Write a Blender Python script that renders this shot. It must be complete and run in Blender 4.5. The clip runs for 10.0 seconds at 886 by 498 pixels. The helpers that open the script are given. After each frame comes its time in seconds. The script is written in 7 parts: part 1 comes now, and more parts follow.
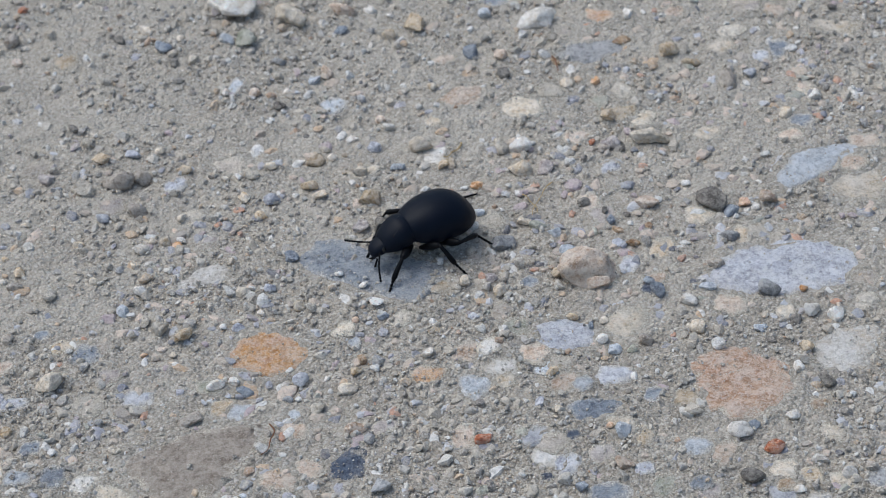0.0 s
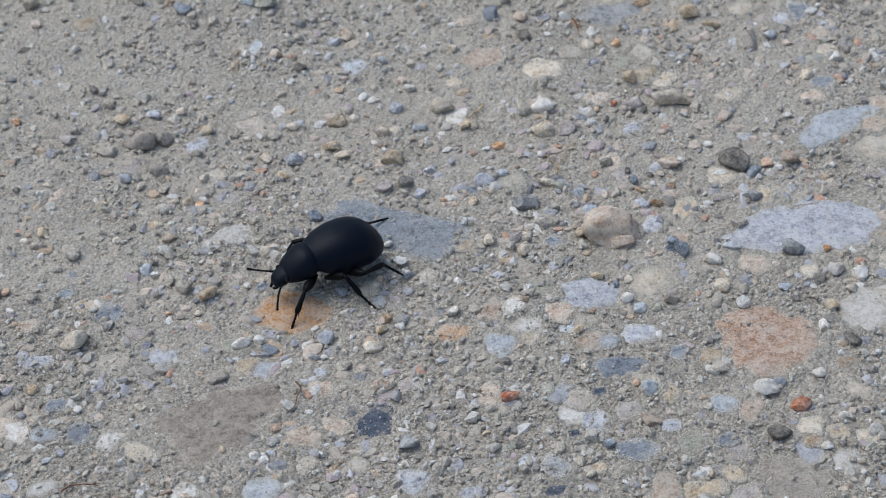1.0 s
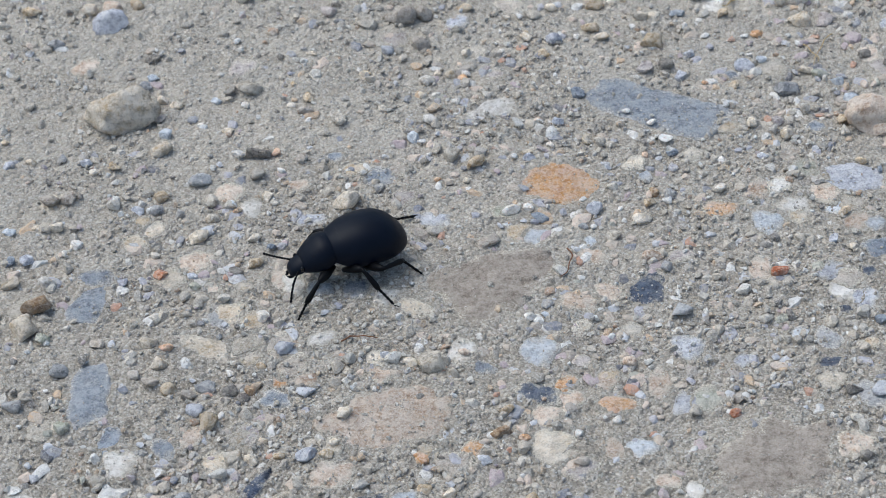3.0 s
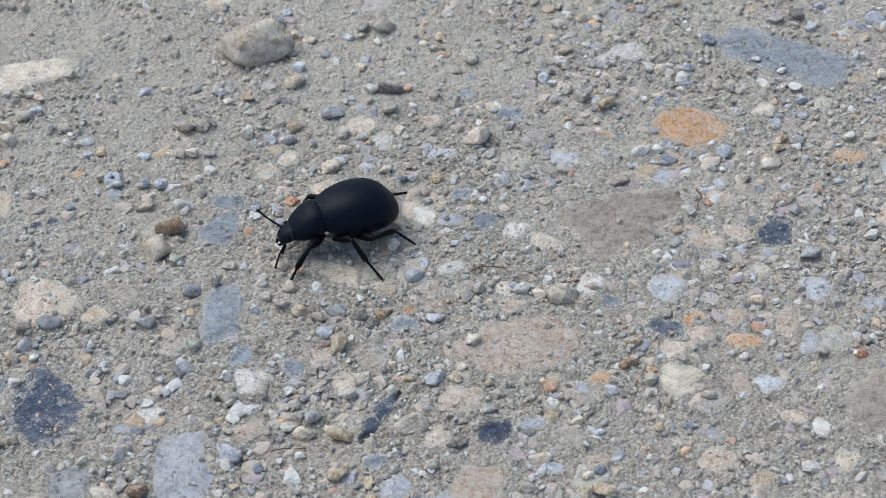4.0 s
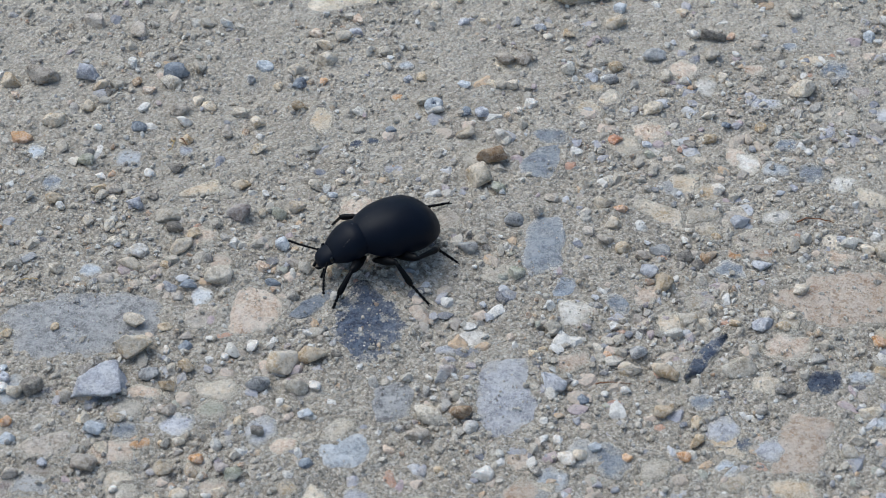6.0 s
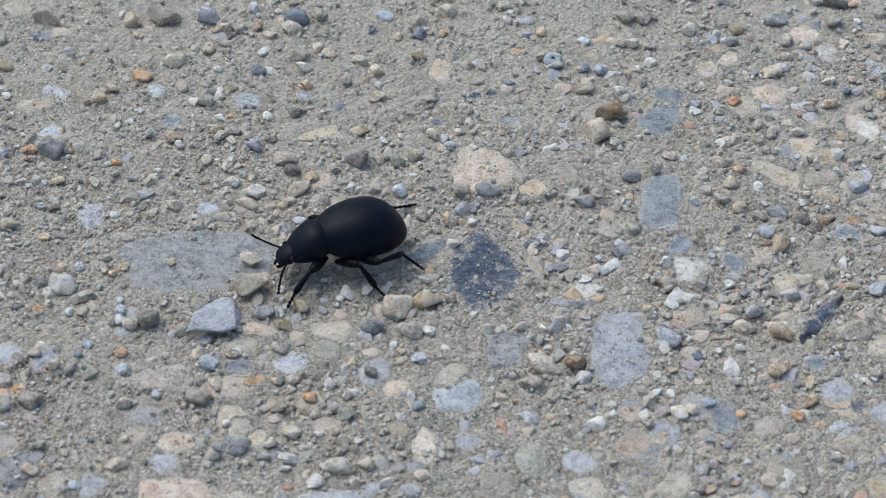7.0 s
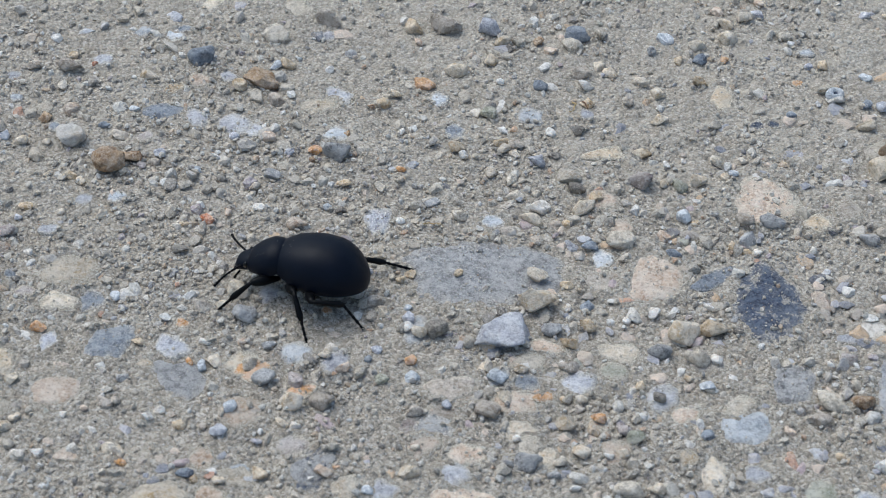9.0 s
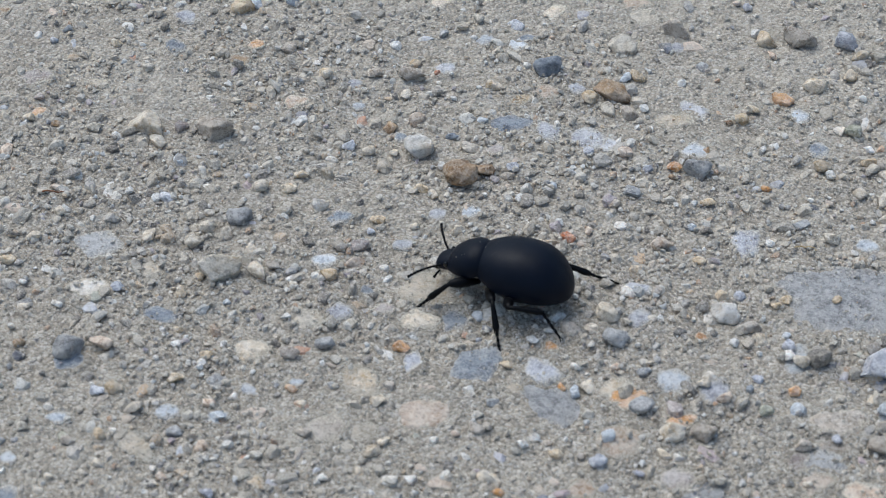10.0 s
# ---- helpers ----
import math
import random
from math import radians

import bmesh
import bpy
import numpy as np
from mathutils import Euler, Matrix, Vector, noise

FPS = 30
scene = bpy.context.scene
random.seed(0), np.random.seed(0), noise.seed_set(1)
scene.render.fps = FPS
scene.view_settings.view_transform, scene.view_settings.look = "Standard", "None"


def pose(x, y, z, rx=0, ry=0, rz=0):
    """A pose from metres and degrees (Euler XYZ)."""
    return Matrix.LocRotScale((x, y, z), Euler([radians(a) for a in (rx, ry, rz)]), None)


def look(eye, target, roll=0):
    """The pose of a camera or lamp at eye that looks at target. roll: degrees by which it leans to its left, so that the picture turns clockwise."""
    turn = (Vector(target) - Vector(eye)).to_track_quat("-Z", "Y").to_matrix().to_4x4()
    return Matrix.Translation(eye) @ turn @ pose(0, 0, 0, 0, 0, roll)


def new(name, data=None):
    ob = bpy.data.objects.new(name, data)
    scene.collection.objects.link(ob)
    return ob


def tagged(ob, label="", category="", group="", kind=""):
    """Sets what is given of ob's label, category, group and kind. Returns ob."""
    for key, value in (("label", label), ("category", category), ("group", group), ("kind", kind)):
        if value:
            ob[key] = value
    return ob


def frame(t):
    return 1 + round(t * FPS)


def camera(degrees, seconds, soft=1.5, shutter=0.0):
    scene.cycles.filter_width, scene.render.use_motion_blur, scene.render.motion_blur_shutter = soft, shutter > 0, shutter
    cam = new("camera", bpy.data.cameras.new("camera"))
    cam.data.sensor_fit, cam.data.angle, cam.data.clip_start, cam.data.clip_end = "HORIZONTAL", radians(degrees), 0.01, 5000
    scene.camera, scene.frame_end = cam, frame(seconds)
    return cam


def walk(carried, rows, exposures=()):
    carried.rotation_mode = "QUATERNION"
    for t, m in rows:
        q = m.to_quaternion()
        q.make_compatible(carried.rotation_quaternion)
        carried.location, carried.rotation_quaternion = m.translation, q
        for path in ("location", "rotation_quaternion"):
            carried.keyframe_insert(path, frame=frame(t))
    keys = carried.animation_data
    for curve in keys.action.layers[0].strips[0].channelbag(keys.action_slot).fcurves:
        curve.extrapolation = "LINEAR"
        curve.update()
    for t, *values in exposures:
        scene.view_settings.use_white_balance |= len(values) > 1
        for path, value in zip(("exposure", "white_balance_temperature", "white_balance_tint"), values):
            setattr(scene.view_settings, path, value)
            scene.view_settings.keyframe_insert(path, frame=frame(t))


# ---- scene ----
MM = 0.001

# camera: held by a walking follower, about 0.33 m from the insect
cam = camera(21.246, 10.0, soft=0.9)
cam.data.dof.use_dof = True
cam.data.dof.focus_distance, cam.data.dof.aperture_fstop = 0.344, 60.0
PATH = [
    (0.0, pose(0.07497, -0.20751, 0.24922, 48.524, 2.885, -9.126)),
    (0.5, pose(0.07666, -0.20826, 0.24918, 48.216, 3.144, -9.155)),
    (1.0, pose(0.06841, -0.20920, 0.24670, 48.132, 2.576, -9.333)),
    (1.5, pose(0.05869, -0.21067, 0.24223, 47.932, 2.438, -8.752)),
    (2.0, pose(0.05244, -0.21358, 0.24283, 47.714, 2.529, -7.601)),
    (2.5, pose(0.04417, -0.21587, 0.23890, 47.864, 2.053, -7.176)),
    (3.0, pose(0.03460, -0.21872, 0.24072, 47.446, 1.693, -6.575)),
    (3.2, pose(0.02927, -0.22174, 0.23974, 47.727, 1.436, -6.339)),
    (4.3, pose(0.02268, -0.22759, 0.23435, 47.513, 1.321, -3.130)),
    (4.5, pose(0.01879, -0.22738, 0.23362, 47.454, 0.959, -2.873)),
    (5.0, pose(0.00793, -0.22641, 0.23045, 47.422, 0.566, -1.549)),
    (5.5, pose(0.00000, -0.22816, 0.22815, 47.685, 0.265, -0.239)),
    (5.7, pose(-0.00094, -0.22865, 0.22792, 47.612, 0.343, 0.507)),
    (6.8, pose(-0.00974, -0.23436, 0.22280, 47.633, -0.403, 3.457)),
    (7.0, pose(-0.00971, -0.23446, 0.22257, 47.417, -0.350, 4.177)),
    (7.5, pose(-0.01513, -0.23564, 0.22159, 47.374, -0.752, 5.347)),
    (8.0, pose(-0.02085, -0.23629, 0.22233, 47.144, -1.292, 6.476)),
    (8.5, pose(-0.02904, -0.23729, 0.22462, 47.186, -1.657, 7.423)),
    (9.0, pose(-0.03747, -0.23625, 0.22396, 47.411, -1.841, 8.405)),
    (9.5, pose(-0.06038, -0.23235, 0.21876, 47.530, -2.514, 8.616)),
    (10.0, pose(-0.07056, -0.22975, 0.21353, 47.666, -0.551, 11.605)),
]
EXPOSURES = [(0, -0.30, 5840, 6), (1.0, -0.33, 5840, 6), (1.5, -0.36, 5840, 6), (2.0, -0.20, 5830, 5.5), (2.5, -0.11, 5820, 5), (3.2, -0.11, 5820, 5), (4.5, -0.15, 5820, 4.0), (7, -0.19, 5830, 4.0), (8.5, -0.17, 5840, 4), (10, -0.13, 5850, 4.5)]
walk(cam, PATH, EXPOSURES)

# world: bright overcast sky, a wide weak sun
world = bpy.data.worlds.new("sky")
scene.world = world
world.use_nodes = True
wn, wl = world.node_tree.nodes, world.node_tree.links
sky = wn.new("ShaderNodeTexSky")
sky.sky_type = "NISHITA"
sky.sun_disc = False
sky.sun_elevation, sky.sun_rotation = radians(62), radians(-56)
sky.dust_density = 4.0
sky.air_density = 1.2
wn["Background"].inputs["Strength"].default_value = 0.15
wl.new(sky.outputs["Color"], wn["Background"].inputs["Color"])
sun = new("sun", bpy.data.lights.new("sun", "SUN"))
sun.data.energy, sun.data.angle, sun.data.color = 1.5, radians(50), (1.0, 0.97, 0.93)
sun.matrix_world = look((-0.75, 0.5, 1.7), (0, 0, 0))


# ---- materials ----
class Nodes:
    """A small wrapper that makes and links shader nodes."""

    def __init__(self, name):
        self.mat = bpy.data.materials.new(name)
        self.mat.use_nodes = True
        self.tree = self.mat.node_tree
        self.bsdf = self.tree.nodes["Principled BSDF"]

    def add(self, kind, **values):
        node = self.tree.nodes.new("ShaderNode" + kind)
        for key, value in values.items():
            node.inputs[key].default_value = value
        return node

    def link(self, a, b):
        self.tree.links.new(a, b)

    def place(self):
        return self.add("TexCoord").outputs["Object"]

    def noise(self, size, detail=4.0, rough=0.6, at=None):
        """Noise whose blotches are about size millimetres wide; gives 0 to 1."""
        n = self.add("TexNoise", Scale=1000.0 / size, Detail=detail, Roughness=rough)
        self.link(at or self.place(), n.inputs["Vector"])
        return n.outputs["Fac"]

    def cells(self, size, feature="F1"):
        n = self.add("TexVoronoi", Scale=1000.0 / size)
        n.feature = feature
        self.link(self.place(), n.inputs["Vector"])
        return n

    def ramp(self, fac, stops, step=False):
        n = self.add("ValToRGB")
        cr = n.color_ramp
        cr.interpolation = "CONSTANT" if step else "LINEAR"
        while len(cr.elements) < len(stops):
            cr.elements.new(0.5)
        for e, (p, c) in zip(cr.elements, stops):
            e.position, e.color = p, (*c, 1)
        self.link(fac, n.inputs["Fac"])
        return n.outputs["Color"]

    def span(self, fac, a, b, lo, hi):
        n = self.add("MapRange")
        for i, v in enumerate((a, b, lo, hi)):
            n.inputs[i + 1].default_value = v
        self.link(fac, n.inputs[0])
        return n.outputs[0]

    def mix(self, fac, a, b, mode="MIX"):
        n = self.tree.nodes.new("ShaderNodeMix")
        n.data_type, n.blend_type = "RGBA", mode
        for i, v in ((0, fac), (6, a), (7, b)):
            if isinstance(v, (int, float)):
                n.inputs[i].default_value = v
            elif isinstance(v, tuple):
                n.inputs[i].default_value = (*v, 1)
            else:
                self.link(v, n.inputs[i])
        return n.outputs[2]

    def bump(self, height, depth, strength=1.0, after=None):
        n = self.add("Bump", Distance=depth * MM, Strength=strength)
        self.link(height, n.inputs["Height"])
        if after:
            self.link(after, n.inputs["Normal"])
        return n.outputs["Normal"]

    def done(self, color=None, rough=0.8, normal=None, specular=0.35):
        b = self.bsdf
        if color is not None:
            if isinstance(color, tuple):
                b.inputs["Base Color"].default_value = (*color, 1)
            else:
                self.link(color, b.inputs["Base Color"])
        if isinstance(rough, float):
            b.inputs["Roughness"].default_value = rough
        else:
            self.link(rough, b.inputs["Roughness"])
        b.inputs["Specular IOR Level"].default_value = specular
        if normal:
            self.link(normal, b.inputs["Normal"])
        return self.mat


def earth_material():
    m = Nodes("packed_sandy_earth")
    broad = m.ramp(m.noise(30, 5, 0.6), [(0.3, (0.338, 0.288, 0.218)), (0.5, (0.423, 0.373, 0.295)), (0.7, (0.495, 0.449, 0.372))])
    fine = m.ramp(m.noise(1.7, 6, 0.72), [(0.30, (0.211, 0.180, 0.139)), (0.46, (0.401, 0.354, 0.282)), (0.68, (0.590, 0.546, 0.470))])
    base = m.mix(0.55, broad, fine)
    grit, tiny = m.cells(0.62), m.cells(0.27)
    tint = m.ramp(m.noise(7.5, 5, 0.62), [(0.30, (0.315, 0.312, 0.308)), (0.42, (0.405, 0.361, 0.291)), (0.55, (0.419, 0.370, 0.295)), (0.62, (0.562, 0.511, 0.427)), (0.72, (0.482, 0.382, 0.295))])
    color = m.mix(0.6, base, tint)
    for cell, share in ((grit, 0.46), (tiny, 0.40)):
        sep = m.add("SeparateColor")
        m.link(cell.outputs["Color"], sep.inputs[0])
        speck = m.ramp(sep.outputs[0], [(0.0, (0.108, 0.094, 0.077)), (0.16, (0.239, 0.208, 0.167)), (0.5, (0.405, 0.360, 0.291)), (0.8, (0.567, 0.522, 0.445)), (1.0, (0.774, 0.738, 0.675))])
        color = m.mix(share, color, speck)
    # dark flecks in the colour stand for shade in crevices between grains
    color = m.mix(m.span(m.noise(0.5, 5, 0.8), 0.38, 0.47, 0.66, 0.0), color, (0.122, 0.102, 0.083))
    # brightness of the far ground put into the colour: paler towards +y, patchy
    spot = m.add("SeparateXYZ")
    m.link(m.place(), spot.inputs[0])
    # dry: only the weight of this painted brightening
    dry = m.add("Math")
    m.link(m.span(spot.outputs[1], -0.01, 0.09, -0.03, 0.30), dry.inputs[0])
    m.link(m.span(m.noise(16, 5, 0.6), 0.35, 0.65, -0.12, 0.18), dry.inputs[1])
    dry.use_clamp = True
    color = m.mix(dry.outputs[0], color, (0.594, 0.540, 0.453))
    h1 = m.bump(m.noise(1.8, 6, 0.75), 0.5, 0.9)
    h2 = m.bump(grit.outputs["Distance"], -0.32, 1.0, h1)
    return m.done(color, 0.95, m.bump(tiny.outputs["Distance"], -0.08, 0.7, h2), 0.2)


GRAIN_STOPS = [
    (0.00, (0.13, 0.12, 0.12)), (0.03, (0.25, 0.23, 0.215)), (0.08, (0.36, 0.33, 0.285)), (0.18, (0.46, 0.415, 0.35)),
    (0.32, (0.53, 0.46, 0.37)), (0.44, (0.61, 0.54, 0.44)), (0.58, (0.51, 0.48, 0.445)), (0.64, (0.36, 0.365, 0.385)),
    (0.67, (0.68, 0.63, 0.55)), (0.77, (0.77, 0.74, 0.68)), (0.87, (0.87, 0.86, 0.83)), (0.945, (0.58, 0.43, 0.285)),
    (0.972, (0.50, 0.31, 0.19)), (0.985, (0.45, 0.385, 0.42))]


def grain_material(name, contrast=1.0):
    """Loose grit: each grain has its own stone colour, dusted with earth."""
    m = Nodes(name)
    rnd = m.add("NewGeometry").outputs["Random Per Island"]
    own = m.ramp(rnd, GRAIN_STOPS, step=True)
    dust = m.mix(m.span(m.noise(0.8, 4, 0.75), 0.38, 0.62, 0.08, 0.68), own, (0.47, 0.42, 0.34))
    vein = m.mix(m.span(m.noise(0.28, 4, 0.75), 0.48, 0.62, 0.0, 0.6), dust, (0.70, 0.66, 0.59))
    pits = m.mix(m.span(m.noise(0.22, 3, 0.75), 0.35, 0.45, 0.6, 0.0), vein, (0.13, 0.105, 0.08))
    return m.done(pits, 0.88, m.bump(m.noise(0.32, 5, 0.75), 0.16, 1.0), 0.2)


STONES = {
    "grey": ((0.52, 0.48, 0.41), (0.66, 0.625, 0.56), (0.29, 0.265, 0.225)),
    "pale": ((0.66, 0.59, 0.48), (0.77, 0.715, 0.63), (0.40, 0.35, 0.28)),
    "white": ((0.74, 0.73, 0.70), (0.85, 0.84, 0.82), (0.52, 0.49, 0.44)),
    "blue": ((0.165, 0.205, 0.265), (0.31, 0.35, 0.40), (0.085, 0.11, 0.155)),
    "slate": ((0.036, 0.052, 0.092), (0.105, 0.13, 0.175), (0.015, 0.024, 0.05)),
    "dark": ((0.145, 0.135, 0.13), (0.29, 0.275, 0.25), (0.06, 0.056, 0.052)),
    "tan": ((0.54, 0.43, 0.295), (0.66, 0.58, 0.46), (0.34, 0.25, 0.155)),
    "orange": ((0.60, 0.35, 0.17), (0.68, 0.51, 0.37), (0.40, 0.21, 0.10)),
    "red": ((0.46, 0.17, 0.10), (0.54, 0.32, 0.22), (0.25, 0.085, 0.05)),
    "brown": ((0.34, 0.235, 0.145), (0.48, 0.37, 0.26), (0.18, 0.11, 0.065)),
    "taupe": ((0.405, 0.365, 0.32), (0.53, 0.49, 0.44), (0.24, 0.205, 0.17)),
    "drab": ((0.27, 0.24, 0.21), (0.38, 0.345, 0.31), (0.17, 0.145, 0.12)),
    "rust": ((0.42, 0.27, 0.19), (0.56, 0.45, 0.37), (0.26, 0.155, 0.10)),
    "mauve": ((0.38, 0.34, 0.335), (0.51, 0.475, 0.465), (0.23, 0.195, 0.195)),
    "green": ((0.345, 0.36, 0.295), (0.48, 0.485, 0.42), (0.20, 0.21, 0.165)),
    "ash": ((0.315, 0.325, 0.34), (0.48, 0.485, 0.49), (0.17, 0.17, 0.18)),
    "sky": ((0.47, 0.51, 0.55), (0.64, 0.67, 0.70), (0.29, 0.325, 0.365)),
    "pink": ((0.56, 0.45, 0.36), (0.71, 0.635, 0.555), (0.37, 0.26, 0.19)),
    "lilac": ((0.42, 0.42, 0.475), (0.63, 0.63, 0.66), (0.25, 0.25, 0.31)),
}


def stone_material(name, colors, dusty=0.45, streak=0.0, stain=None):
    m = Nodes(name + "_stone")
    mid, light, dark = (tuple(v * f for v, f in zip(c, (1.04, 1.0, 0.95))) for c in colors) if name not in ("slate", "blue", "sky", "lilac") else colors
    rnd = m.add("ObjectInfo").outputs["Random"]
    shift = m.add("VectorMath")
    shift.operation = "ADD"
    comb = m.add("CombineXYZ")
    for i in range(3):
        m.link(rnd, comb.inputs[i])
    m.link(m.place(), shift.inputs[0])
    m.link(comb.outputs[0], shift.inputs[1])
    at = shift.outputs[0]
    if streak:
        stretch = m.add("Mapping")
        stretch.inputs["Scale"].default_value = (0.3, 1.5, 1.0)
        m.link(at, stretch.inputs["Vector"])
        big = m.noise(2.6, 6, 0.7, stretch.outputs[0])
    else:
        big = m.noise(2.4, 6, 0.66, at)
    body = m.ramp(big, [(0.41, dark), (0.465, mid), (0.52, mid), (0.585, light)])
    if stain:
        body = m.mix(m.span(m.noise(4.5, 5, 0.65, at), 0.50, 0.60, 0.0, 0.8), body, stain)
    body = m.mix(m.span(m.noise(0.95, 5, 0.7, at), 0.46, 0.58, 0.0, 0.65), body, light)
    body = m.mix(m.span(m.noise(1.15, 5, 0.7, at), 0.40, 0.50, 0.7, 0.0), body, dark)
    bright = m.mix({"slate": 0.06, "blue": 0.08, "drab": 0.05, "dark": 0.1, "ash": 0.15}.get(name.split("_")[-1], 0.35), light, (0.78, 0.76, 0.73))
    ridge = m.add("Math")
    ridge.operation = "SUBTRACT"
    ridge.inputs[1].default_value = 0.5
    m.link(m.noise(2.1, 5, 0.6, at), ridge.inputs[0])
    width = m.add("Math")
    width.operation = "ABSOLUTE"
    m.link(ridge.outputs[0], width.inputs[0])
    body = m.mix(m.span(width.outputs[0], 0.004, 0.03, 0.55, 0.0), body, bright)
    body = m.mix(m.span(m.noise(3.4, 5, 0.7, at), 0.50, 0.66, 0.0, 0.45 if name in ("slate", "dark") else 0.7), body, bright)
    speck = m.mix(m.span(m.noise(0.38, 4, 0.75, at), 0.53, 0.64, 0.0, 0.75), body, bright)
    pit = m.mix(m.span(m.noise(0.5, 4, 0.7, at), 0.35, 0.46, 0.45, 0.0), speck, m.mix(0.5, dark, (0.07, 0.06, 0.05)))
    sandy = m.ramp(m.noise(0.24, 3, 0.7), [(0.34, (0.21, 0.18, 0.145)), (0.48, (0.46, 0.415, 0.34)), (0.66, (0.69, 0.65, 0.57))])
    rim = m.add("Attribute")
    rim.attribute_name = "rim"
    cover = m.add("Math")
    m.link(m.noise(1.9, 6, 0.75), cover.inputs[0])
    m.link(rim.outputs["Fac"], cover.inputs[1])
    dust = m.mix(m.span(cover.outputs[0], 0.46, 0.70, 0.03, dusty), pit, sandy)
    dust = m.mix(m.span(cover.outputs[0], 0.64, 0.82, 0.0, 1.0), dust, sandy)
    if name == "slate":  # earth trodden into its hollows
        dust = m.mix(m.span(m.noise(2.6, 6, 0.72, at), 0.555, 0.60, 0.0, 0.55), dust, sandy)
    tone = m.add("HueSaturation")
    m.link(dust, tone.inputs["Color"])
    m.link(m.span(rnd, 0, 1, 0.96, 1.32), tone.inputs["Value"])
    tone.inputs["Saturation"].default_value = 0.72 if name.split("_")[-1] in ("blue", "sky", "lilac", "ash") else 1.12
    n = m.bump(m.noise(0.9, 6, 0.75, at), 0.5, 1.0)
    return m.done(tone.outputs[0], 0.78, m.bump(m.noise(0.25, 4, 0.75, at), 0.13, 1.0, n), 0.22)


def shell_material(name, color, rough, pits):
    m = Nodes(name)
    c = m.mix(m.span(m.noise(2.2, 4, 0.6), 0.35, 0.7, 0.0, 0.5), color, tuple(v * 1.5 for v in color))
    c = m.mix(m.span(m.noise(0.25, 3, 0.7), 0.68, 0.82, 0.0, 0.08), c, (0.20, 0.18, 0.15))
    n = m.bump(m.cells(0.24).outputs["Distance"], 0.02, pits)
    return m.done(c, m.span(m.noise(1.2, 4), 0.3, 0.7, rough - 0.05, rough + 0.08), m.bump(m.noise(0.6, 4), 0.05, 0.35, n), 0.115)


CHIP_STOPS = [
    (0.00, (0.113, 0.119, 0.147)), (0.03, (0.226, 0.237, 0.282)), (0.08, (0.362, 0.367, 0.407)), (0.16, (0.486, 0.475, 0.520)), (0.25, (0.633, 0.633, 0.655)),
    (0.33, (0.847, 0.814, 0.757)), (0.45, (0.588, 0.486, 0.384)), (0.58, (0.712, 0.576, 0.463)), (0.71, (0.475, 0.412, 0.350)), (0.80, (0.633, 0.452, 0.288)),
    (0.86, (0.520, 0.412, 0.418)), (0.93, (0.407, 0.407, 0.339)), (0.96, (0.588, 0.328, 0.215))]


def mosaic_material():
    """Small set stones: each its own colour, mottled, partly under dust."""
    m = Nodes("set_stone_mix")
    own = m.ramp(m.add("NewGeometry").outputs["Random Per Island"], CHIP_STOPS, step=True)
    light = m.mix(0.45, own, (0.66, 0.64, 0.60))
    c = m.mix(m.span(m.noise(0.5, 5, 0.75), 0.44, 0.66, 0.0, 0.75), own, light)
    c = m.mix(m.span(m.noise(0.6, 5, 0.75), 0.34, 0.48, 0.7, 0.0), c, m.mix(0.6, own, (0.10, 0.09, 0.085)))
    c = m.mix(m.span(m.noise(1.4, 6, 0.75), 0.44, 0.62, 0.06, 0.6), c, m.ramp(m.noise(0.24, 3, 0.7), [(0.34, (0.21, 0.18, 0.145)), (0.48, (0.46, 0.415, 0.34)), (0.66, (0.69, 0.65, 0.57))]))
    return m.done(c, 0.85, m.bump(m.noise(0.4, 6, 0.75), 0.2, 1.0), 0.2)


MOSAIC = mosaic_material()
EARTH = earth_material()
GRIT = grain_material("loose_grit")
STAINS = {"pale": (0.50, 0.36, 0.20), "white": (0.60, 0.50, 0.38), "pink": (0.64, 0.54, 0.45), "lilac": (0.64, 0.62, 0.59), "orange": (0.62, 0.44, 0.36),
          "taupe": (0.36, 0.315, 0.28), "sky": (0.70, 0.69, 0.66), "grey": (0.36, 0.28, 0.19)}
CLEAN = {"slate": 0.18, "blue": 0.28, "orange": 0.2, "red": 0.2, "white": 0.3, "dark": 0.3, "sky": 0.25, "drab": 0.15, "rust": 0.2, "lilac": 0.22, "ash": 0.24, "pink": 0.26, "taupe": 0.3}
STONE = {k: stone_material(k, v, CLEAN.get(k, 0.42), stain=STAINS.get(k)) for k, v in STONES.items()}
STREAKED = {k: stone_material("streaked_" + k, STONES[k], 0.35, 1.0) for k in ("blue", "slate", "taupe", "grey", "sky")}
SHELL = shell_material("satin_black_shell", (0.0034, 0.0056, 0.0115), 0.42, 0.35)
LIMB = shell_material("black_chitin_limb", (0.0026, 0.0029, 0.0038), 0.40, 0.5)
EYE = Nodes("black_eye").done((0.004, 0.004, 0.005), 0.15, None, 0.5)
DUST = Nodes("pale_dust").done((0.50, 0.45, 0.36), 0.9, None, 0.2)


# ---- helpers for meshes ----
def mesh_object(name, verts, faces, material, parent=None, smooth=True, label=""):
    me = bpy.data.meshes.new(name)
    me.from_pydata([tuple(v) for v in verts], [], [tuple(f) for f in faces])
    me.materials.append(material)
    if smooth:
        me.polygons.foreach_set("use_smooth", [True] * len(me.polygons))
    me.update()
    ob = new(name, me)
    if parent:
        ob.parent = parent
    if label:
        tagged(ob, label)
    return ob


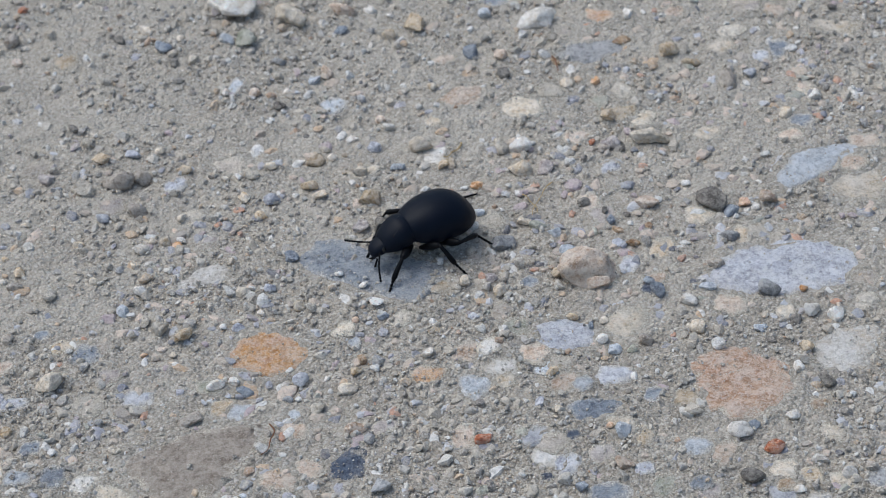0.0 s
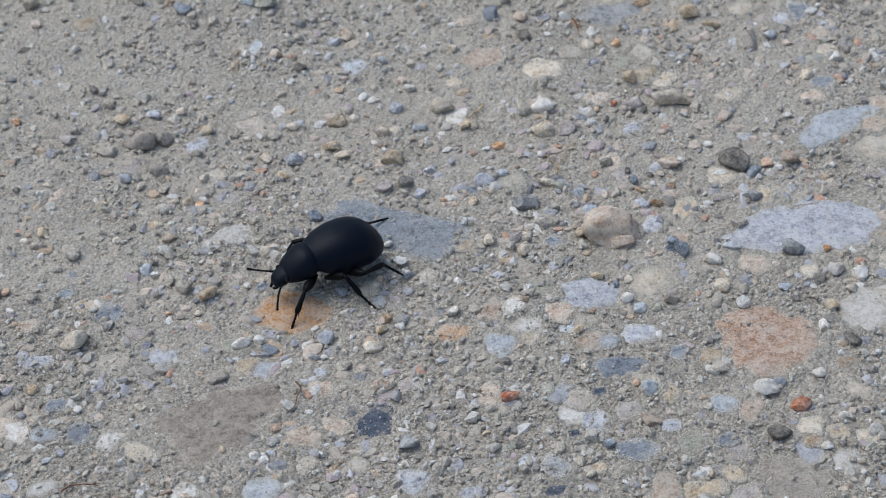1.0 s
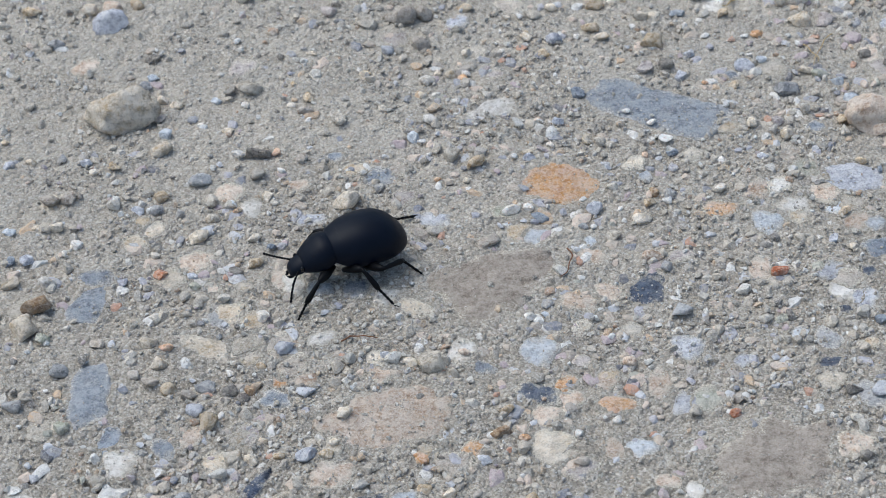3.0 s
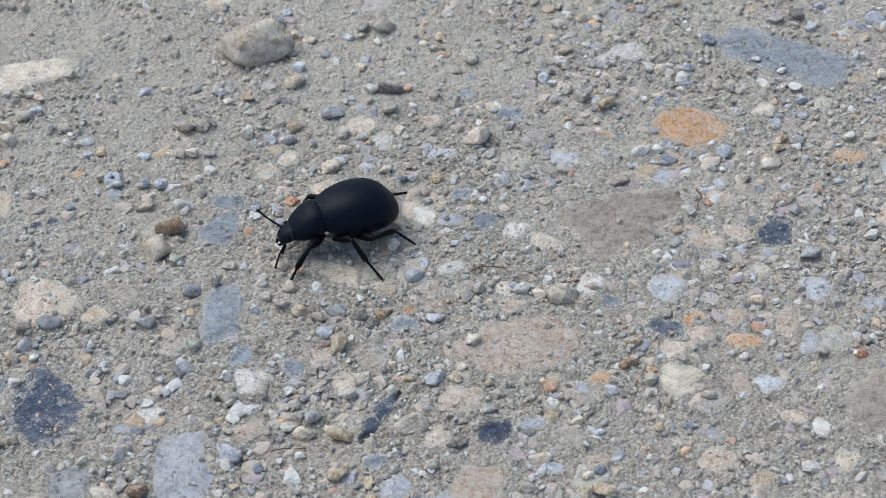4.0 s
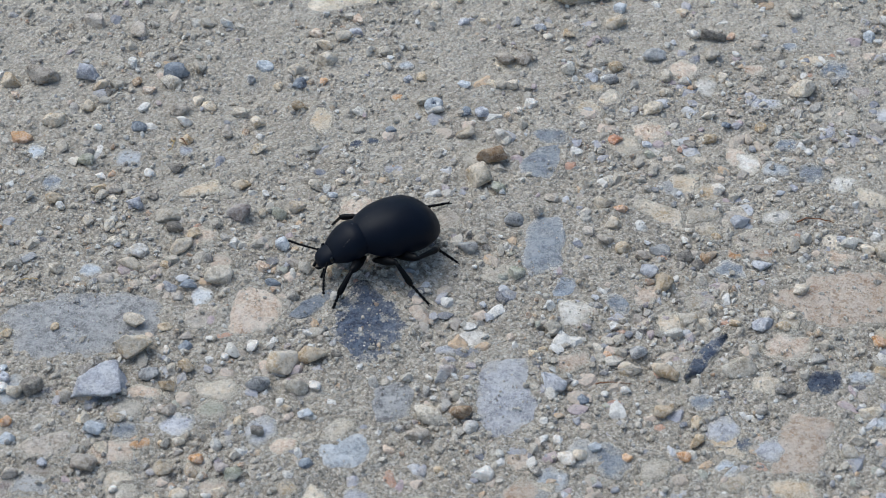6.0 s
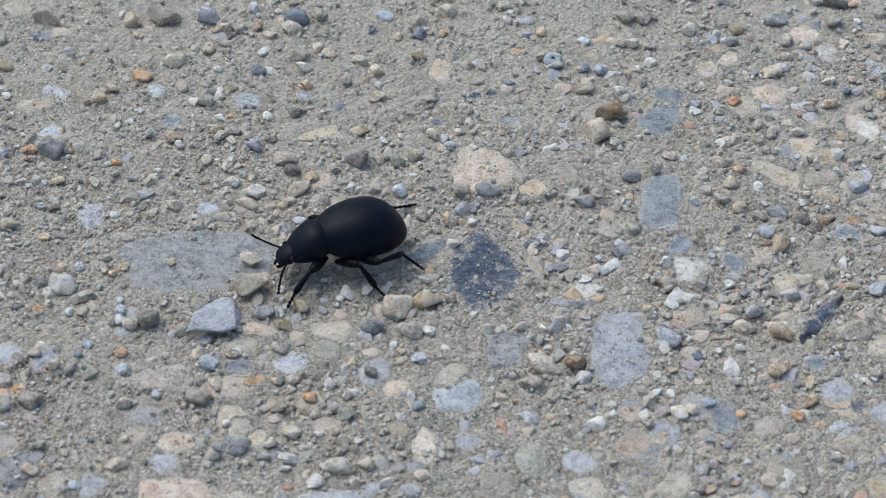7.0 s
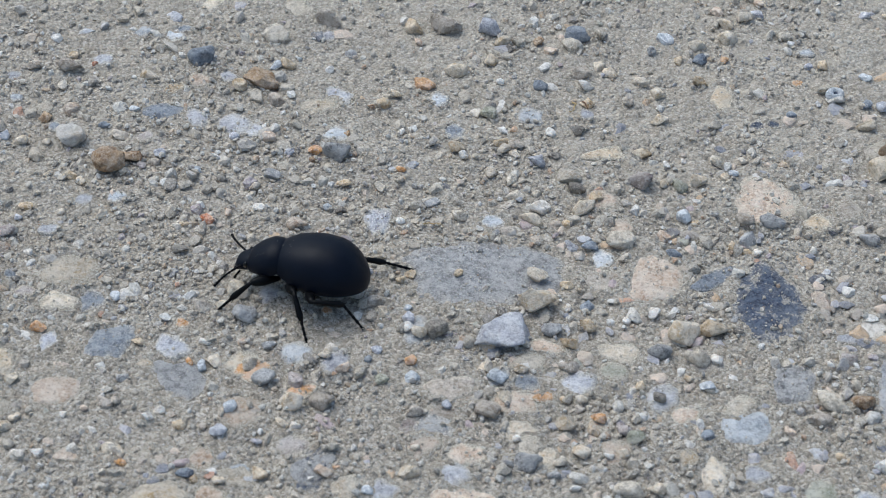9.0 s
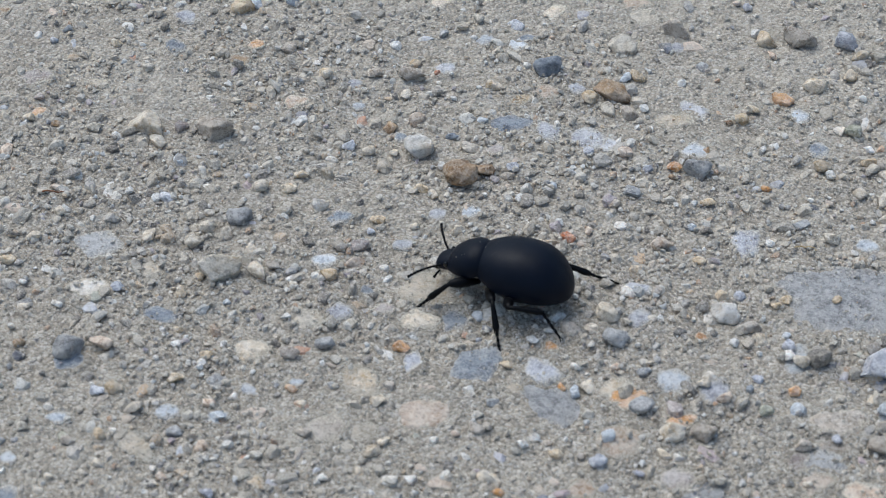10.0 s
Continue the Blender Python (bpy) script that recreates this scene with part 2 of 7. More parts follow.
def part(name, bm, material, parent, label=""):
    me = bpy.data.meshes.new(name)
    bm.normal_update()
    bm.to_mesh(me)
    bm.free()
    me.materials.append(material)
    me.polygons.foreach_set("use_smooth", [True] * len(me.polygons))
    ob = new(name, me)
    ob.parent = parent
    if label:
        tagged(ob, label)
    return ob


def limb(points, sides=12):
    """A jointed, tapering tube through points (x, y, z, radius), in millimetres."""
    bm = bmesh.new()
    pts = [Vector(p[:3]) for p in points]
    rows = []
    for i, p in enumerate(pts):
        d = (pts[min(i + 1, len(pts) - 1)] - pts[max(i - 1, 0)]).normalized()
        a = d.cross(Vector((0, 0, 1)) if abs(d.z) < 0.9 else Vector((1, 0, 0))).normalized()
        b = d.cross(a)
        rows.append([bm.verts.new((p + (a * math.cos(t) + b * math.sin(t)) * points[i][3]) * MM) for t in (2 * math.pi * k / sides for k in range(sides))])
    for r, s in zip(rows, rows[1:]):
        for k in range(sides):
            bm.faces.new((r[k], r[(k + 1) % sides], s[(k + 1) % sides], s[k]))
    for r, flip in ((rows[0], -1), (rows[-1], 1)):
        bm.faces.new(r[::flip])
    bmesh.ops.recalc_face_normals(bm, faces=bm.faces)
    return bm


def lattice(seed, n=256):
    return np.random.RandomState(seed).rand(n, n)


LATTICES = [lattice(s) for s in range(11, 19)]


def value_noise(x, y, size, k):
    """Smooth random heights from -1 to 1 with bumps about size wide."""
    g = LATTICES[k]
    u, v = np.asarray(x) / size + 500.3, np.asarray(y) / size + 500.7
    i, j = np.floor(u).astype(int), np.floor(v).astype(int)
    a, b = u - i, v - j
    a, b = a * a * (3 - 2 * a), b * b * (3 - 2 * b)
    i, j, i1, j1 = i % 256, j % 256, (i + 1) % 256, (j + 1) % 256
    return 2 * (g[i, j] * (1 - a) * (1 - b) + g[i1, j] * a * (1 - b) + g[i, j1] * (1 - a) * b + g[i1, j1] * a * b) - 1


def height(x, y):
    """The ground's height in metres at a place in metres."""
    near = np.clip(1.5 - np.hypot(x, y), 0, 1)
    h = 0.30 * value_noise(x, y, 0.021, 0) + 0.20 * value_noise(x, y, 0.0071, 1) + 0.28 * value_noise(x, y, 0.0026, 2)
    h = h + 0.27 * value_noise(x, y, 0.0013, 3) + 0.16 * value_noise(x, y, 0.00075, 4)
    return MM * h * near - 0.25 * MM


# the strip of ground along which the insect walks
def strip_low(x):
    return np.interp(x, [-0.21, -0.16, -0.10, 0.0, 0.06, 0.10, 0.17, 0.21], [-0.062, -0.060, -0.056, -0.044, -0.034, -0.026, -0.002, 0.01])


def strip_high(x):
    return np.interp(x, [-0.21, -0.19, -0.10, 0.0, 0.04, 0.21], [0.046, 0.050, 0.072, 0.132, 0.168, 0.130])


# ---- ground: one sheet out to the horizon, finest along the strip ----
GROUND_XS, GROUND_YS = [], []


def build_ground():
    def axis(lo, hi, step):
        mid = np.arange(lo, hi + step / 2, step)
        far = step * np.cumsum(1.45 ** np.arange(1, 38))
        return np.concatenate([lo - far[::-1], mid, hi + far])

    xs, ys = axis(-0.205, 0.205, 0.00052), axis(-0.064, 0.17, 0.00052)
    GROUND_XS.extend(xs)
    GROUND_YS.extend(ys)
    gx, gy = np.meshgrid(xs, ys, indexing="ij")
    co = np.stack([gx, gy, height(gx, gy)], -1).reshape(-1, 3)
    nx, ny = len(xs), len(ys)
    i, j = np.meshgrid(np.arange(nx - 1), np.arange(ny - 1), indexing="ij")
    a = (i * ny + j).ravel()
    quads = np.stack([a, a + ny, a + ny + 1, a + 1], -1)
    me = bpy.data.meshes.new("ground")
    me.vertices.add(len(co))
    me.vertices.foreach_set("co", co.ravel())
    me.loops.add(quads.size)
    me.loops.foreach_set("vertex_index", quads.ravel().astype(np.int32))
    me.polygons.add(len(quads))
    me.polygons.foreach_set("loop_start", np.arange(0, quads.size, 4, dtype=np.int32))
    me.polygons.foreach_set("use_smooth", np.ones(len(quads), dtype=bool))
    me.update(calc_edges=True)
    me.materials.append(EARTH)
    ob = new("ground", me)
    tagged(ob, "packed tan-grey sandy earth full of grit", "ground", kind="structure")
    return ob


ground = build_ground()


# ---- stones ----
def ico(level):
    bm = bmesh.new()
    bmesh.ops.create_icosphere(bm, subdivisions=level, radius=1.0)
    co = np.array([v.co[:] for v in bm.verts])
    tri = np.array([[v.index for v in f.verts] for f in bm.faces])
    bm.free()
    return co, tri


ICO = {k: ico(k) for k in (1, 2, 3, 4, 5)}
ICO[0] = (np.array([(1, 0, 0), (-1, 0, 0), (0, 1, 0), (0, -1, 0), (0, 0, 1), (0, 0, -1)], float),
          np.array([(0, 2, 4), (2, 1, 4), (1, 3, 4), (3, 0, 4), (2, 0, 5), (1, 2, 5), (3, 1, 5), (0, 3, 5)]))


def rock_shape(co, rs, cuts, rough, jag=0.25):
    """A ball of unit size worn into a stone: a few flat sides, then a lumpy skin."""
    co = co.copy()
    for _ in range(cuts):
        n = rs.normal(size=3)
        n /= np.linalg.norm(n)
        d = rs.uniform(0.42, 0.82)
        over = np.maximum(co @ n - d, 0)
        co -= np.outer(over * 0.94, n)
    for k, (size, amp) in enumerate(((0.9, rough), (0.42, rough * 0.5), (0.2, rough * jag), (0.09, rough * jag * 0.6))):
        s = rs.uniform(0, 40, 3)
        bump = np.array([noise.noise(Vector(p / size + s)) for p in co])
        co *= (1 + amp * bump)[:, None]
    return co / np.abs(co).max(axis=0)


def broken_sides(long, wide, turn, rs):
    """Sides of a stone that fills a long and a wide extent, in millimetres: the way that each faces in degrees, and how far out it lies."""
    n = rs.randint(5, 9)
    first = rs.uniform(0, 360)
    sides = []
    for k in range(n):
        a = first + (k + rs.uniform(-0.3, 0.3)) * 360 / n
        d = math.hypot(long / 2 * math.cos(radians(a)), wide / 2 * math.sin(radians(a)))
        sides.append((a + turn, d * rs.uniform(0.80, 1.04)))
    return sides


AROUND = np.linspace(-np.pi, np.pi, 241)


def outline(sides, rs, rough):
    """How far a slab reaches all round, in metres: straight broken sides, rounded corners, a chipped edge."""
    facing = np.radians([a for a, _ in sides])
    out = np.array([d for _, d in sides]) * MM
    near = np.maximum(np.cos(AROUND[:, None] - facing), 0.02) / out
    reach = 1.09 * (near ** 9).sum(1) ** (-1 / 9)
    s = rs.uniform(0, 40, 3)
    for size, amp in ((1.3, 0.55), (3.2, 0.40), (7.5, 0.26), (15.0, 0.14)):
        reach = reach * (1 + rough * amp * np.array([noise.noise(Vector((math.cos(t) * size + s[0], math.sin(t) * size + s[1], s[2]))) for t in AROUND]))
    return reach


def slab_shape(co, reach, thick, rs):
    """A ball of unit size worn into a slab with that outline: steep sides and an uneven, nearly level top."""
    rho = np.hypot(co[:, 0], co[:, 1])
    way_round = np.arctan2(co[:, 1], co[:, 0])
    r = np.minimum(rho, 1) ** 0.62 * np.interp(way_round, AROUND, reach)
    pts = np.stack([r * np.cos(way_round), r * np.sin(way_round), np.sign(co[:, 2]) * np.abs(co[:, 2]) ** 0.42 * thick], -1)
    s = rs.uniform(0, 40, 3)
    for size, amp in ((5.0, 0.16), (1.8, 0.10), (0.7, 0.05)):
        pts[:, 2] += amp * MM * (co[:, 2] > 0) * np.array([noise.noise(Vector((p[0] / MM / size + s[0], p[1] / MM / size + s[1], s[2]))) for p in pts])
    return pts


def turn_matrices(rs, n, tilt):
    """Random turns about the upright, each leaning by up to tilt radians."""
    a, b, c = rs.uniform(0, 2 * np.pi, n), rs.uniform(-tilt, tilt, n), rs.uniform(-tilt, tilt, n)
    ca, sa, cb, sb, cc, sc = np.cos(a), np.sin(a), np.cos(b), np.sin(b), np.cos(c), np.sin(c)
    z = np.zeros(n)
    o = z + 1
    rz = np.stack([ca, -sa, z, sa, ca, z, z, z, o], -1).reshape(n, 3, 3)
    ry = np.stack([cb, z, sb, z, o, z, -sb, z, cb], -1).reshape(n, 3, 3)
    rx = np.stack([o, z, z, z, cc, -sc, z, sc, cc], -1).reshape(n, 3, 3)
    return rz @ ry @ rx


SLABS = []  # flat stones set in the earth: x, y, reach all round, height of the top


def across_slab(x, y, one):
    """0 at the middle of a flat stone, 1 at its edge."""
    sx, sy, reach, _ = one
    return np.hypot(x - sx, y - sy) / np.interp(np.arctan2(y - sy, x - sx), AROUND, reach)


def on_slab(x, y):
    hit = np.zeros(len(x), bool)
    for one in SLABS:
        r = one[2].max()
        near = np.flatnonzero((np.abs(x - one[0]) < r) & (np.abs(y - one[1]) < r))
        hit[near] |= across_slab(x[near], y[near], one) < 0.95
    return hit


LEVEL = []  # heights of the finished ground, flat stones and all


def surface(x, y):
    """The height on which loose things rest, in metres."""
    i = np.clip(np.searchsorted(GROUND_XS, x), 0, len(GROUND_XS) - 1)
    j = np.clip(np.searchsorted(GROUND_YS, y), 0, len(GROUND_YS) - 1)
    return LEVEL[0][i, j]


def scatter(name, label, count, sizes, level, seed, sink, tilt, variants=14, power=2.0, flush=False, material=None, bare=0.9):
    """Many loose grains over the strip, joined into one mesh."""
    rs = np.random.RandomState(seed)
    x = rs.uniform(-0.205, 0.205, count * 3)
    y = rs.uniform(-0.062, 0.168, count * 3)
    patch = value_noise(x, y, 0.017, 5) * 0.6 + value_noise(x, y, 0.006, 6) * 0.4
    ok = (y > strip_low(x)) & (y < strip_high(x))
    if flush:  # set stones crowd the worn lower side of the way
        worn = 0.35 + 9.0 * (0.5 * (strip_low(x) + strip_high(x)) - y) + 3.8 * x
        ok &= rs.rand(count * 3) < np.clip(worn, 0.08, 1.0)
    else:
        ok &= rs.rand(count * 3) < np.clip(0.46 + 1.5 * patch, 0.14, 1.0)
    ok &= ~(on_slab(x, y) & (rs.rand(count * 3) < bare))
    x, y = x[ok][:count], y[ok][:count]
    n = len(x)
    r = 0.5 * MM * (sizes[0] + (sizes[1] - sizes[0]) * rs.rand(n) ** power)
    if flush:  # the larger ones are stones of their own
        big = np.argsort(-r)[:280]
        hues = ["lilac", "ash", "sky", "white", "pale", "pink", "taupe", "tan", "mauve", "grey", "blue", "green", "orange"]
        odds = np.array([5, 7, 3, 8, 17, 15, 10, 10, 7, 11, 3, 4, 1.2])
        for k in big:
            long = 2 * r[k] / MM * rs.uniform(1.0, 1.4)
            stone(x[k] / MM, y[k] / MM, long, long * rs.uniform(0.6, 0.85), rs.uniform(0, 180), str(rs.choice(hues, p=odds / odds.sum())), tall=0.25, bed_of=ground)
        x, y, r = (np.delete(v, big) for v in (x, y, r))
        n = len(x)
    scale = np.stack([r * rs.uniform(0.85, 1.35, n), r * rs.uniform(0.7, 1.0, n), r * rs.uniform(0.62, 0.98, n)], -1)
    if flush:
        scale[:, 2] = r * 0.55
    turn = turn_matrices(rs, n, tilt)
    co, tri = ICO[level]
    shapes = np.stack([rock_shape(co, rs, 9, 0.30) for _ in range(variants)])
    pts = shapes[rs.randint(0, variants, n)] * scale[:, None, :]
    pts = np.einsum("nij,nkj->nki", turn, pts)
    centre = np.stack([x, y, (height(x, y) if flush else surface(x, y)) + scale[:, 2] * rs.uniform(sink[0], sink[1], n)], -1)
    if flush:
        centre[:, 2] = 0.16 * MM + rs.uniform(-0.14, 0.16, n) * MM - scale[:, 2]
    pts = (pts + centre[:, None, :]).reshape(-1, 3)
    idx = (tri[None] + (np.arange(n) * len(co))[:, None, None]).reshape(-1, 3)
    me = bpy.data.meshes.new(name)
    me.vertices.add(len(pts))
    me.vertices.foreach_set("co", pts.ravel())
    me.loops.add(idx.size)
    me.loops.foreach_set("vertex_index", idx.ravel().astype(np.int32))
    me.polygons.add(len(idx))
    me.polygons.foreach_set("loop_start", np.arange(0, idx.size, 3, dtype=np.int32))
    me.polygons.foreach_set("use_smooth", np.zeros(len(idx), dtype=bool))
    me.update(calc_edges=True)
    me.materials.append(material or GRIT)
    tagged(new(name, me), label, "gravel", kind="stuff")


STONE_LABELS = {
    "grey": "grey", "pale": "pale cream", "white": "white quartz", "blue": "blue-grey", "slate": "dark blue slate", "dark": "dark brown-black",
    "tan": "tan", "orange": "orange-tinted", "red": "brick-red", "brown": "rusty brown", "taupe": "taupe", "drab": "drab grey-brown", "rust": "rusty pinkish-brown", "mauve": "dull purple",
    "green": "greenish-grey", "sky": "pale blue", "ash": "dusty bluish grey", "pink": "pinkish", "lilac": "lilac-grey"}
made = [0]
SMALLEST = 4.313
SMALL = {"co": [], "tri": [], "slot": [], "n": 0}


def small_pebble(pts, tri, x, y, half, turn, lift, color, rs):
    """Adds a pebble too small to count to one joined mesh."""
    m = pose(x * MM, y * MM, float(surface(x * MM, y * MM)) + half[2] * lift, rs.uniform(-12, 12), rs.uniform(-12, 12), turn)
    r = np.array(m.to_3x3())
    SMALL["co"].append(pts @ r.T + np.array(m.translation))
    SMALL["tri"].append(tri + SMALL["n"])
    SMALL["slot"].append(np.full(len(tri), list(STONES).index(color)))
    SMALL["n"] += len(pts)


def finish_small_pebbles():
    ob = mesh_object("small_pebbles", np.concatenate(SMALL["co"]), np.concatenate(SMALL["tri"]), STONE["grey"])
    ob.data.materials.clear()
    for k in STONES:
        ob.data.materials.append(STONE[k])
    ob.data.polygons.foreach_set("material_index", np.concatenate(SMALL["slot"]).astype(np.int32))
    tagged(ob, "small pebbles of many colours strewn over the earth", "pebbles", kind="stuff")



def slab(x, y, color, *sides, streak=False, bed_of=None, rough=0.30, buried=0.0):
    """One flat stone set in the earth round (x, y), in millimetres; its sides as broken_sides() gives them."""
    made[0] += 1
    rs = np.random.RandomState(1000 + made[0])
    reach = outline(sides, rs, rough)
    across = 2 * float(np.median(reach)) / MM
    co, tri = ICO[3 if across < 4 else 4 if across < 16 else 5]
    thick = min(0.14 * across, 1.0) * MM
    us, vs = np.meshgrid(np.linspace(-0.7, 0.7, 7), np.linspace(-0.7, 0.7, 7))
    bed = height(x * MM + us * np.median(reach), y * MM + vs * np.median(reach))
    top = float(np.percentile(bed, 92)) + 0.16 * MM
    ob = mesh_object("set_stone" if bed_of else "embedded_stone", slab_shape(co, reach, thick, rs), tri, STREAKED[color] if streak and color in STREAKED else STONE[color])
    # earth has crept over its edges
    edge = np.clip((np.minimum(np.hypot(co[:, 0], co[:, 1]), 1) ** 0.62 - 0.45) / 0.5, 0, 1) ** 2 * 0.26 + buried
    ob.data.attributes.new("rim", "FLOAT", "POINT").data.foreach_set("value", edge.astype(np.float32))
    ob.matrix_world = pose(x * MM, y * MM, top - thick, rs.uniform(-0.8, 0.8), rs.uniform(-0.8, 0.8), 0)
    SLABS.append((x * MM, y * MM, reach, top))
    if bed_of:
        ob.parent = bed_of
        return ob
    return tagged(ob, STONE_LABELS[color] + " flat stone set flush in the sandy earth", "stone", "flat stones in the earth")


def stone(x, y, long, wide, turn, color, tall=0.8, lift=0.38, cuts=9, rough=0.2, streak=False, bed_of=None):
    """One stone at (x, y) millimetres: length, width, turn in degrees; tall: height over width; lift: its centre over the ground, over its half height."""
    if tall < 0.3:
        return slab(x, y, color, *broken_sides(long * 1.08, wide * 1.08, turn, np.random.RandomState(made[0])), streak=streak, bed_of=bed_of, buried=0.11)
    made[0] += 1
    color = {"slate": "blue", "blue": "ash"}.get(color, color)
    rs = np.random.RandomState(1000 + made[0])
    co, tri = ICO[2 if long < 1.7 else 3 if long < 5 else 4 if long < 15 else 5]
    half = np.array([long, wide, wide * tall]) * (0.55 if tall < 0.7 else 0.575) * MM
    pts = rock_shape(co, rs, cuts, rough, 0.35) * half
    if long * wide < SMALLEST:
        small_pebble(pts, tri, x, y, half, turn, lift, color, rs)
        return None
    ob = mesh_object("stone" if long > 5 else "pebble", pts, tri, STONE[color])
    ob.matrix_world = pose(x * MM, y * MM, float(surface(x * MM, y * MM)) + half[2] * lift, rs.uniform(-12, 12), rs.uniform(-12, 12), turn)
    how = "stone lying on the sandy earth" if long > 5 else "pebble lying in the gritty earth"
    return tagged(ob, STONE_LABELS[color] + " " + how, "stone" if long > 5 else "pebble", "stones on the earth" if long > 5 else "pebbles on the earth")


# flat stones
slab(94.9, 71.1, "blue", (-129, 4.7), (-71, 11.7), (-14, 11.3), (55, 5.1), (57, 5.0), (74, 6.7), (116, 12.1), (175, 12.4), streak=True)
slab(77.6, 55.5, "orange", (-164, 6.4), (-117, 4.8), (-83, 4.7), (-27, 6.5), (28, 5.6), (66, 4.8), (103, 5.1), (156, 5.9))
slab(64.1, 34.5, "drab", (-156, 8.9), (-124, 9.2), (-59, 6.9), (-41, 6.7), (-20, 8.7), (93, 6.2), (115, 7.0))
slab(86.5, 29.9, "slate", (-126, 3.2), (-69, 3.3), (-15, 2.5), (51, 4.0), (128, 2.3))
slab(68.9, 74.7, "white", (-93, 2.5), (-81, 2.1), (-2, 3.8), (91, 2.7), (131, 2.3))
slab(78.1, 7.3, "orange", (-141, 2.1), (-87, 1.7), (-14, 2.9), (71, 1.5), (127, 2.5))
slab(98.8, -6.4, "drab", (-176, 9.1), (-99, 7.0), (-70, 7.1), (-8, 7.9), (87, 7.0), (127, 6.9))
slab(4.4, 38.9, "blue", (-163, 4.2), (-95, 4.4), (-22, 2.6), (-3, 2.8), (132, 2.7), (143, 2.4), streak=True)
slab(23.4, 25.8, "pale", (-167, 5.4), (-125, 2.1), (-104, 2.7), (-12, 6.4), (59, 2.0), (72, 2.3))
slab(122.5, 49.6, "lilac", (-179, 4.8), (-138, 4.0), (-86, 3.6), (-14, 4.8), (62, 3.5), (105, 3.9))
slab(-20.2, 3.2, "slate", (-166, 5.2), (-140, 6.2), (-62, 7.4), (-45, 6.8), (-13, 5.6), (-1, 5.4), (40, 5.5), (45, 5.9), (116, 8.7), (166, 5.1))
slab(-36.1, 5.1, "pink", (-179, 3.5), (-92, 5.1), (-63, 3.9), (-13, 4.2), (17, 4.3), (55, 4.2), (100, 5.2), (169, 3.4))
slab(-28.1, 6.7, "blue", (-114, 3.4), (-60, 1.8), (-39, 1.5), (-17, 2.0), (66, 3.7), (128, 1.5), (147, 1.5))
slab(-0.9, -10.6, "lilac", (-173, 4.6), (-151, 5.8), (-84, 7.6), (-34, 6.0), (7, 4.1), (18, 4.7), (88, 8.3), (134, 6.6), (171, 4.3))
slab(-26.8, 78.7, "pale", (-171, 6.5), (-77, 3.8), (-67, 3.5), (8, 7.4), (92, 3.7), (151, 5.7))
slab(37.7, -18.9, "pink", (-92, 5.3), (-21, 3.5), (-13, 3.6), (81, 5.8), (125, 4.5), (162, 3.4))
slab(45.4, 9.1, "pink", (-149, 9.6), (-108, 6.6), (-78, 6.1), (-18, 8.6), (55, 8.4), (102, 5.6), (120, 6.3))
slab(41.7, -7.1, "slate", (-106, 2.5), (-40, 2.1), (-3, 2.4), (88, 2.2), (146, 2.4), (178, 2.4))
slab(4.5, 20.0, "blue", (-168, 3.8), (-78, 5.7), (-8, 2.9), (4, 3.1), (110, 5.6), (168, 2.9), streak=True)
slab(7.0, 9.4, "blue", (-170, 1.8), (-62, 3.1), (-3, 1.5), (64, 3.5), (157, 1.9))
slab(-59.9, 2.0, "ash", (-165, 10.8), (-132, 9.7), (-80, 7.0), (-48, 8.0), (21, 11.3), (82, 7.6), (100, 6.6), (149, 10.0), streak=True)
slab(-16.3, -12.0, "ash", (-160, 3.2), (-78, 3.4), (-14, 2.8), (16, 3.2), (102, 3.4), (158, 2.9), streak=True)
slab(-21.9, -20.7, "sky", (-165, 3.6), (-92, 3.4), (-36, 3.3), (29, 3.9), (88, 3.3), (144, 3.5))
slab(-25.7, -30.0, "pale", (-166, 1.7), (-64, 2.9), (0, 1.6), (52, 2.6), (159, 2.0))
slab(26.1, -2.4, "slate", (-106, 5.2), (-33, 0.9), (47, 5.3), (138, 1.3), (153, 1.2))
slab(-107.1, -20.0, "blue", (-96, 3.2), (-18, 2.8), (12, 3.0), (111, 2.9), (178, 2.9), streak=True)
slab(-76.5, -38.0, "ash", (-153, 3.0), (-69, 3.4), (-16, 2.8), (11, 3.0), (99, 3.2), (146, 3.0), streak=True)
slab(-56.8, -40.6, "pink", (-166, 4.7), (-81, 2.4), (36, 4.2), (89, 2.7), (123, 3.5))
slab(-61.0, -20.9, "taupe", (-118, 2.6), (-53, 2.2), (0, 2.9), (104, 2.1), (128, 2.1))
slab(-12.0, -31.2, "green", (-170, 2.2), (-110, 2.5), (-47, 2.3), (9, 2.2), (73, 2.5), (138, 2.3))
slab(-96.6, -24.5, "ash", (-147, 2.9), (-109, 3.2), (-36, 4.6), (39, 2.9), (65, 2.9), (140, 4.8), streak=True)
slab(-94.3, -46.3, "pale", (-135, 4.6), (-81, 2.5), (0, 4.2), (48, 3.6), (110, 2.9), (164, 3.7))
slab(-111.9, -30.1, "pink", (-156, 3.2), (-89, 2.7), (-46, 2.8), (11, 3.4), (91, 2.6), (136, 3.0))
slab(-78.0, -4.8, "white", (-150, 2.2), (-69, 1.4), (-16, 2.0), (82, 1.6), (129, 1.5))
slab(-111.5, 28.2, "blue", (-143, 2.6), (-73, 1.7), (-19, 2.8), (85, 1.8), (118, 2.0))
slab(-158.3, -29.7, "blue", (-157, 1.8), (-74, 1.9), (-23, 2.3), (53, 1.6), (158, 2.0))
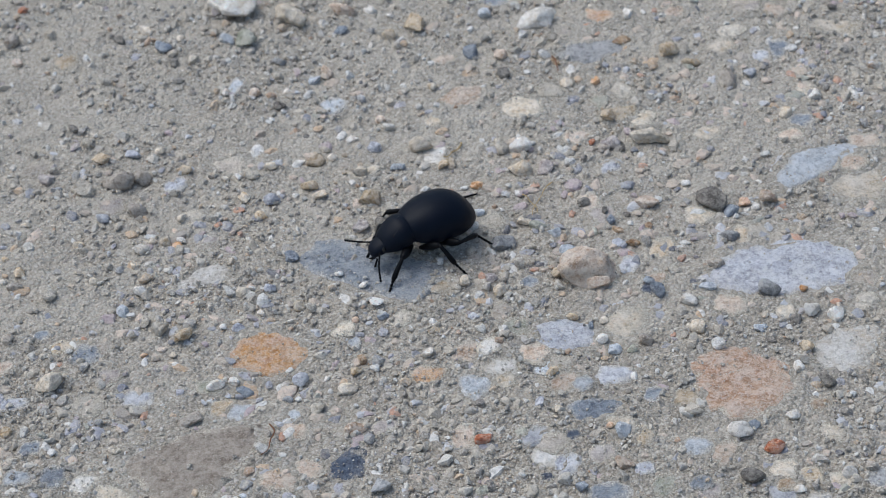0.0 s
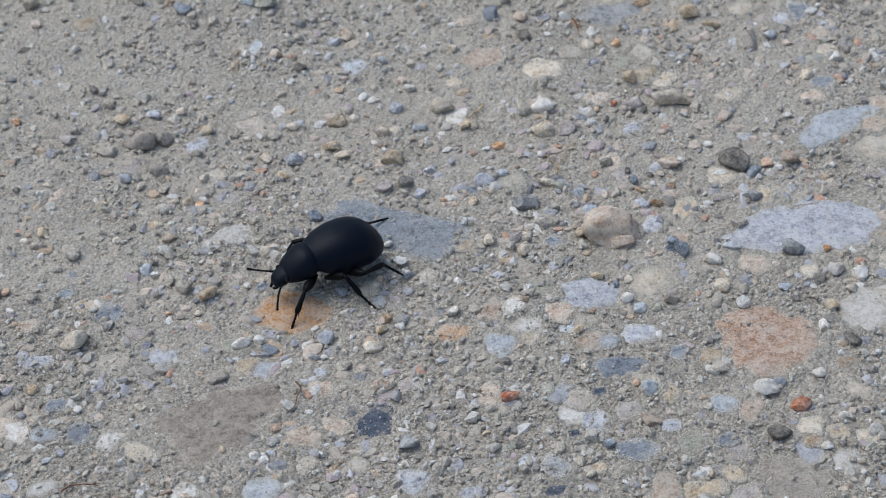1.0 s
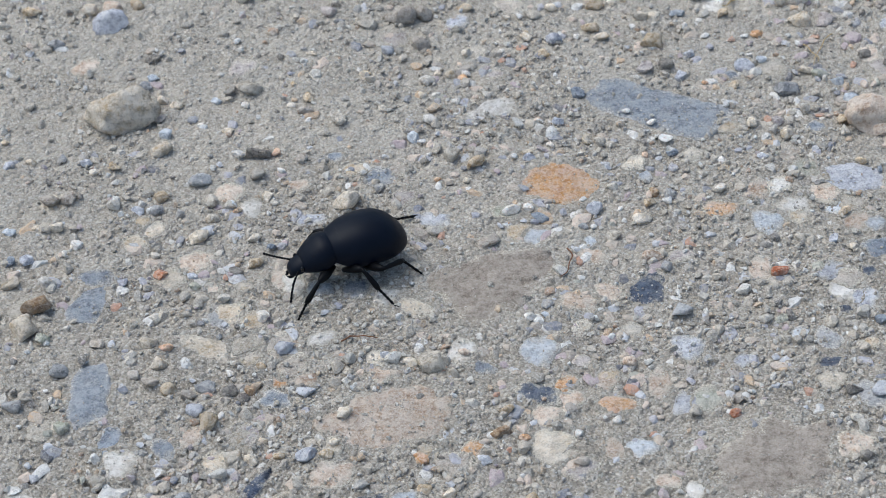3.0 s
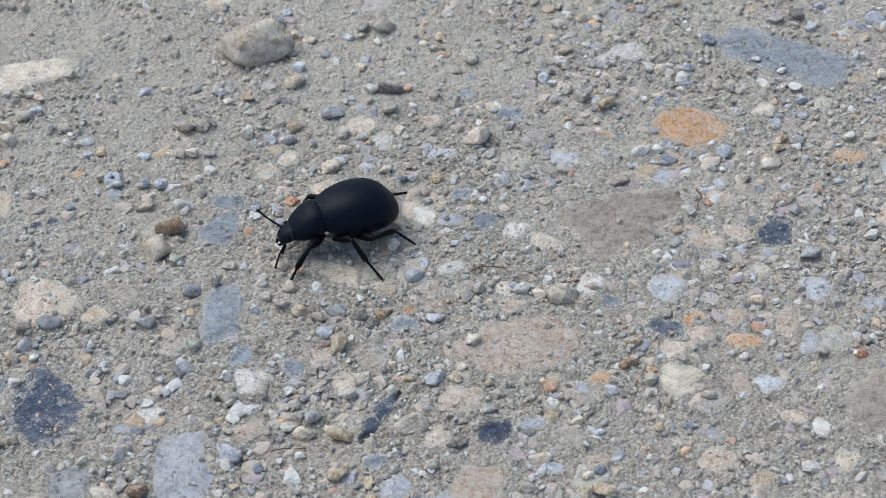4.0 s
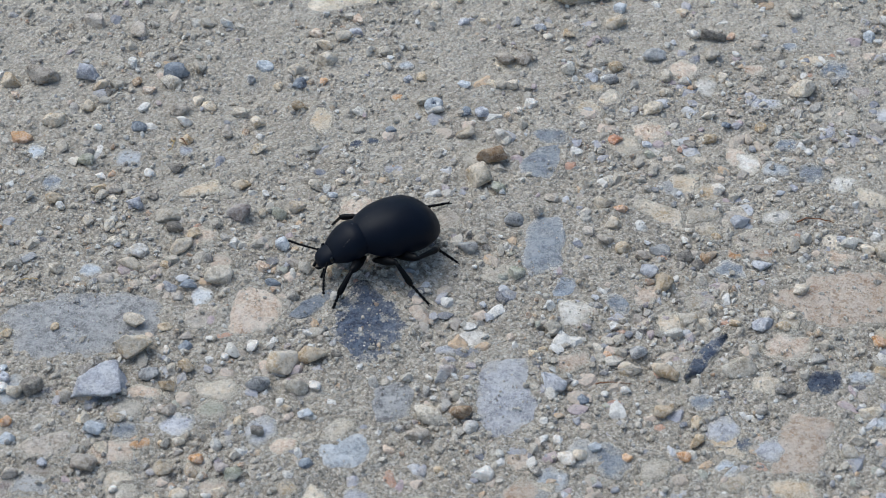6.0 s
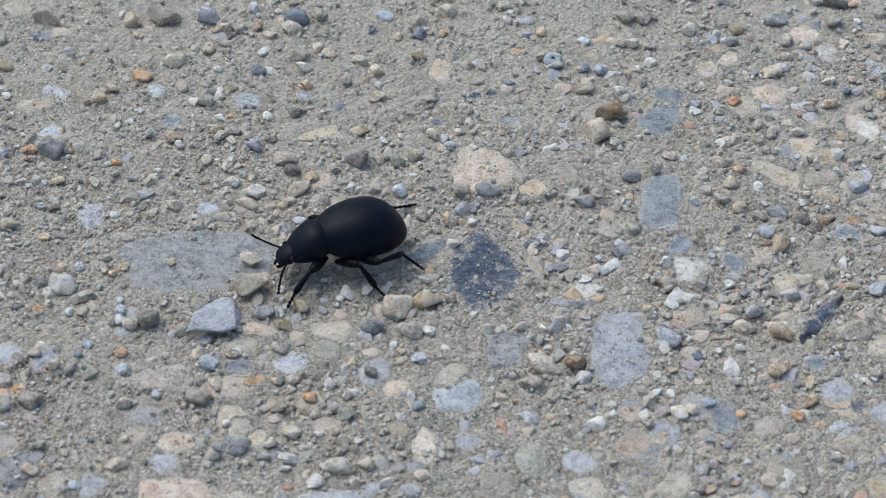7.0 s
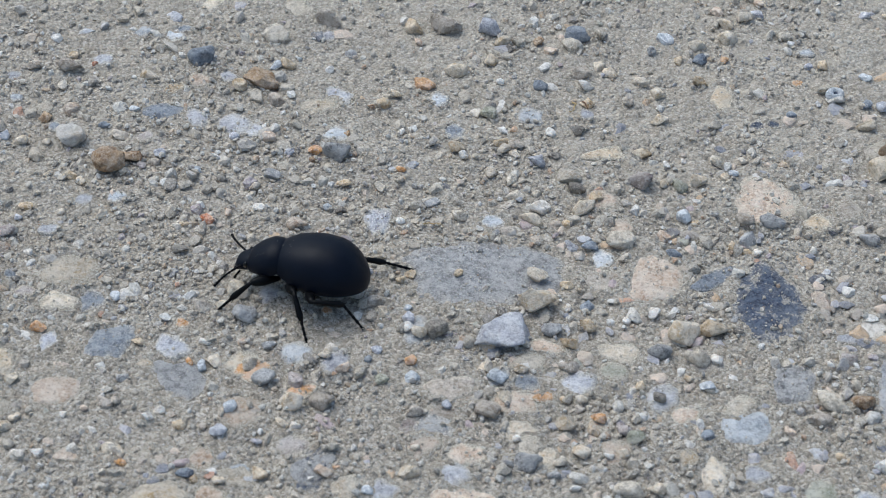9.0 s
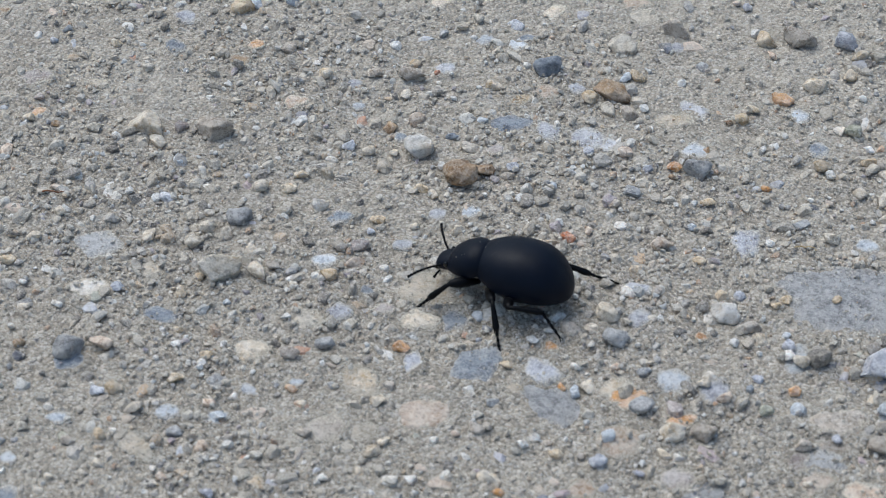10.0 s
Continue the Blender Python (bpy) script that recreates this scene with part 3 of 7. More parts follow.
slab(-149.1, -20.0, "blue", (-144, 1.6), (-87, 1.4), (3, 2.3), (64, 1.3), (117, 2.0))
slab(-120.4, -26.5, "pale", (-112, 2.3), (-41, 2.0), (13, 1.8), (76, 2.4), (165, 1.6))
slab(-135.8, -23.5, "pale", (-142, 2.0), (-60, 1.8), (10, 2.2), (88, 1.8), (134, 2.0))
slab(-152.1, 17.5, "taupe", (-144, 1.9), (-60, 2.5), (15, 2.2), (73, 2.1), (143, 2.7))
slab(158.9, 57.8, "lilac", (-142, 11.8), (-102, 6.6), (-84, 6.6), (-40, 10.4), (56, 8.9), (98, 6.5), (123, 8.2))
slab(170.4, 81.1, "sky", (-156, 8.4), (-66, 2.8), (28, 8.2), (92, 4.1), (138, 4.0))
slab(176.8, 74.5, "pale", (-142, 4.0), (-93, 4.1), (-17, 3.6), (84, 3.8), (132, 3.9))
slab(163.4, 37.8, "white", (-126, 5.5), (-68, 4.5), (-23, 4.4), (83, 4.7), (120, 4.3), (179, 5.2))
slab(146.2, 34.4, "rust", (-133, 7.8), (-83, 7.3), (-54, 7.9), (-7, 7.6), (38, 7.0), (110, 7.6), (176, 7.0))
slab(133.9, 129.6, "pale", (-116, 2.7), (-79, 1.6), (-5, 4.2), (92, 1.6), (124, 2.6))
slab(123.8, 32.9, "blue", (-167, 3.8), (-93, 2.0), (-27, 3.5), (68, 2.4), (110, 2.4))
slab(141.0, 119.6, "ash", (-120, 3.7), (-73, 3.1), (3, 5.7), (85, 2.8), (128, 4.2), streak=True)
slab(126.3, 106.0, "pale", (-148, 2.9), (-83, 3.0), (-4, 3.2), (59, 2.8), (143, 3.2))
slab(117.3, 111.7, "pink", (-122, 2.9), (-67, 2.8), (4, 3.3), (86, 2.7), (144, 3.1))
stone(-39.3, -10.1, 5.1, 3.9, 4, "pale", tall=0.2)
stone(-39.9, -13.9, 4.1, 2.8, -17, "green", tall=0.2)
stone(-55.1, -17.6, 3.9, 2.8, 78, "sky", tall=0.2)
stone(-44.4, -16.8, 5.0, 4.5, 70, "lilac", tall=0.2)
stone(-33.3, -17.6, 5.9, 4.3, 91, "lilac", tall=0.2)
stone(-59.8, -20.5, 5.5, 4.0, 89, "pink", tall=0.2)
stone(-51.0, -26.5, 3.9, 3.8, -10, "pale", tall=0.2)
stone(-61.9, -28.0, 5.3, 4.5, -10, "ash", tall=0.2)
stone(-76.2, -38.1, 8.5, 5.0, 91, "slate", tall=0.2)
stone(-81.5, -18.1, 3.1, 3.1, 18, "sky", tall=0.2)
stone(-82.2, -18.1, 4.4, 3.5, 12, "sky", tall=0.2)
stone(-87.3, -29.9, 6.6, 5.9, 90, "pink", tall=0.2)
stone(-136.8, -36.1, 2.6, 2.4, 9, "sky", tall=0.2)
stone(-120.9, -26.4, 5.7, 5.0, 109, "pale", tall=0.2)
stone(-115.8, -13.9, 4.4, 3.1, -6, "pale", tall=0.2)
stone(-138.7, -29.9, 2.8, 2.3, 96, "ash", tall=0.2)
stone(30.7, 14.9, 4.1, 3.7, -3, "blue", tall=0.2)
stone(20.3, 45.6, 5.5, 5.1, 6, "pink", tall=0.2)
stone(142.0, 6.3, 14.9, 9.7, -18, "taupe", tall=0.17, lift=-0.20)
stone(-21.5, 24.6, 11.4, 8.9, 57, "pink", tall=0.18, lift=-0.20)
stone(-36.8, -41.6, 15.1, 4.7, 24, "lilac", tall=0.28, lift=-0.20)
stone(-116.2, -7.9, 9.7, 5.8, 22, "pale", tall=0.27, lift=-0.20)
stone(68.0, 1.1, 6.9, 6.2, 87, "pale", tall=0.26, lift=-0.20)
stone(132.3, 50.7, 7.0, 6.0, 6, "pale", tall=0.26, lift=-0.20)
stone(124.5, 7.2, 8.9, 4.7, 69, "pink", tall=0.28, lift=-0.20)
stone(184.7, 117.1, 9.0, 4.3, -32, "pale", tall=0.28, lift=-0.20)
stone(68.5, 19.6, 6.3, 5.6, 88, "sky", tall=0.28, lift=-0.20)
stone(107.4, 41.7, 6.1, 5.3, -2, "sky", tall=0.28, lift=-0.20)
stone(37.3, -0.7, 6.1, 5.0, -20, "pink", tall=0.28, lift=-0.20)
stone(129.2, 6.8, 8.0, 3.7, 4, "tan", tall=0.28, lift=-0.20)
stone(122.1, 16.1, 6.4, 4.3, -5, "blue", tall=0.28, lift=-0.20)
stone(90.0, 17.0, 5.7, 4.8, -39, "lilac", tall=0.28, lift=-0.20)
stone(148.7, 51.2, 5.9, 4.6, -71, "pink", tall=0.28, lift=-0.20)
stone(145.3, 99.2, 6.0, 4.5, -42, "pale", tall=0.28, lift=-0.20)
stone(-100.3, 27.5, 5.4, 4.9, -52, "lilac", tall=0.28, lift=-0.20)
stone(49.5, 137.2, 5.5, 4.6, -52, "tan", tall=0.28, lift=-0.20)
stone(67.7, 10.8, 6.7, 3.6, -23, "slate", tall=0.28, lift=-0.20)
stone(-76.0, 10.5, 6.1, 4.0, -78, "lilac", tall=0.28, lift=-0.20)
stone(12.7, -22.1, 5.5, 4.4, 85, "blue", tall=0.28, lift=-0.20)
stone(128.1, 39.5, 6.7, 3.5, -8, "lilac", tall=0.28, lift=-0.20)
stone(84.8, 10.5, 6.8, 3.5, 75, "pink", tall=0.28, lift=-0.20)
stone(4.2, 95.7, 5.4, 4.3, 45, "pink", tall=0.28, lift=-0.20)
stone(5.5, 44.1, 6.0, 3.8, -16, "blue", tall=0.28, lift=-0.20)
stone(180.4, 85.1, 6.0, 3.7, 12, "pink", tall=0.28, lift=-0.20)
stone(-69.6, -45.5, 6.3, 3.4, 6, "sky", tall=0.28, lift=-0.20)
stone(43.8, 36.0, 5.1, 4.1, -84, "blue", tall=0.28, lift=-0.20)
stone(144.6, 129.3, 6.1, 3.4, -24, "orange", tall=0.28, lift=-0.20)
stone(-57.2, 37.4, 5.0, 4.1, -68, "sky", tall=0.28, lift=-0.20)
stone(103.6, 31.6, 5.7, 3.5, 70, "pink", tall=0.28, lift=-0.20)
stone(-29.3, 47.6, 6.6, 2.9, 90, "tan", tall=0.28, lift=-0.20)
stone(-98.7, -19.9, 5.1, 3.8, -54, "lilac", tall=0.28, lift=-0.20)
stone(-145.0, -42.9, 6.8, 2.8, -38, "pale", tall=0.28, lift=-0.20)
stone(94.7, 114.6, 4.8, 3.9, -88, "sky", tall=0.28, lift=-0.20)
stone(-130.1, -16.7, 4.4, 4.2, -6, "grey", tall=0.28, lift=-0.20)
stone(140.2, 20.8, 5.1, 3.6, 53, "pink", tall=0.28, lift=-0.20)
stone(8.0, -3.6, 5.3, 3.4, 45, "pink", tall=0.28, lift=-0.20)
stone(136.5, 22.7, 4.2, 4.0, 39, "sky", tall=0.28, lift=-0.20)
stone(134.0, 96.9, 5.2, 3.2, -8, "pink", tall=0.28, lift=-0.20)
stone(158.1, 127.6, 4.1, 4.0, 73, "pink", tall=0.28, lift=-0.20)
stone(38.6, 36.8, 4.6, 3.3, -16, "sky", tall=0.28, lift=-0.20)
stone(122.9, 24.2, 4.5, 3.3, -4, "mauve", tall=0.28, lift=-0.20)
stone(-45.7, 30.6, 6.6, 2.3, 15, "tan", tall=0.28, lift=-0.20)
stone(173.0, 113.5, 4.9, 2.9, 74, "blue", tall=0.28, lift=-0.20)
stone(-118.8, -34.8, 4.2, 3.4, 10, "grey", tall=0.28, lift=-0.20)
stone(-43.6, 8.4, 4.3, 3.3, -77, "sky", tall=0.28, lift=-0.20)
stone(156.4, 21.5, 4.4, 3.2, -63, "pale", tall=0.28, lift=-0.20)
stone(-111.5, -12.7, 4.0, 3.5, 69, "blue", tall=0.28, lift=-0.20)
stone(-58.4, -35.8, 3.9, 3.6, -72, "lilac", tall=0.28, lift=-0.20)
stone(-86.5, 37.1, 5.1, 2.7, -38, "lilac", tall=0.28, lift=-0.20)
stone(92.7, 36.2, 5.1, 2.6, 8, "mauve", tall=0.28, lift=-0.20)
stone(-49.3, -10.7, 5.4, 2.4, -10, "pink", tall=0.28, lift=-0.20)
stone(171.4, 92.6, 4.2, 3.1, -8, "blue", tall=0.28, lift=-0.20)
stone(-106.0, 27.5, 4.4, 2.9, -52, "lilac", tall=0.28, lift=-0.20)
stone(-107.6, 36.6, 4.3, 2.9, -33, "pink", tall=0.28, lift=-0.20)
stone(25.1, -11.2, 4.1, 2.9, 3, "blue", tall=0.28, lift=-0.20)
stone(38.3, 52.5, 5.2, 2.3, -11, "lilac", tall=0.28, lift=-0.20)
stone(137.4, 56.7, 4.5, 2.6, -65, "slate", tall=0.28, lift=-0.20)
stone(98.0, 94.9, 4.8, 2.4, 10, "pale", tall=0.28, lift=-0.20)
stone(37.1, 60.9, 3.7, 3.1, -25, "pink", tall=0.28, lift=-0.20)
stone(-87.9, -7.7, 4.2, 2.7, 80, "lilac", tall=0.28, lift=-0.20)
stone(-85.1, 27.6, 3.5, 3.3, -48, "sky", tall=0.28, lift=-0.20)
stone(119.3, 13.2, 4.1, 2.8, 8, "grey", tall=0.28, lift=-0.20)
stone(123.1, 38.4, 3.8, 2.9, 70, "sky", tall=0.28, lift=-0.20)
stone(134.6, 9.0, 4.2, 2.6, -53, "tan", tall=0.28, lift=-0.20)
stone(171.3, 111.4, 4.3, 2.5, 73, "blue", tall=0.28, lift=-0.20)
stone(-89.1, -2.1, 4.7, 2.3, 6, "lilac", tall=0.28, lift=-0.20)
stone(54.3, -23.0, 3.6, 2.9, 69, "white", tall=0.28, lift=-0.20)
stone(-49.0, -20.1, 3.7, 2.7, -9, "orange", tall=0.28, lift=-0.20)
stone(135.4, 15.5, 3.5, 2.9, -6, "blue", tall=0.28, lift=-0.20)
stone(-126.4, -14.8, 3.4, 3.0, 8, "lilac", tall=0.28, lift=-0.20)
stone(-153.0, -11.7, 3.4, 3.0, -56, "pale", tall=0.28, lift=-0.20)
stone(-68.1, 32.0, 3.4, 2.8, -79, "blue", tall=0.28, lift=-0.20)
stone(-70.8, 79.4, 5.3, 1.8, -86, "pink", tall=0.28, lift=-0.20)
stone(60.5, 17.3, 5.0, 1.9, -31, "blue", tall=0.28, lift=-0.20)
stone(-59.9, 13.1, 3.3, 2.9, -32, "sky", tall=0.28, lift=-0.20)
stone(106.7, 16.9, 3.2, 2.9, 7, "sky", tall=0.28, lift=-0.20)
stone(138.8, 88.9, 3.8, 2.5, -32, "lilac", tall=0.28, lift=-0.20)
stone(-143.4, -36.1, 3.4, 2.7, 4, "sky", tall=0.28, lift=-0.20)
stone(27.6, -22.8, 3.2, 2.9, 67, "sky", tall=0.28, lift=-0.20)
stone(109.4, 10.7, 3.2, 2.9, 7, "slate", tall=0.28, lift=-0.20)
stone(137.8, 87.7, 3.4, 2.7, -12, "lilac", tall=0.28, lift=-0.20)
stone(46.7, -6.1, 3.8, 2.3, 3, "sky", tall=0.28, lift=-0.20)
stone(-123.2, 39.0, 3.0, 2.9, 40, "lilac", tall=0.28, lift=-0.20)
stone(74.5, 16.4, 3.1, 2.8, 85, "mauve", tall=0.28, lift=-0.20)
stone(128.2, 19.8, 3.2, 2.7, -8, "lilac", tall=0.28, lift=-0.20)
stone(-163.8, 42.9, 3.4, 2.5, -69, "lilac", tall=0.28, lift=-0.20)
stone(-130.7, -5.2, 3.8, 2.2, 2, "sky", tall=0.28, lift=-0.20)
stone(40.6, 42.6, 3.4, 2.5, 8, "blue", tall=0.28, lift=-0.20)
stone(-110.9, 34.1, 3.5, 2.4, 41, "tan", tall=0.28, lift=-0.20)
stone(78.7, 123.2, 5.9, 1.4, 82, "sky", tall=0.28, lift=-0.20)
stone(111.0, 106.1, 2.9, 2.8, -43, "tan", tall=0.28, lift=-0.20)
stone(132.8, 34.3, 3.3, 2.5, 67, "blue", tall=0.28, lift=-0.20)
stone(-31.5, -38.0, 2.9, 2.8, 51, "lilac", tall=0.28, lift=-0.20)
stone(-153.0, 33.9, 3.3, 2.4, 9, "brown", tall=0.28, lift=-0.20)
stone(57.3, 1.7, 3.7, 2.2, 80, "orange", tall=0.28, lift=-0.20)
stone(-26.8, -38.3, 2.9, 2.8, 49, "lilac", tall=0.28, lift=-0.20)
stone(-130.8, 3.5, 3.5, 2.3, 33, "blue", tall=0.28, lift=-0.20)
stone(-97.1, 26.6, 3.3, 2.4, -85, "lilac", tall=0.28, lift=-0.20)
stone(156.4, 27.4, 3.3, 2.4, -7, "brown", tall=0.28, lift=-0.20)
stone(-171.6, 24.4, 3.7, 2.1, -20, "pale", tall=0.28, lift=-0.20)
stone(147.2, 13.0, 3.2, 2.4, -6, "brown", tall=0.28, lift=-0.20)
stone(119.5, 62.5, 3.1, 2.5, -4, "blue", tall=0.28, lift=-0.20)
stone(-115.2, -21.4, 3.9, 2.0, 86, "lilac", tall=0.28, lift=-0.20)
stone(-29.1, -27.9, 2.9, 2.6, 17, "tan", tall=0.28, lift=-0.20)
stone(-114.1, 47.0, 2.9, 2.5, -57, "sky", tall=0.28, lift=-0.20)
stone(-80.0, -24.6, 4.5, 1.6, 30, "orange", tall=0.28, lift=-0.20)
stone(29.8, -18.3, 3.3, 2.2, -16, "slate", tall=0.28, lift=-0.20)
stone(48.7, -14.4, 3.0, 2.4, 12, "sky", tall=0.28, lift=-0.20)
stone(-113.4, 8.5, 3.1, 2.3, 14, "sky", tall=0.28, lift=-0.20)
stone(-71.4, 38.3, 3.3, 2.2, -80, "sky", tall=0.28, lift=-0.20)
stone(90.4, 55.4, 4.1, 1.7, -80, "sky", tall=0.28, lift=-0.20)
stone(-103.7, 38.3, 2.8, 2.5, -56, "lilac", tall=0.28, lift=-0.20)
stone(27.5, 38.7, 3.0, 2.4, -22, "pale", tall=0.28, lift=-0.20)
stone(-118.8, 47.0, 2.8, 2.5, -86, "sky", tall=0.28, lift=-0.20)
stone(-151.6, 38.4, 2.8, 2.4, 84, "orange", tall=0.28, lift=-0.20)
stone(-142.6, 26.7, 3.3, 2.1, 11, "pink", tall=0.28, lift=-0.20)
stone(43.2, 66.7, 2.7, 2.4, -32, "blue", tall=0.28, lift=-0.20)
stone(109.0, 77.8, 3.4, 1.9, -32, "blue", tall=0.28, lift=-0.20)
stone(97.4, 13.2, 2.7, 2.4, 71, "lilac", tall=0.28, lift=-0.20)
stone(12.7, 55.8, 3.1, 2.0, -16, "tan", tall=0.28, lift=-0.20)
stone(119.4, 28.4, 3.0, 2.1, -49, "slate", tall=0.28, lift=-0.20)
stone(-49.4, -23.1, 2.7, 2.3, -33, "slate", tall=0.28, lift=-0.20)
stone(-121.0, -0.2, 3.1, 2.0, 32, "lilac", tall=0.28, lift=-0.20)
stone(-90.7, 51.6, 2.9, 2.1, -75, "lilac", tall=0.28, lift=-0.20)
stone(-117.8, 7.0, 2.6, 2.3, -81, "lilac", tall=0.28, lift=-0.20)
stone(116.7, 44.7, 3.8, 1.5, -9, "pale", tall=0.28, lift=-0.20)
stone(-112.4, 22.2, 3.2, 1.8, 78, "mauve", tall=0.28, lift=-0.20)
stone(-135.7, 32.9, 2.5, 2.4, 0, "lilac", tall=0.28, lift=-0.20)
stone(-191.1, 38.3, 2.8, 2.1, 68, "brown", tall=0.28, lift=-0.20)
stone(71.0, 83.8, 2.8, 2.1, -13, "mauve", tall=0.28, lift=-0.20)
stone(-120.8, -13.0, 2.9, 1.9, 12, "mauve", tall=0.28, lift=-0.20)
stone(-128.8, 26.4, 2.4, 2.3, 10, "grey", tall=0.28, lift=-0.20)
stone(114.4, 21.0, 2.4, 2.2, -12, "slate", tall=0.28, lift=-0.20)
stone(-9.3, -1.6, 3.1, 1.7, 16, "lilac", tall=0.28, lift=-0.20)
stone(-23.5, 41.6, 2.5, 2.1, -7, "slate", tall=0.28, lift=-0.20)
stone(103.1, 54.7, 2.4, 2.1, -5, "tan", tall=0.28, lift=-0.20)
stone(-85.3, -39.4, 2.9, 1.7, 4, "sky", tall=0.28, lift=-0.20)
stone(116.2, 13.9, 2.4, 2.1, 77, "tan", tall=0.28, lift=-0.20)
stone(-101.7, -23.2, 2.4, 2.0, 16, "tan", tall=0.28, lift=-0.20)
stone(-113.1, 48.9, 3.0, 1.6, 30, "blue", tall=0.28, lift=-0.20)
stone(-16.9, 60.6, 2.3, 2.1, -75, "sky", tall=0.28, lift=-0.20)
stone(79.9, 41.4, 3.0, 1.5, 78, "sky", tall=0.28, lift=-0.20)
stone(-107.5, -41.2, 4.1, 1.1, 1, "pink", tall=0.28, lift=-0.20)
stone(112.2, 30.5, 2.2, 2.0, 56, "green", tall=0.28, lift=-0.20)
stone(-49.0, 39.3, 2.2, 2.0, -40, "lilac", tall=0.28, lift=-0.20)
stone(-160.0, -48.0, 2.2, 1.9, -30, "sky", tall=0.28, lift=-0.20)
stone(31.4, 18.3, 2.4, 1.7, -16, "orange", tall=0.28, lift=-0.20)
stone(-156.4, -40.4, 3.2, 1.3, -4, "sky", tall=0.28, lift=-0.20)
stone(-122.4, -31.6, 2.1, 1.9, 5, "grey", tall=0.28, lift=-0.20)
stone(-178.0, 16.6, 2.5, 1.6, 65, "orange", tall=0.28, lift=-0.20)
stone(-133.8, 28.0, 2.1, 1.9, -71, "sky", tall=0.28, lift=-0.20)
stone(-129.6, -45.7, 3.0, 1.3, -23, "tan", tall=0.28, lift=-0.20)
stone(-134.3, -30.7, 2.8, 1.4, -32, "lilac", tall=0.28, lift=-0.20)
stone(67.9, 47.6, 2.1, 1.8, -15, "sky", tall=0.28, lift=-0.20)
stone(-131.3, -44.7, 2.1, 1.8, 0, "grey", tall=0.28, lift=-0.20)
stone(22.9, 38.8, 2.1, 1.8, -27, "pink", tall=0.28, lift=-0.20)
stone(-126.2, 22.2, 2.1, 1.8, 12, "blue", tall=0.28, lift=-0.20)
stone(-21.2, 42.2, 2.1, 1.6, -4, "slate", tall=0.28, lift=-0.20)
stone(-18.0, 53.2, 1.9, 1.6, -8, "orange", tall=0.28, lift=-0.20)
stone(-98.4, -15.2, 2.3, 1.4, -51, "orange", tall=0.28, lift=-0.20)
stone(-123.8, -9.9, 2.0, 1.5, -40, "blue", tall=0.28, lift=-0.20)
stone(-128.8, -28.0, 2.1, 1.4, 11, "sky", tall=0.28, lift=-0.20)
stone(-79.7, -9.4, 2.0, 1.4, -75, "orange", tall=0.28, lift=-0.20)
stone(-163.6, -14.0, 1.8, 1.1, 29, "pink", tall=0.28, lift=-0.20)
def heap_earth_round_slabs():
    """Draws the ground up to the edges of the flat stones set in it, and a little over them."""
    nx, ny = len(GROUND_XS), len(GROUND_YS)
    co = np.empty(nx * ny * 3)
    ground.data.vertices.foreach_get("co", co)
    grid = co.reshape(nx, ny, 3)
    crept = 0.55 * value_noise(grid[..., 0], grid[..., 1], 0.0031, 5) + 0.45 * value_noise(grid[..., 0], grid[..., 1], 0.0012, 6)
    tops = np.full((nx, ny), -1.0)
    for one in SLABS:
        sx, sy, reach, top = one
        r = 1.5 * reach.max()
        i0, i1 = np.searchsorted(GROUND_XS, (sx - r, sx + r))
        j0, j1 = np.searchsorted(GROUND_YS, (sy - r, sy + r))
        patch = grid[i0:i1, j0:j1]
        q = across_slab(patch[..., 0], patch[..., 1], one)
        w = np.clip((1.45 - q) / 0.45, 0, 1)
        w = w * w * (3 - 2 * w)
        z = patch[..., 2]
        over = np.clip((q + 0.34 * crept[i0:i1, j0:j1] - 0.94) / 0.18, 0, 1)
        mine = top + (0.38 * over - 0.26) * MM + (0.10 + 0.5 * np.clip(q - 0.8, 0, 1)) * (z - (top - 0.4 * MM))
        patch[..., 2] = z * (1 - w) + mine * w
        tops[i0:i1, j0:j1] = np.where(q < 0.9, np.maximum(tops[i0:i1, j0:j1], top), tops[i0:i1, j0:j1])
    LEVEL.append(np.maximum(grid[..., 2], tops))
    ground.data.vertices.foreach_set("co", grid.ravel())
    ground.data.update()


scatter("set_stones", "small worn stones of many colours set in the earth", 4600, (1.2, 4.4), 2, 8, (0.0, 0.0), 0.08, power=2.2, flush=True, material=MOSAIC, bare=1.0)
heap_earth_round_slabs()

# loose stones and pebbles
stone(9.7, 81.2, 11.3, 7.5, 8, "pale", tall=0.9, lift=0.45)
stone(-55.4, -9.6, 8.4, 6.6, 6, "lilac", tall=0.6, lift=0.15, cuts=11)
stone(8.4, 106.1, 6.0, 4.2, -12, "lilac", tall=0.9, lift=0.45)
stone(-161.6, 16.7, 5.3, 4.0, -13, "pale", tall=0.9, lift=0.45)
stone(-52.0, -3.6, 5.4, 4.0, 5, "pale", tall=0.9, lift=0.45)
stone(-143.5, -11.2, 5.2, 4.0, 12, "grey", tall=0.9, lift=0.45)
stone(-116.5, 15.1, 5.2, 3.9, -9, "brown", tall=0.9, lift=0.45)
stone(57.0, 101.2, 5.0, 3.8, -6, "taupe", tall=0.9, lift=0.45)
stone(-98.5, 38.1, 5.1, 3.3, 0, "brown", tall=0.9, lift=0.45)
stone(-152.0, 16.9, 4.8, 3.6, -13, "taupe", tall=0.9, lift=0.45)
stone(-72.9, 56.4, 5.0, 3.3, -4, "taupe", tall=0.9, lift=0.45)
stone(-31.1, -5.4, 4.4, 3.7, 10, "pale", tall=0.9, lift=0.45)
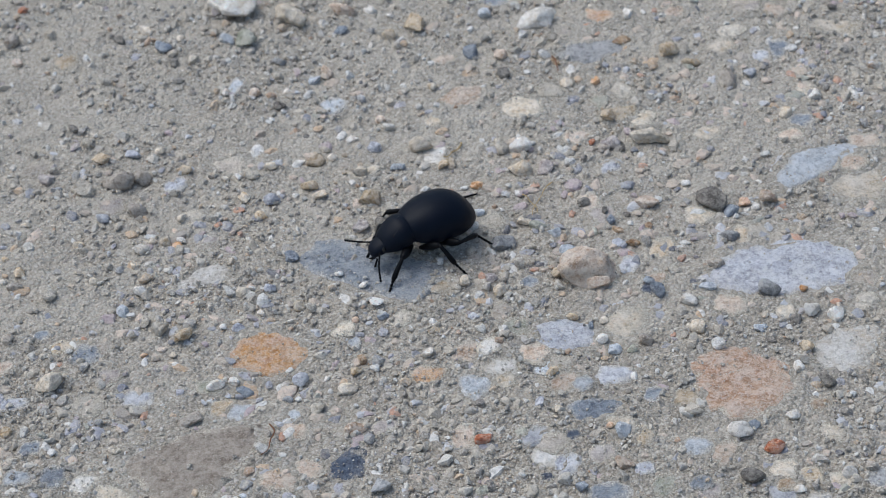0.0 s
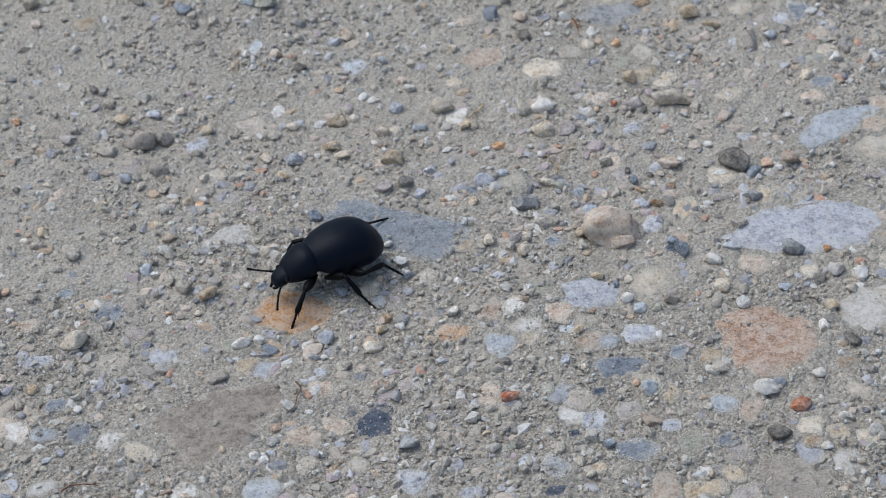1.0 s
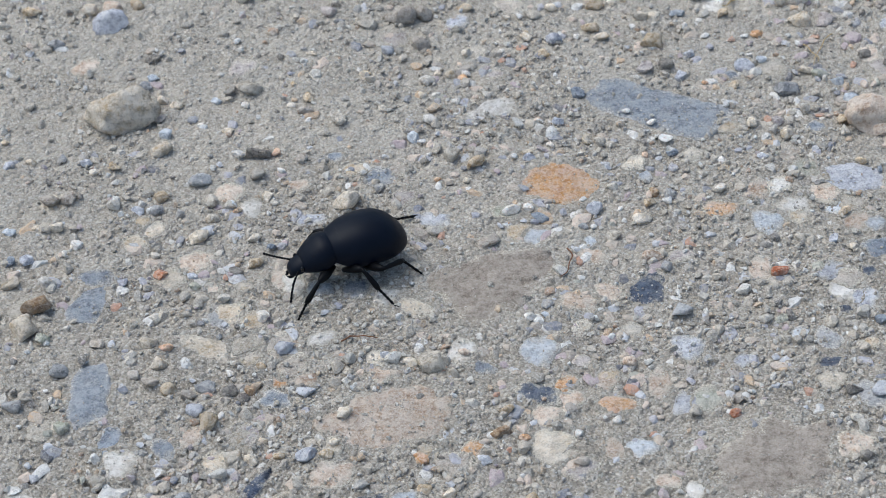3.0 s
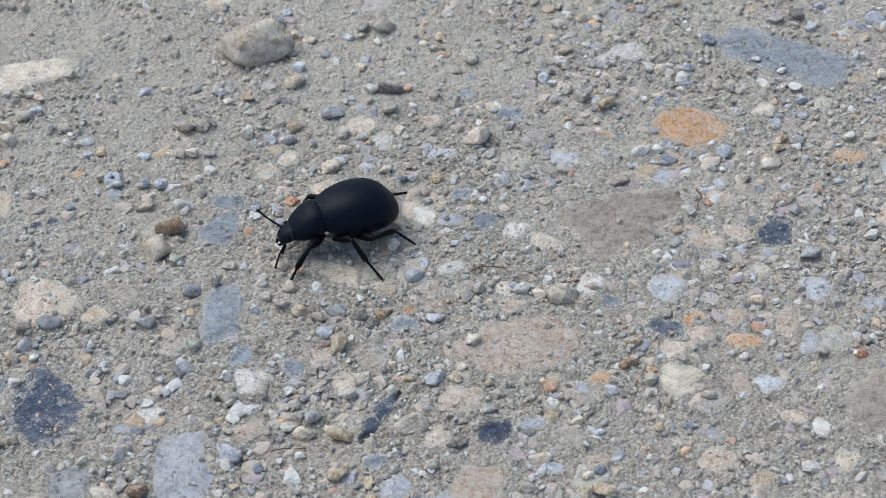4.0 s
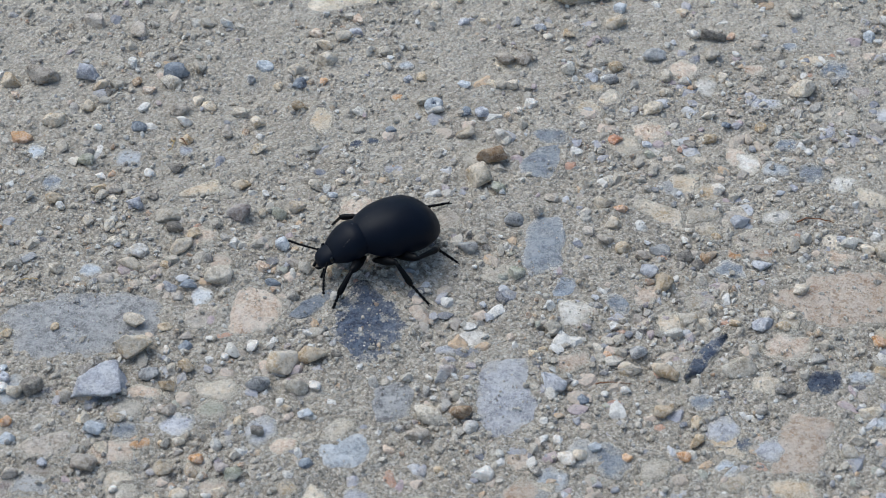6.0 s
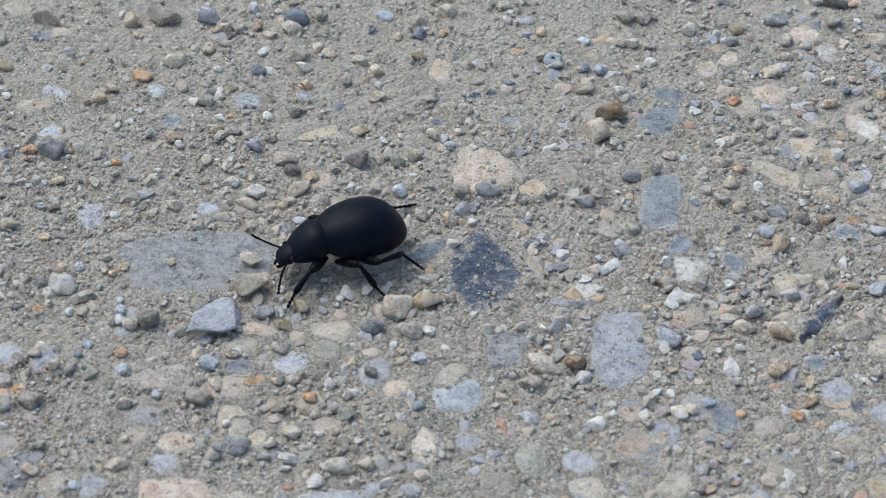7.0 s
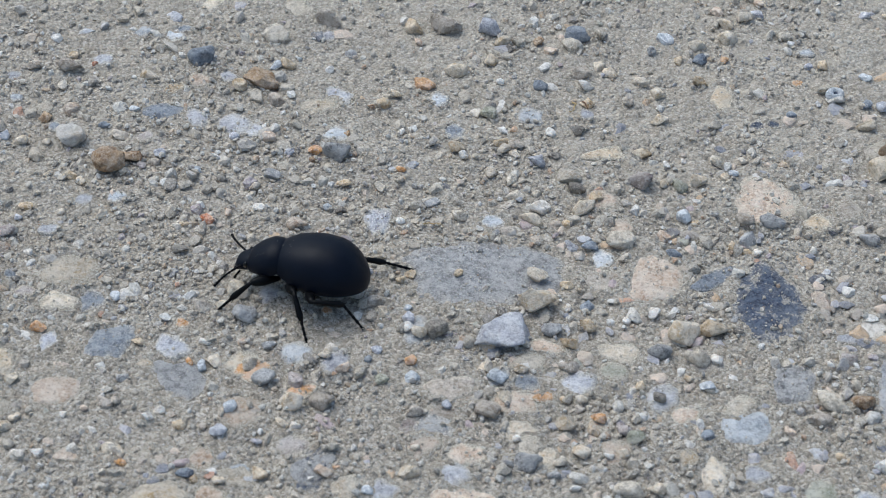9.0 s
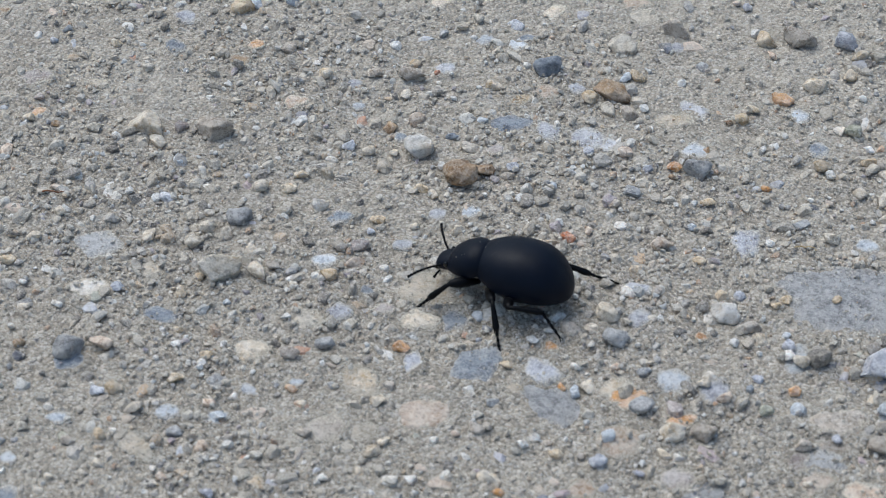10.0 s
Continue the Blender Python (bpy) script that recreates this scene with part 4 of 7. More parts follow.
stone(44.5, 54.9, 4.6, 3.4, 13, "pale", tall=0.9, lift=0.45)
stone(-4.9, 33.4, 4.5, 3.5, -7, "pale", tall=0.9, lift=0.45)
stone(-123.2, 19.6, 4.0, 3.6, 10, "white", tall=0.9, lift=0.45)
stone(53.5, 18.6, 4.4, 3.2, -3, "grey", tall=0.9, lift=0.45)
stone(30.4, -4.9, 4.4, 3.2, -13, "grey", tall=0.9, lift=0.45)
stone(-3.6, 38.1, 4.5, 3.1, 13, "brown", tall=0.9, lift=0.45)
stone(-108.3, 41.8, 4.4, 3.2, 1, "slate", tall=0.9, lift=0.45)
stone(-98.6, 49.8, 4.3, 3.2, 2, "grey", tall=0.9, lift=0.45)
stone(24.1, 17.5, 2.5, 2.0, 20, "dark", tall=0.85, lift=0.3)
stone(25.8, 15.7, 2.2, 1.7, -10, "dark", tall=0.85, lift=0.3)
stone(27.0, 17.0, 2.1, 1.8, 50, "brown", tall=0.85, lift=0.3)
stone(25.4, 18.0, 1.7, 1.3, 5, "taupe", tall=0.85, lift=0.3)
stone(28.0, 18.0, 1.6, 1.4, 0, "brown", tall=0.85, lift=0.3)
stone(23.4, 15.8, 1.5, 1.3, 70, "dark", tall=0.85, lift=0.3)
stone(123.3, 89.4, 4.1, 3.1, 6, "pale", tall=0.9, lift=0.45)
stone(-144.5, 0.5, 4.0, 3.0, 3, "ash", tall=0.9, lift=0.45)
stone(-52.3, 58.3, 4.1, 3.0, 7, "slate", tall=0.9, lift=0.45)
stone(116.8, 72.2, 4.0, 3.0, 0, "ash", tall=0.9, lift=0.45)
stone(-91.3, 54.8, 3.9, 2.9, 6, "taupe", tall=0.9, lift=0.45)
stone(-77.5, -5.0, 3.9, 2.9, 9, "white", tall=0.9, lift=0.45)
stone(-36.2, -35.2, 3.9, 2.9, 8, "grey", tall=0.9, lift=0.45)
stone(-84.3, 23.4, 3.5, 3.2, 166, "ash", tall=0.9, lift=0.45)
stone(97.9, 87.2, 3.9, 2.9, -14, "tan", tall=0.9, lift=0.45)
stone(-27.4, -3.6, 3.8, 2.8, -5, "tan", tall=0.9, lift=0.45)
stone(20.5, -6.2, 3.7, 2.8, 4, "tan", tall=0.9, lift=0.45)
stone(31.3, 68.5, 3.8, 2.8, 6, "dark", tall=0.9, lift=0.45)
stone(-52.8, 55.7, 3.7, 2.8, -9, "grey", tall=0.9, lift=0.45)
stone(31.1, 85.3, 3.7, 2.7, 10, "grey", tall=0.9, lift=0.45)
stone(-76.9, -26.3, 3.7, 2.7, 10, "taupe", tall=0.9, lift=0.45)
stone(-69.6, 45.8, 3.6, 2.6, -7, "pale", tall=0.9, lift=0.45)
stone(-66.3, 57.1, 3.4, 2.5, -9, "lilac", tall=0.9, lift=0.45)
stone(61.0, 101.8, 3.0, 3.0, 90, "taupe", tall=0.9, lift=0.45)
stone(-78.0, 55.5, 3.2, 2.7, -13, "tan", tall=0.9, lift=0.45)
stone(-49.4, -32.3, 3.5, 2.6, 3, "ash", tall=0.9, lift=0.45)
stone(-34.5, -9.0, 3.4, 2.5, -13, "ash", tall=0.9, lift=0.45)
stone(-64.2, -10.9, 3.4, 2.5, 7, "dark", tall=0.9, lift=0.45)
stone(64.5, 43.2, 3.3, 2.5, 7, "taupe", tall=0.9, lift=0.45)
stone(21.8, 63.3, 3.4, 2.5, 9, "ash", tall=0.9, lift=0.45)
stone(16.0, 72.0, 3.2, 2.5, -4, "pale", tall=0.9, lift=0.45)
stone(-90.5, -12.5, 3.3, 2.4, -3, "blue", tall=0.9, lift=0.45)
stone(-92.3, -8.4, 3.2, 2.4, -10, "pale", tall=0.9, lift=0.45)
stone(-27.4, 67.5, 3.3, 2.4, -11, "pale", tall=0.9, lift=0.45)
stone(-29.2, -10.0, 3.2, 2.4, 13, "grey", tall=0.9, lift=0.45)
stone(5.2, 111.1, 3.2, 2.4, 2, "pale", tall=0.9, lift=0.45)
stone(-154.7, -26.7, 3.2, 2.3, 2, "pink", tall=0.9, lift=0.45)
stone(-85.6, -23.6, 3.0, 2.5, -14, "ash", tall=0.9, lift=0.45)
stone(20.8, 11.0, 2.8, 2.7, 2, "tan", tall=0.9, lift=0.45)
stone(-81.1, -27.4, 2.8, 2.6, 4, "pale", tall=0.9, lift=0.45)
stone(127.2, 89.3, 3.2, 2.4, 4, "mauve", tall=0.9, lift=0.45)
stone(111.4, 79.1, 3.1, 2.3, -3, "lilac", tall=0.9, lift=0.45)
stone(65.1, 61.2, 3.2, 2.4, 9, "tan", tall=0.9, lift=0.45)
stone(24.1, 4.3, 3.0, 2.4, -14, "grey", tall=0.9, lift=0.45)
stone(-48.8, -7.4, 3.2, 2.4, -1, "ash", tall=0.9, lift=0.45)
stone(88.0, 93.4, 3.0, 2.4, -9, "tan", tall=0.9, lift=0.45)
stone(-29.1, 61.5, 3.1, 2.3, 2, "pale", tall=0.9, lift=0.45)
stone(-6.5, 18.5, 3.0, 2.3, -13, "ash", tall=0.8, lift=0.45)
stone(-39.2, 60.0, 3.0, 2.3, 6, "sky", tall=0.8, lift=0.45)
stone(21.1, 50.7, 3.1, 2.3, 3, "pale", tall=0.8, lift=0.45)
stone(-102.1, -39.0, 3.0, 2.2, 4, "pale", tall=0.8, lift=0.45)
stone(-55.6, -24.6, 3.0, 2.3, -12, "taupe", tall=0.8, lift=0.45)
stone(-2.0, 43.2, 2.8, 2.5, 170, "white", tall=0.8, lift=0.45)
stone(19.7, -13.2, 3.0, 2.2, 12, "tan", tall=0.8, lift=0.45)
stone(74.5, 70.2, 3.0, 2.2, -6, "pale", tall=0.8, lift=0.45)
stone(-1.5, 61.5, 3.1, 2.3, -2, "taupe", tall=0.8, lift=0.45)
stone(-74.1, 41.6, 3.1, 2.3, 2, "orange", tall=0.8, lift=0.45)
stone(-5.1, 112.1, 3.0, 2.2, 13, "tan", tall=0.8, lift=0.45)
stone(15.6, -5.0, 3.0, 2.2, -4, "pale", tall=0.8, lift=0.45)
stone(1.4, 62.1, 3.0, 2.3, 8, "taupe", tall=0.8, lift=0.45)
stone(47.1, -12.6, 3.0, 2.2, 2, "pale", tall=0.8, lift=0.45)
stone(-86.9, 6.9, 2.8, 2.3, -10, "pink", tall=0.8, lift=0.45)
stone(61.4, 63.8, 2.7, 2.4, 13, "grey", tall=0.8, lift=0.45)
stone(34.1, 2.9, 2.7, 2.3, 3, "lilac", tall=0.8, lift=0.45)
stone(-29.8, 65.3, 2.9, 2.2, 7, "pale", tall=0.8, lift=0.45)
stone(90.4, 23.8, 2.9, 2.2, 3, "ash", tall=0.8, lift=0.45)
stone(32.5, 24.7, 2.9, 2.2, 10, "lilac", tall=0.8, lift=0.45)
stone(55.1, -19.4, 2.9, 2.2, -6, "tan", tall=0.8, lift=0.45)
stone(61.4, 4.3, 3.2, 2.0, -7, "brown", tall=0.8, lift=0.45)
stone(-55.1, -18.0, 2.6, 2.3, 166, "sky", tall=0.8, lift=0.45)
stone(88.3, 44.9, 2.9, 2.1, 2, "pale", tall=0.8, lift=0.45)
stone(-12.3, 49.9, 2.8, 2.1, -5, "white", tall=0.8, lift=0.45)
stone(-148.6, -5.8, 2.8, 2.1, -13, "grey", tall=0.8, lift=0.45)
stone(-45.3, -24.8, 2.6, 2.3, 1, "pale", tall=0.8, lift=0.45)
stone(13.4, 88.1, 2.8, 2.1, 9, "blue", tall=0.8, lift=0.45)
stone(35.0, 15.8, 2.8, 2.1, 10, "lilac", tall=0.8, lift=0.45)
stone(-0.8, 102.6, 2.9, 2.1, 9, "ash", tall=0.8, lift=0.45)
stone(-43.1, -29.1, 2.7, 2.2, -3, "pale", tall=0.8, lift=0.45)
stone(-58.9, 30.2, 2.7, 2.1, 2, "taupe", tall=0.8, lift=0.45)
stone(20.8, 18.9, 2.8, 2.1, -10, "blue", tall=0.8, lift=0.45)
stone(-43.2, 79.0, 2.8, 2.1, 13, "taupe", tall=0.8, lift=0.45)
stone(-13.6, 52.0, 2.6, 2.2, 10, "grey", tall=0.8, lift=0.45)
stone(81.7, 48.1, 2.6, 2.3, 4, "lilac", tall=0.8, lift=0.45)
stone(-73.8, -6.9, 2.7, 2.0, -1, "taupe", tall=0.8, lift=0.45)
stone(-134.1, 5.1, 2.7, 2.1, -13, "white", tall=0.8, lift=0.45)
stone(-95.3, 43.3, 2.6, 2.2, -12, "tan", tall=0.8, lift=0.45)
stone(-57.3, 19.2, 2.7, 2.1, 6, "grey", tall=0.8, lift=0.45)
stone(-33.8, 58.8, 2.7, 2.0, 8, "pale", tall=0.8, lift=0.45)
stone(14.1, 24.3, 2.7, 2.0, -7, "pale", tall=0.8, lift=0.45)
stone(-7.4, 44.6, 2.7, 2.0, -3, "pale", tall=0.8, lift=0.45)
stone(68.8, 49.7, 2.6, 2.1, 2, "white", tall=0.8, lift=0.45)
stone(-46.3, -9.5, 2.7, 2.1, -3, "tan", tall=0.8, lift=0.45)
stone(-159.3, 13.4, 2.7, 2.0, -6, "pale", tall=0.8, lift=0.45)
stone(126.8, 68.7, 2.7, 2.0, -2, "sky", tall=0.8, lift=0.45)
stone(-38.7, -37.4, 2.4, 2.2, 85, "white", tall=0.8, lift=0.45)
stone(95.2, 80.7, 2.7, 2.0, -9, "mauve", tall=0.8, lift=0.45)
stone(15.8, 60.8, 2.5, 2.2, 175, "tan", tall=0.8, lift=0.45)
stone(111.1, 4.9, 2.7, 2.0, -5, "dark", tall=0.8, lift=0.45)
stone(-40.1, 31.9, 2.7, 2.0, -2, "tan", tall=0.8, lift=0.45)
stone(-67.4, 28.2, 2.7, 2.0, -10, "tan", tall=0.8, lift=0.45)
stone(98.6, 81.1, 2.7, 2.0, -6, "dark", tall=0.8, lift=0.45)
stone(-36.4, -25.7, 2.7, 2.0, 10, "green", tall=0.8, lift=0.45)
stone(-129.4, -7.9, 2.7, 2.0, -2, "tan", tall=0.8, lift=0.45)
stone(30.7, 63.7, 2.5, 2.1, 6, "grey", tall=0.8, lift=0.45)
stone(52.5, -19.6, 2.5, 2.1, 8, "pale", tall=0.8, lift=0.45)
stone(79.0, 98.0, 2.6, 1.9, -14, "grey", tall=0.8, lift=0.45)
stone(-142.9, 7.3, 2.3, 2.3, 167, "grey", tall=0.8, lift=0.45)
stone(-150.8, -33.8, 2.6, 1.9, 5, "tan", tall=0.8, lift=0.45)
stone(18.0, 17.7, 2.6, 1.9, -3, "taupe", tall=0.8, lift=0.45)
stone(-88.0, -21.8, 2.4, 2.1, 3, "grey", tall=0.8, lift=0.45)
stone(-28.8, 31.6, 2.6, 1.9, -1, "grey", tall=0.8, lift=0.45)
stone(123.1, 75.5, 2.6, 1.9, -5, "green", tall=0.8, lift=0.45)
stone(-42.0, 48.3, 2.6, 1.9, -14, "grey", tall=0.8, lift=0.45)
stone(-116.2, 21.8, 2.6, 1.9, 1, "pale", tall=0.8, lift=0.45)
stone(-38.4, 39.8, 2.6, 1.9, -4, "pale", tall=0.8, lift=0.45)
stone(-64.0, -36.5, 2.6, 1.9, -8, "pale", tall=0.8, lift=0.45)
stone(76.9, 67.7, 2.4, 2.0, -2, "dark", tall=0.8, lift=0.45)
stone(-32.9, 50.1, 2.6, 1.9, 0, "tan", tall=0.8, lift=0.45)
stone(14.6, 57.9, 2.6, 1.9, -11, "blue", tall=0.8, lift=0.45)
stone(-50.1, 46.4, 2.6, 1.9, 3, "white", tall=0.8, lift=0.45)
stone(-0.1, 24.7, 2.6, 1.9, -12, "ash", tall=0.8, lift=0.45)
stone(-37.9, -24.7, 2.5, 1.9, 10, "mauve", tall=0.8, lift=0.45)
stone(-46.7, 50.3, 2.4, 1.9, -10, "pale", tall=0.8, lift=0.45)
stone(-44.3, -5.7, 2.3, 2.0, 166, "tan", tall=0.8, lift=0.45)
stone(-96.6, -11.6, 2.5, 1.9, -1, "taupe", tall=0.8, lift=0.45)
stone(-2.5, 31.4, 2.2, 2.1, 168, "green", tall=0.8, lift=0.45)
stone(0.2, 13.5, 2.3, 2.0, 12, "green", tall=0.8, lift=0.45)
stone(-61.0, 30.3, 2.3, 2.0, 176, "tan", tall=0.8, lift=0.45)
stone(50.3, 19.3, 2.3, 1.9, -2, "pale", tall=0.8, lift=0.45)
stone(106.4, 30.1, 2.5, 1.9, -7, "red", tall=0.8, lift=0.45)
stone(-63.8, 54.6, 2.5, 1.8, 7, "pale", tall=0.8, lift=0.45)
stone(83.5, 41.8, 2.3, 1.9, -2, "grey", tall=0.8, lift=0.45)
stone(-101.7, 36.2, 2.4, 1.8, -5, "tan", tall=0.8, lift=0.45)
stone(-79.6, 35.8, 2.2, 2.0, 168, "tan", tall=0.8, lift=0.45)
stone(15.6, 19.0, 2.3, 1.9, -1, "tan", tall=0.8, lift=0.45)
stone(-134.3, 11.7, 2.2, 2.0, 12, "grey", tall=0.8, lift=0.45)
stone(-130.8, -24.0, 2.4, 1.8, 5, "taupe", tall=0.8, lift=0.45)
stone(-74.6, -38.8, 2.4, 1.8, 8, "pink", tall=0.8, lift=0.45)
stone(16.7, -2.4, 2.4, 1.8, -11, "ash", tall=0.8, lift=0.45)
stone(-126.7, -20.8, 2.5, 1.8, -12, "ash", tall=0.8, lift=0.45)
stone(14.3, 33.9, 2.3, 1.7, 9, "grey", tall=0.8, lift=0.45)
stone(58.9, 73.2, 2.4, 1.8, -14, "white", tall=0.8, lift=0.45)
stone(-92.4, -21.6, 2.1, 2.0, 7, "pale", tall=0.8, lift=0.45)
stone(124.3, 63.9, 2.4, 1.8, 12, "tan", tall=0.8, lift=0.45)
stone(-147.6, -2.6, 2.2, 1.9, 169, "grey", tall=0.8, lift=0.45)
stone(-20.3, 64.1, 2.4, 1.8, 0, "grey", tall=0.8, lift=0.45)
stone(-139.0, 7.6, 2.3, 1.7, 9, "pale", tall=0.8, lift=0.45)
stone(-69.1, 15.3, 2.4, 1.8, 4, "blue", tall=0.8, lift=0.45)
stone(-0.5, 56.1, 2.4, 1.8, -8, "pale", tall=0.8, lift=0.45)
stone(28.2, 68.6, 2.3, 1.7, -1, "white", tall=0.8, lift=0.45)
stone(-117.0, -19.6, 2.3, 1.8, -1, "orange", tall=0.8, lift=0.45)
stone(29.4, 49.3, 2.2, 1.8, 178, "grey", tall=0.8, lift=0.45)
stone(-65.2, 49.2, 2.1, 1.9, 170, "tan", tall=0.8, lift=0.45)
stone(-50.1, 35.3, 2.3, 1.7, -10, "dark", tall=0.8, lift=0.45)
stone(10.8, 22.4, 2.0, 1.9, 7, "taupe", tall=0.8, lift=0.45)
stone(-92.6, 16.7, 2.3, 1.7, -11, "blue", tall=0.8, lift=0.45)
stone(-82.8, -40.0, 2.3, 1.7, -10, "tan", tall=0.8, lift=0.45)
stone(12.9, 20.6, 2.2, 1.8, -9, "taupe", tall=0.8, lift=0.45)
stone(18.7, 83.5, 2.3, 1.7, -7, "pale", tall=0.8, lift=0.45)
stone(15.2, 42.8, 2.1, 1.8, 13, "red", tall=0.8, lift=0.45)
stone(8.4, 69.0, 2.2, 1.7, -13, "tan", tall=0.8, lift=0.45)
stone(-66.6, -11.8, 2.0, 1.9, 166, "grey", tall=0.8, lift=0.45)
stone(16.9, 75.6, 2.3, 1.7, 11, "sky", tall=0.8, lift=0.45)
stone(26.5, 3.8, 2.1, 1.8, 0, "pale", tall=0.8, lift=0.45)
stone(38.0, 66.1, 2.0, 1.8, 178, "taupe", tall=0.8, lift=0.45)
stone(-171.9, -13.8, 2.2, 1.7, -13, "tan", tall=0.8, lift=0.45)
stone(-72.2, -8.3, 2.2, 1.7, -11, "pale", tall=0.8, lift=0.45)
stone(104.5, 20.7, 2.2, 1.6, 1, "green", tall=0.8, lift=0.45)
stone(10.2, 32.7, 2.1, 1.8, -3, "grey", tall=0.8, lift=0.45)
stone(-66.4, -20.0, 2.2, 1.7, 1, "sky", tall=0.8, lift=0.45)
stone(-64.8, 13.2, 2.2, 1.6, -12, "grey", tall=0.8, lift=0.45)
stone(-45.2, -31.3, 2.0, 1.8, 4, "grey", tall=0.8, lift=0.45)
stone(-65.0, -26.4, 2.2, 1.6, 7, "taupe", tall=0.8, lift=0.45)
stone(-118.0, -29.7, 1.9, 1.8, 99, "pale", tall=0.8, lift=0.45)
stone(-41.1, -23.2, 2.1, 1.7, -10, "orange", tall=0.8, lift=0.45)
stone(-49.2, 42.2, 2.2, 1.6, 11, "tan", tall=0.8, lift=0.45)
stone(39.9, 10.3, 2.0, 1.8, 176, "pale", tall=0.8, lift=0.45)
stone(-94.7, 13.7, 2.0, 1.8, 167, "taupe", tall=0.8, lift=0.45)
stone(71.5, -3.1, 2.1, 1.6, 0, "taupe", tall=0.8, lift=0.45)
stone(-78.3, 38.4, 2.1, 1.6, 12, "pale", tall=0.8, lift=0.45)
stone(-32.7, -34.2, 2.2, 1.6, -10, "pale", tall=0.8, lift=0.45)
stone(95.3, 62.5, 2.2, 1.6, -12, "white", tall=0.8, lift=0.45)
stone(15.5, 27.3, 2.1, 1.6, -4, "orange", tall=0.8, lift=0.45)
stone(-75.3, -20.5, 2.1, 1.6, 7, "pink", tall=0.8, lift=0.45)
stone(-68.5, -11.1, 2.0, 1.6, -13, "white", tall=0.8, lift=0.45)
stone(-77.7, -16.4, 2.1, 1.6, -9, "white", tall=0.8, lift=0.45)
stone(-33.8, -18.1, 1.9, 1.8, 103, "dark", tall=0.8, lift=0.45)
stone(82.6, 99.9, 2.1, 1.5, -11, "pale", tall=0.8, lift=0.45)
stone(-113.4, -42.1, 2.1, 1.6, 5, "white", tall=0.8, lift=0.45)
stone(-125.6, 3.9, 2.1, 1.5, -7, "tan", tall=0.8, lift=0.45)
stone(58.4, -0.6, 2.1, 1.5, -8, "lilac", tall=0.8, lift=0.45)
stone(-141.5, -39.3, 2.0, 1.6, 12, "ash", tall=0.8, lift=0.45)
stone(2.6, 51.9, 2.0, 1.6, -13, "white", tall=0.8, lift=0.45)
stone(53.0, -6.1, 2.0, 1.5, 8, "pale", tall=0.8, lift=0.45)
stone(-52.4, -15.7, 2.1, 1.5, -8, "grey", tall=0.8, lift=0.45)
stone(32.6, -12.6, 1.9, 1.7, 11, "taupe", tall=0.8, lift=0.45)
stone(131.4, 79.6, 2.0, 1.5, -14, "dark", tall=0.8, lift=0.45)
stone(-105.0, -31.2, 2.0, 1.6, -4, "taupe", tall=0.8, lift=0.45)
stone(101.3, 49.6, 2.0, 1.5, -2, "white", tall=0.8, lift=0.45)
stone(26.6, 75.1, 2.0, 1.5, -2, "pale", tall=0.8, lift=0.45)
stone(49.8, 87.1, 2.0, 1.5, 4, "tan", tall=0.8, lift=0.45)
stone(-7.9, 56.1, 2.1, 1.5, 12, "sky", tall=0.8, lift=0.45)
stone(90.0, 48.1, 2.0, 1.5, -10, "tan", tall=0.8, lift=0.45)
stone(-102.1, -0.9, 2.0, 1.5, -14, "dark", tall=0.8, lift=0.45)
stone(-92.8, 9.6, 2.0, 1.5, -4, "white", tall=0.8, lift=0.45)
stone(36.6, -9.0, 2.0, 1.5, 13, "dark", tall=0.8, lift=0.45)
stone(-97.2, 42.5, 1.9, 1.6, 85, "sky", tall=0.8, lift=0.45)
stone(-94.7, 25.0, 2.0, 1.5, 6, "pink", tall=0.8, lift=0.45)
stone(-99.7, 5.4, 2.0, 1.5, 13, "red", tall=0.8, lift=0.45)
stone(-82.1, 17.0, 1.9, 1.5, 8, "tan", tall=0.8, lift=0.45)
stone(-61.0, 33.3, 1.9, 1.4, -10, "white", tall=0.8, lift=0.45)
stone(49.7, -4.9, 2.0, 1.5, 0, "tan", tall=0.8, lift=0.45)
stone(-57.1, -15.9, 1.9, 1.4, 7, "pale", tall=0.8, lift=0.45)
stone(-65.4, 36.6, 1.9, 1.5, 11, "pale", tall=0.8, lift=0.45)
stone(-90.1, -3.4, 2.0, 1.5, -2, "white", tall=0.8, lift=0.45)
stone(103.4, 84.2, 2.0, 1.5, -6, "lilac", tall=0.8, lift=0.45)
stone(-125.7, -37.0, 1.9, 1.4, -2, "taupe", tall=0.8, lift=0.45)
stone(-87.5, 23.6, 1.9, 1.4, 7, "orange", tall=0.8, lift=0.45)
stone(95.9, 59.7, 1.9, 1.4, 10, "slate", tall=0.8, lift=0.45)
stone(-81.6, -30.8, 1.8, 1.5, 6, "pale", tall=0.8, lift=0.45)
stone(-5.3, 36.3, 1.9, 1.4, -11, "pale", tall=0.8, lift=0.45)
stone(36.9, 2.7, 1.9, 1.4, 9, "pale", tall=0.8, lift=0.45)
stone(-26.6, -9.4, 1.7, 1.6, 1, "white", tall=0.8, lift=0.45)
stone(-138.1, 10.9, 1.9, 1.4, 4, "pale", tall=0.8, lift=0.45)
stone(64.0, -8.3, 1.8, 1.4, -2, "tan", tall=0.8, lift=0.45)
stone(-121.1, 11.6, 1.9, 1.4, 3, "tan", tall=0.8, lift=0.45)
stone(-168.3, -3.7, 1.9, 1.4, -12, "pale", tall=0.8, lift=0.45)
stone(15.0, 91.1, 1.9, 1.4, 12, "sky", tall=0.8, lift=0.45)
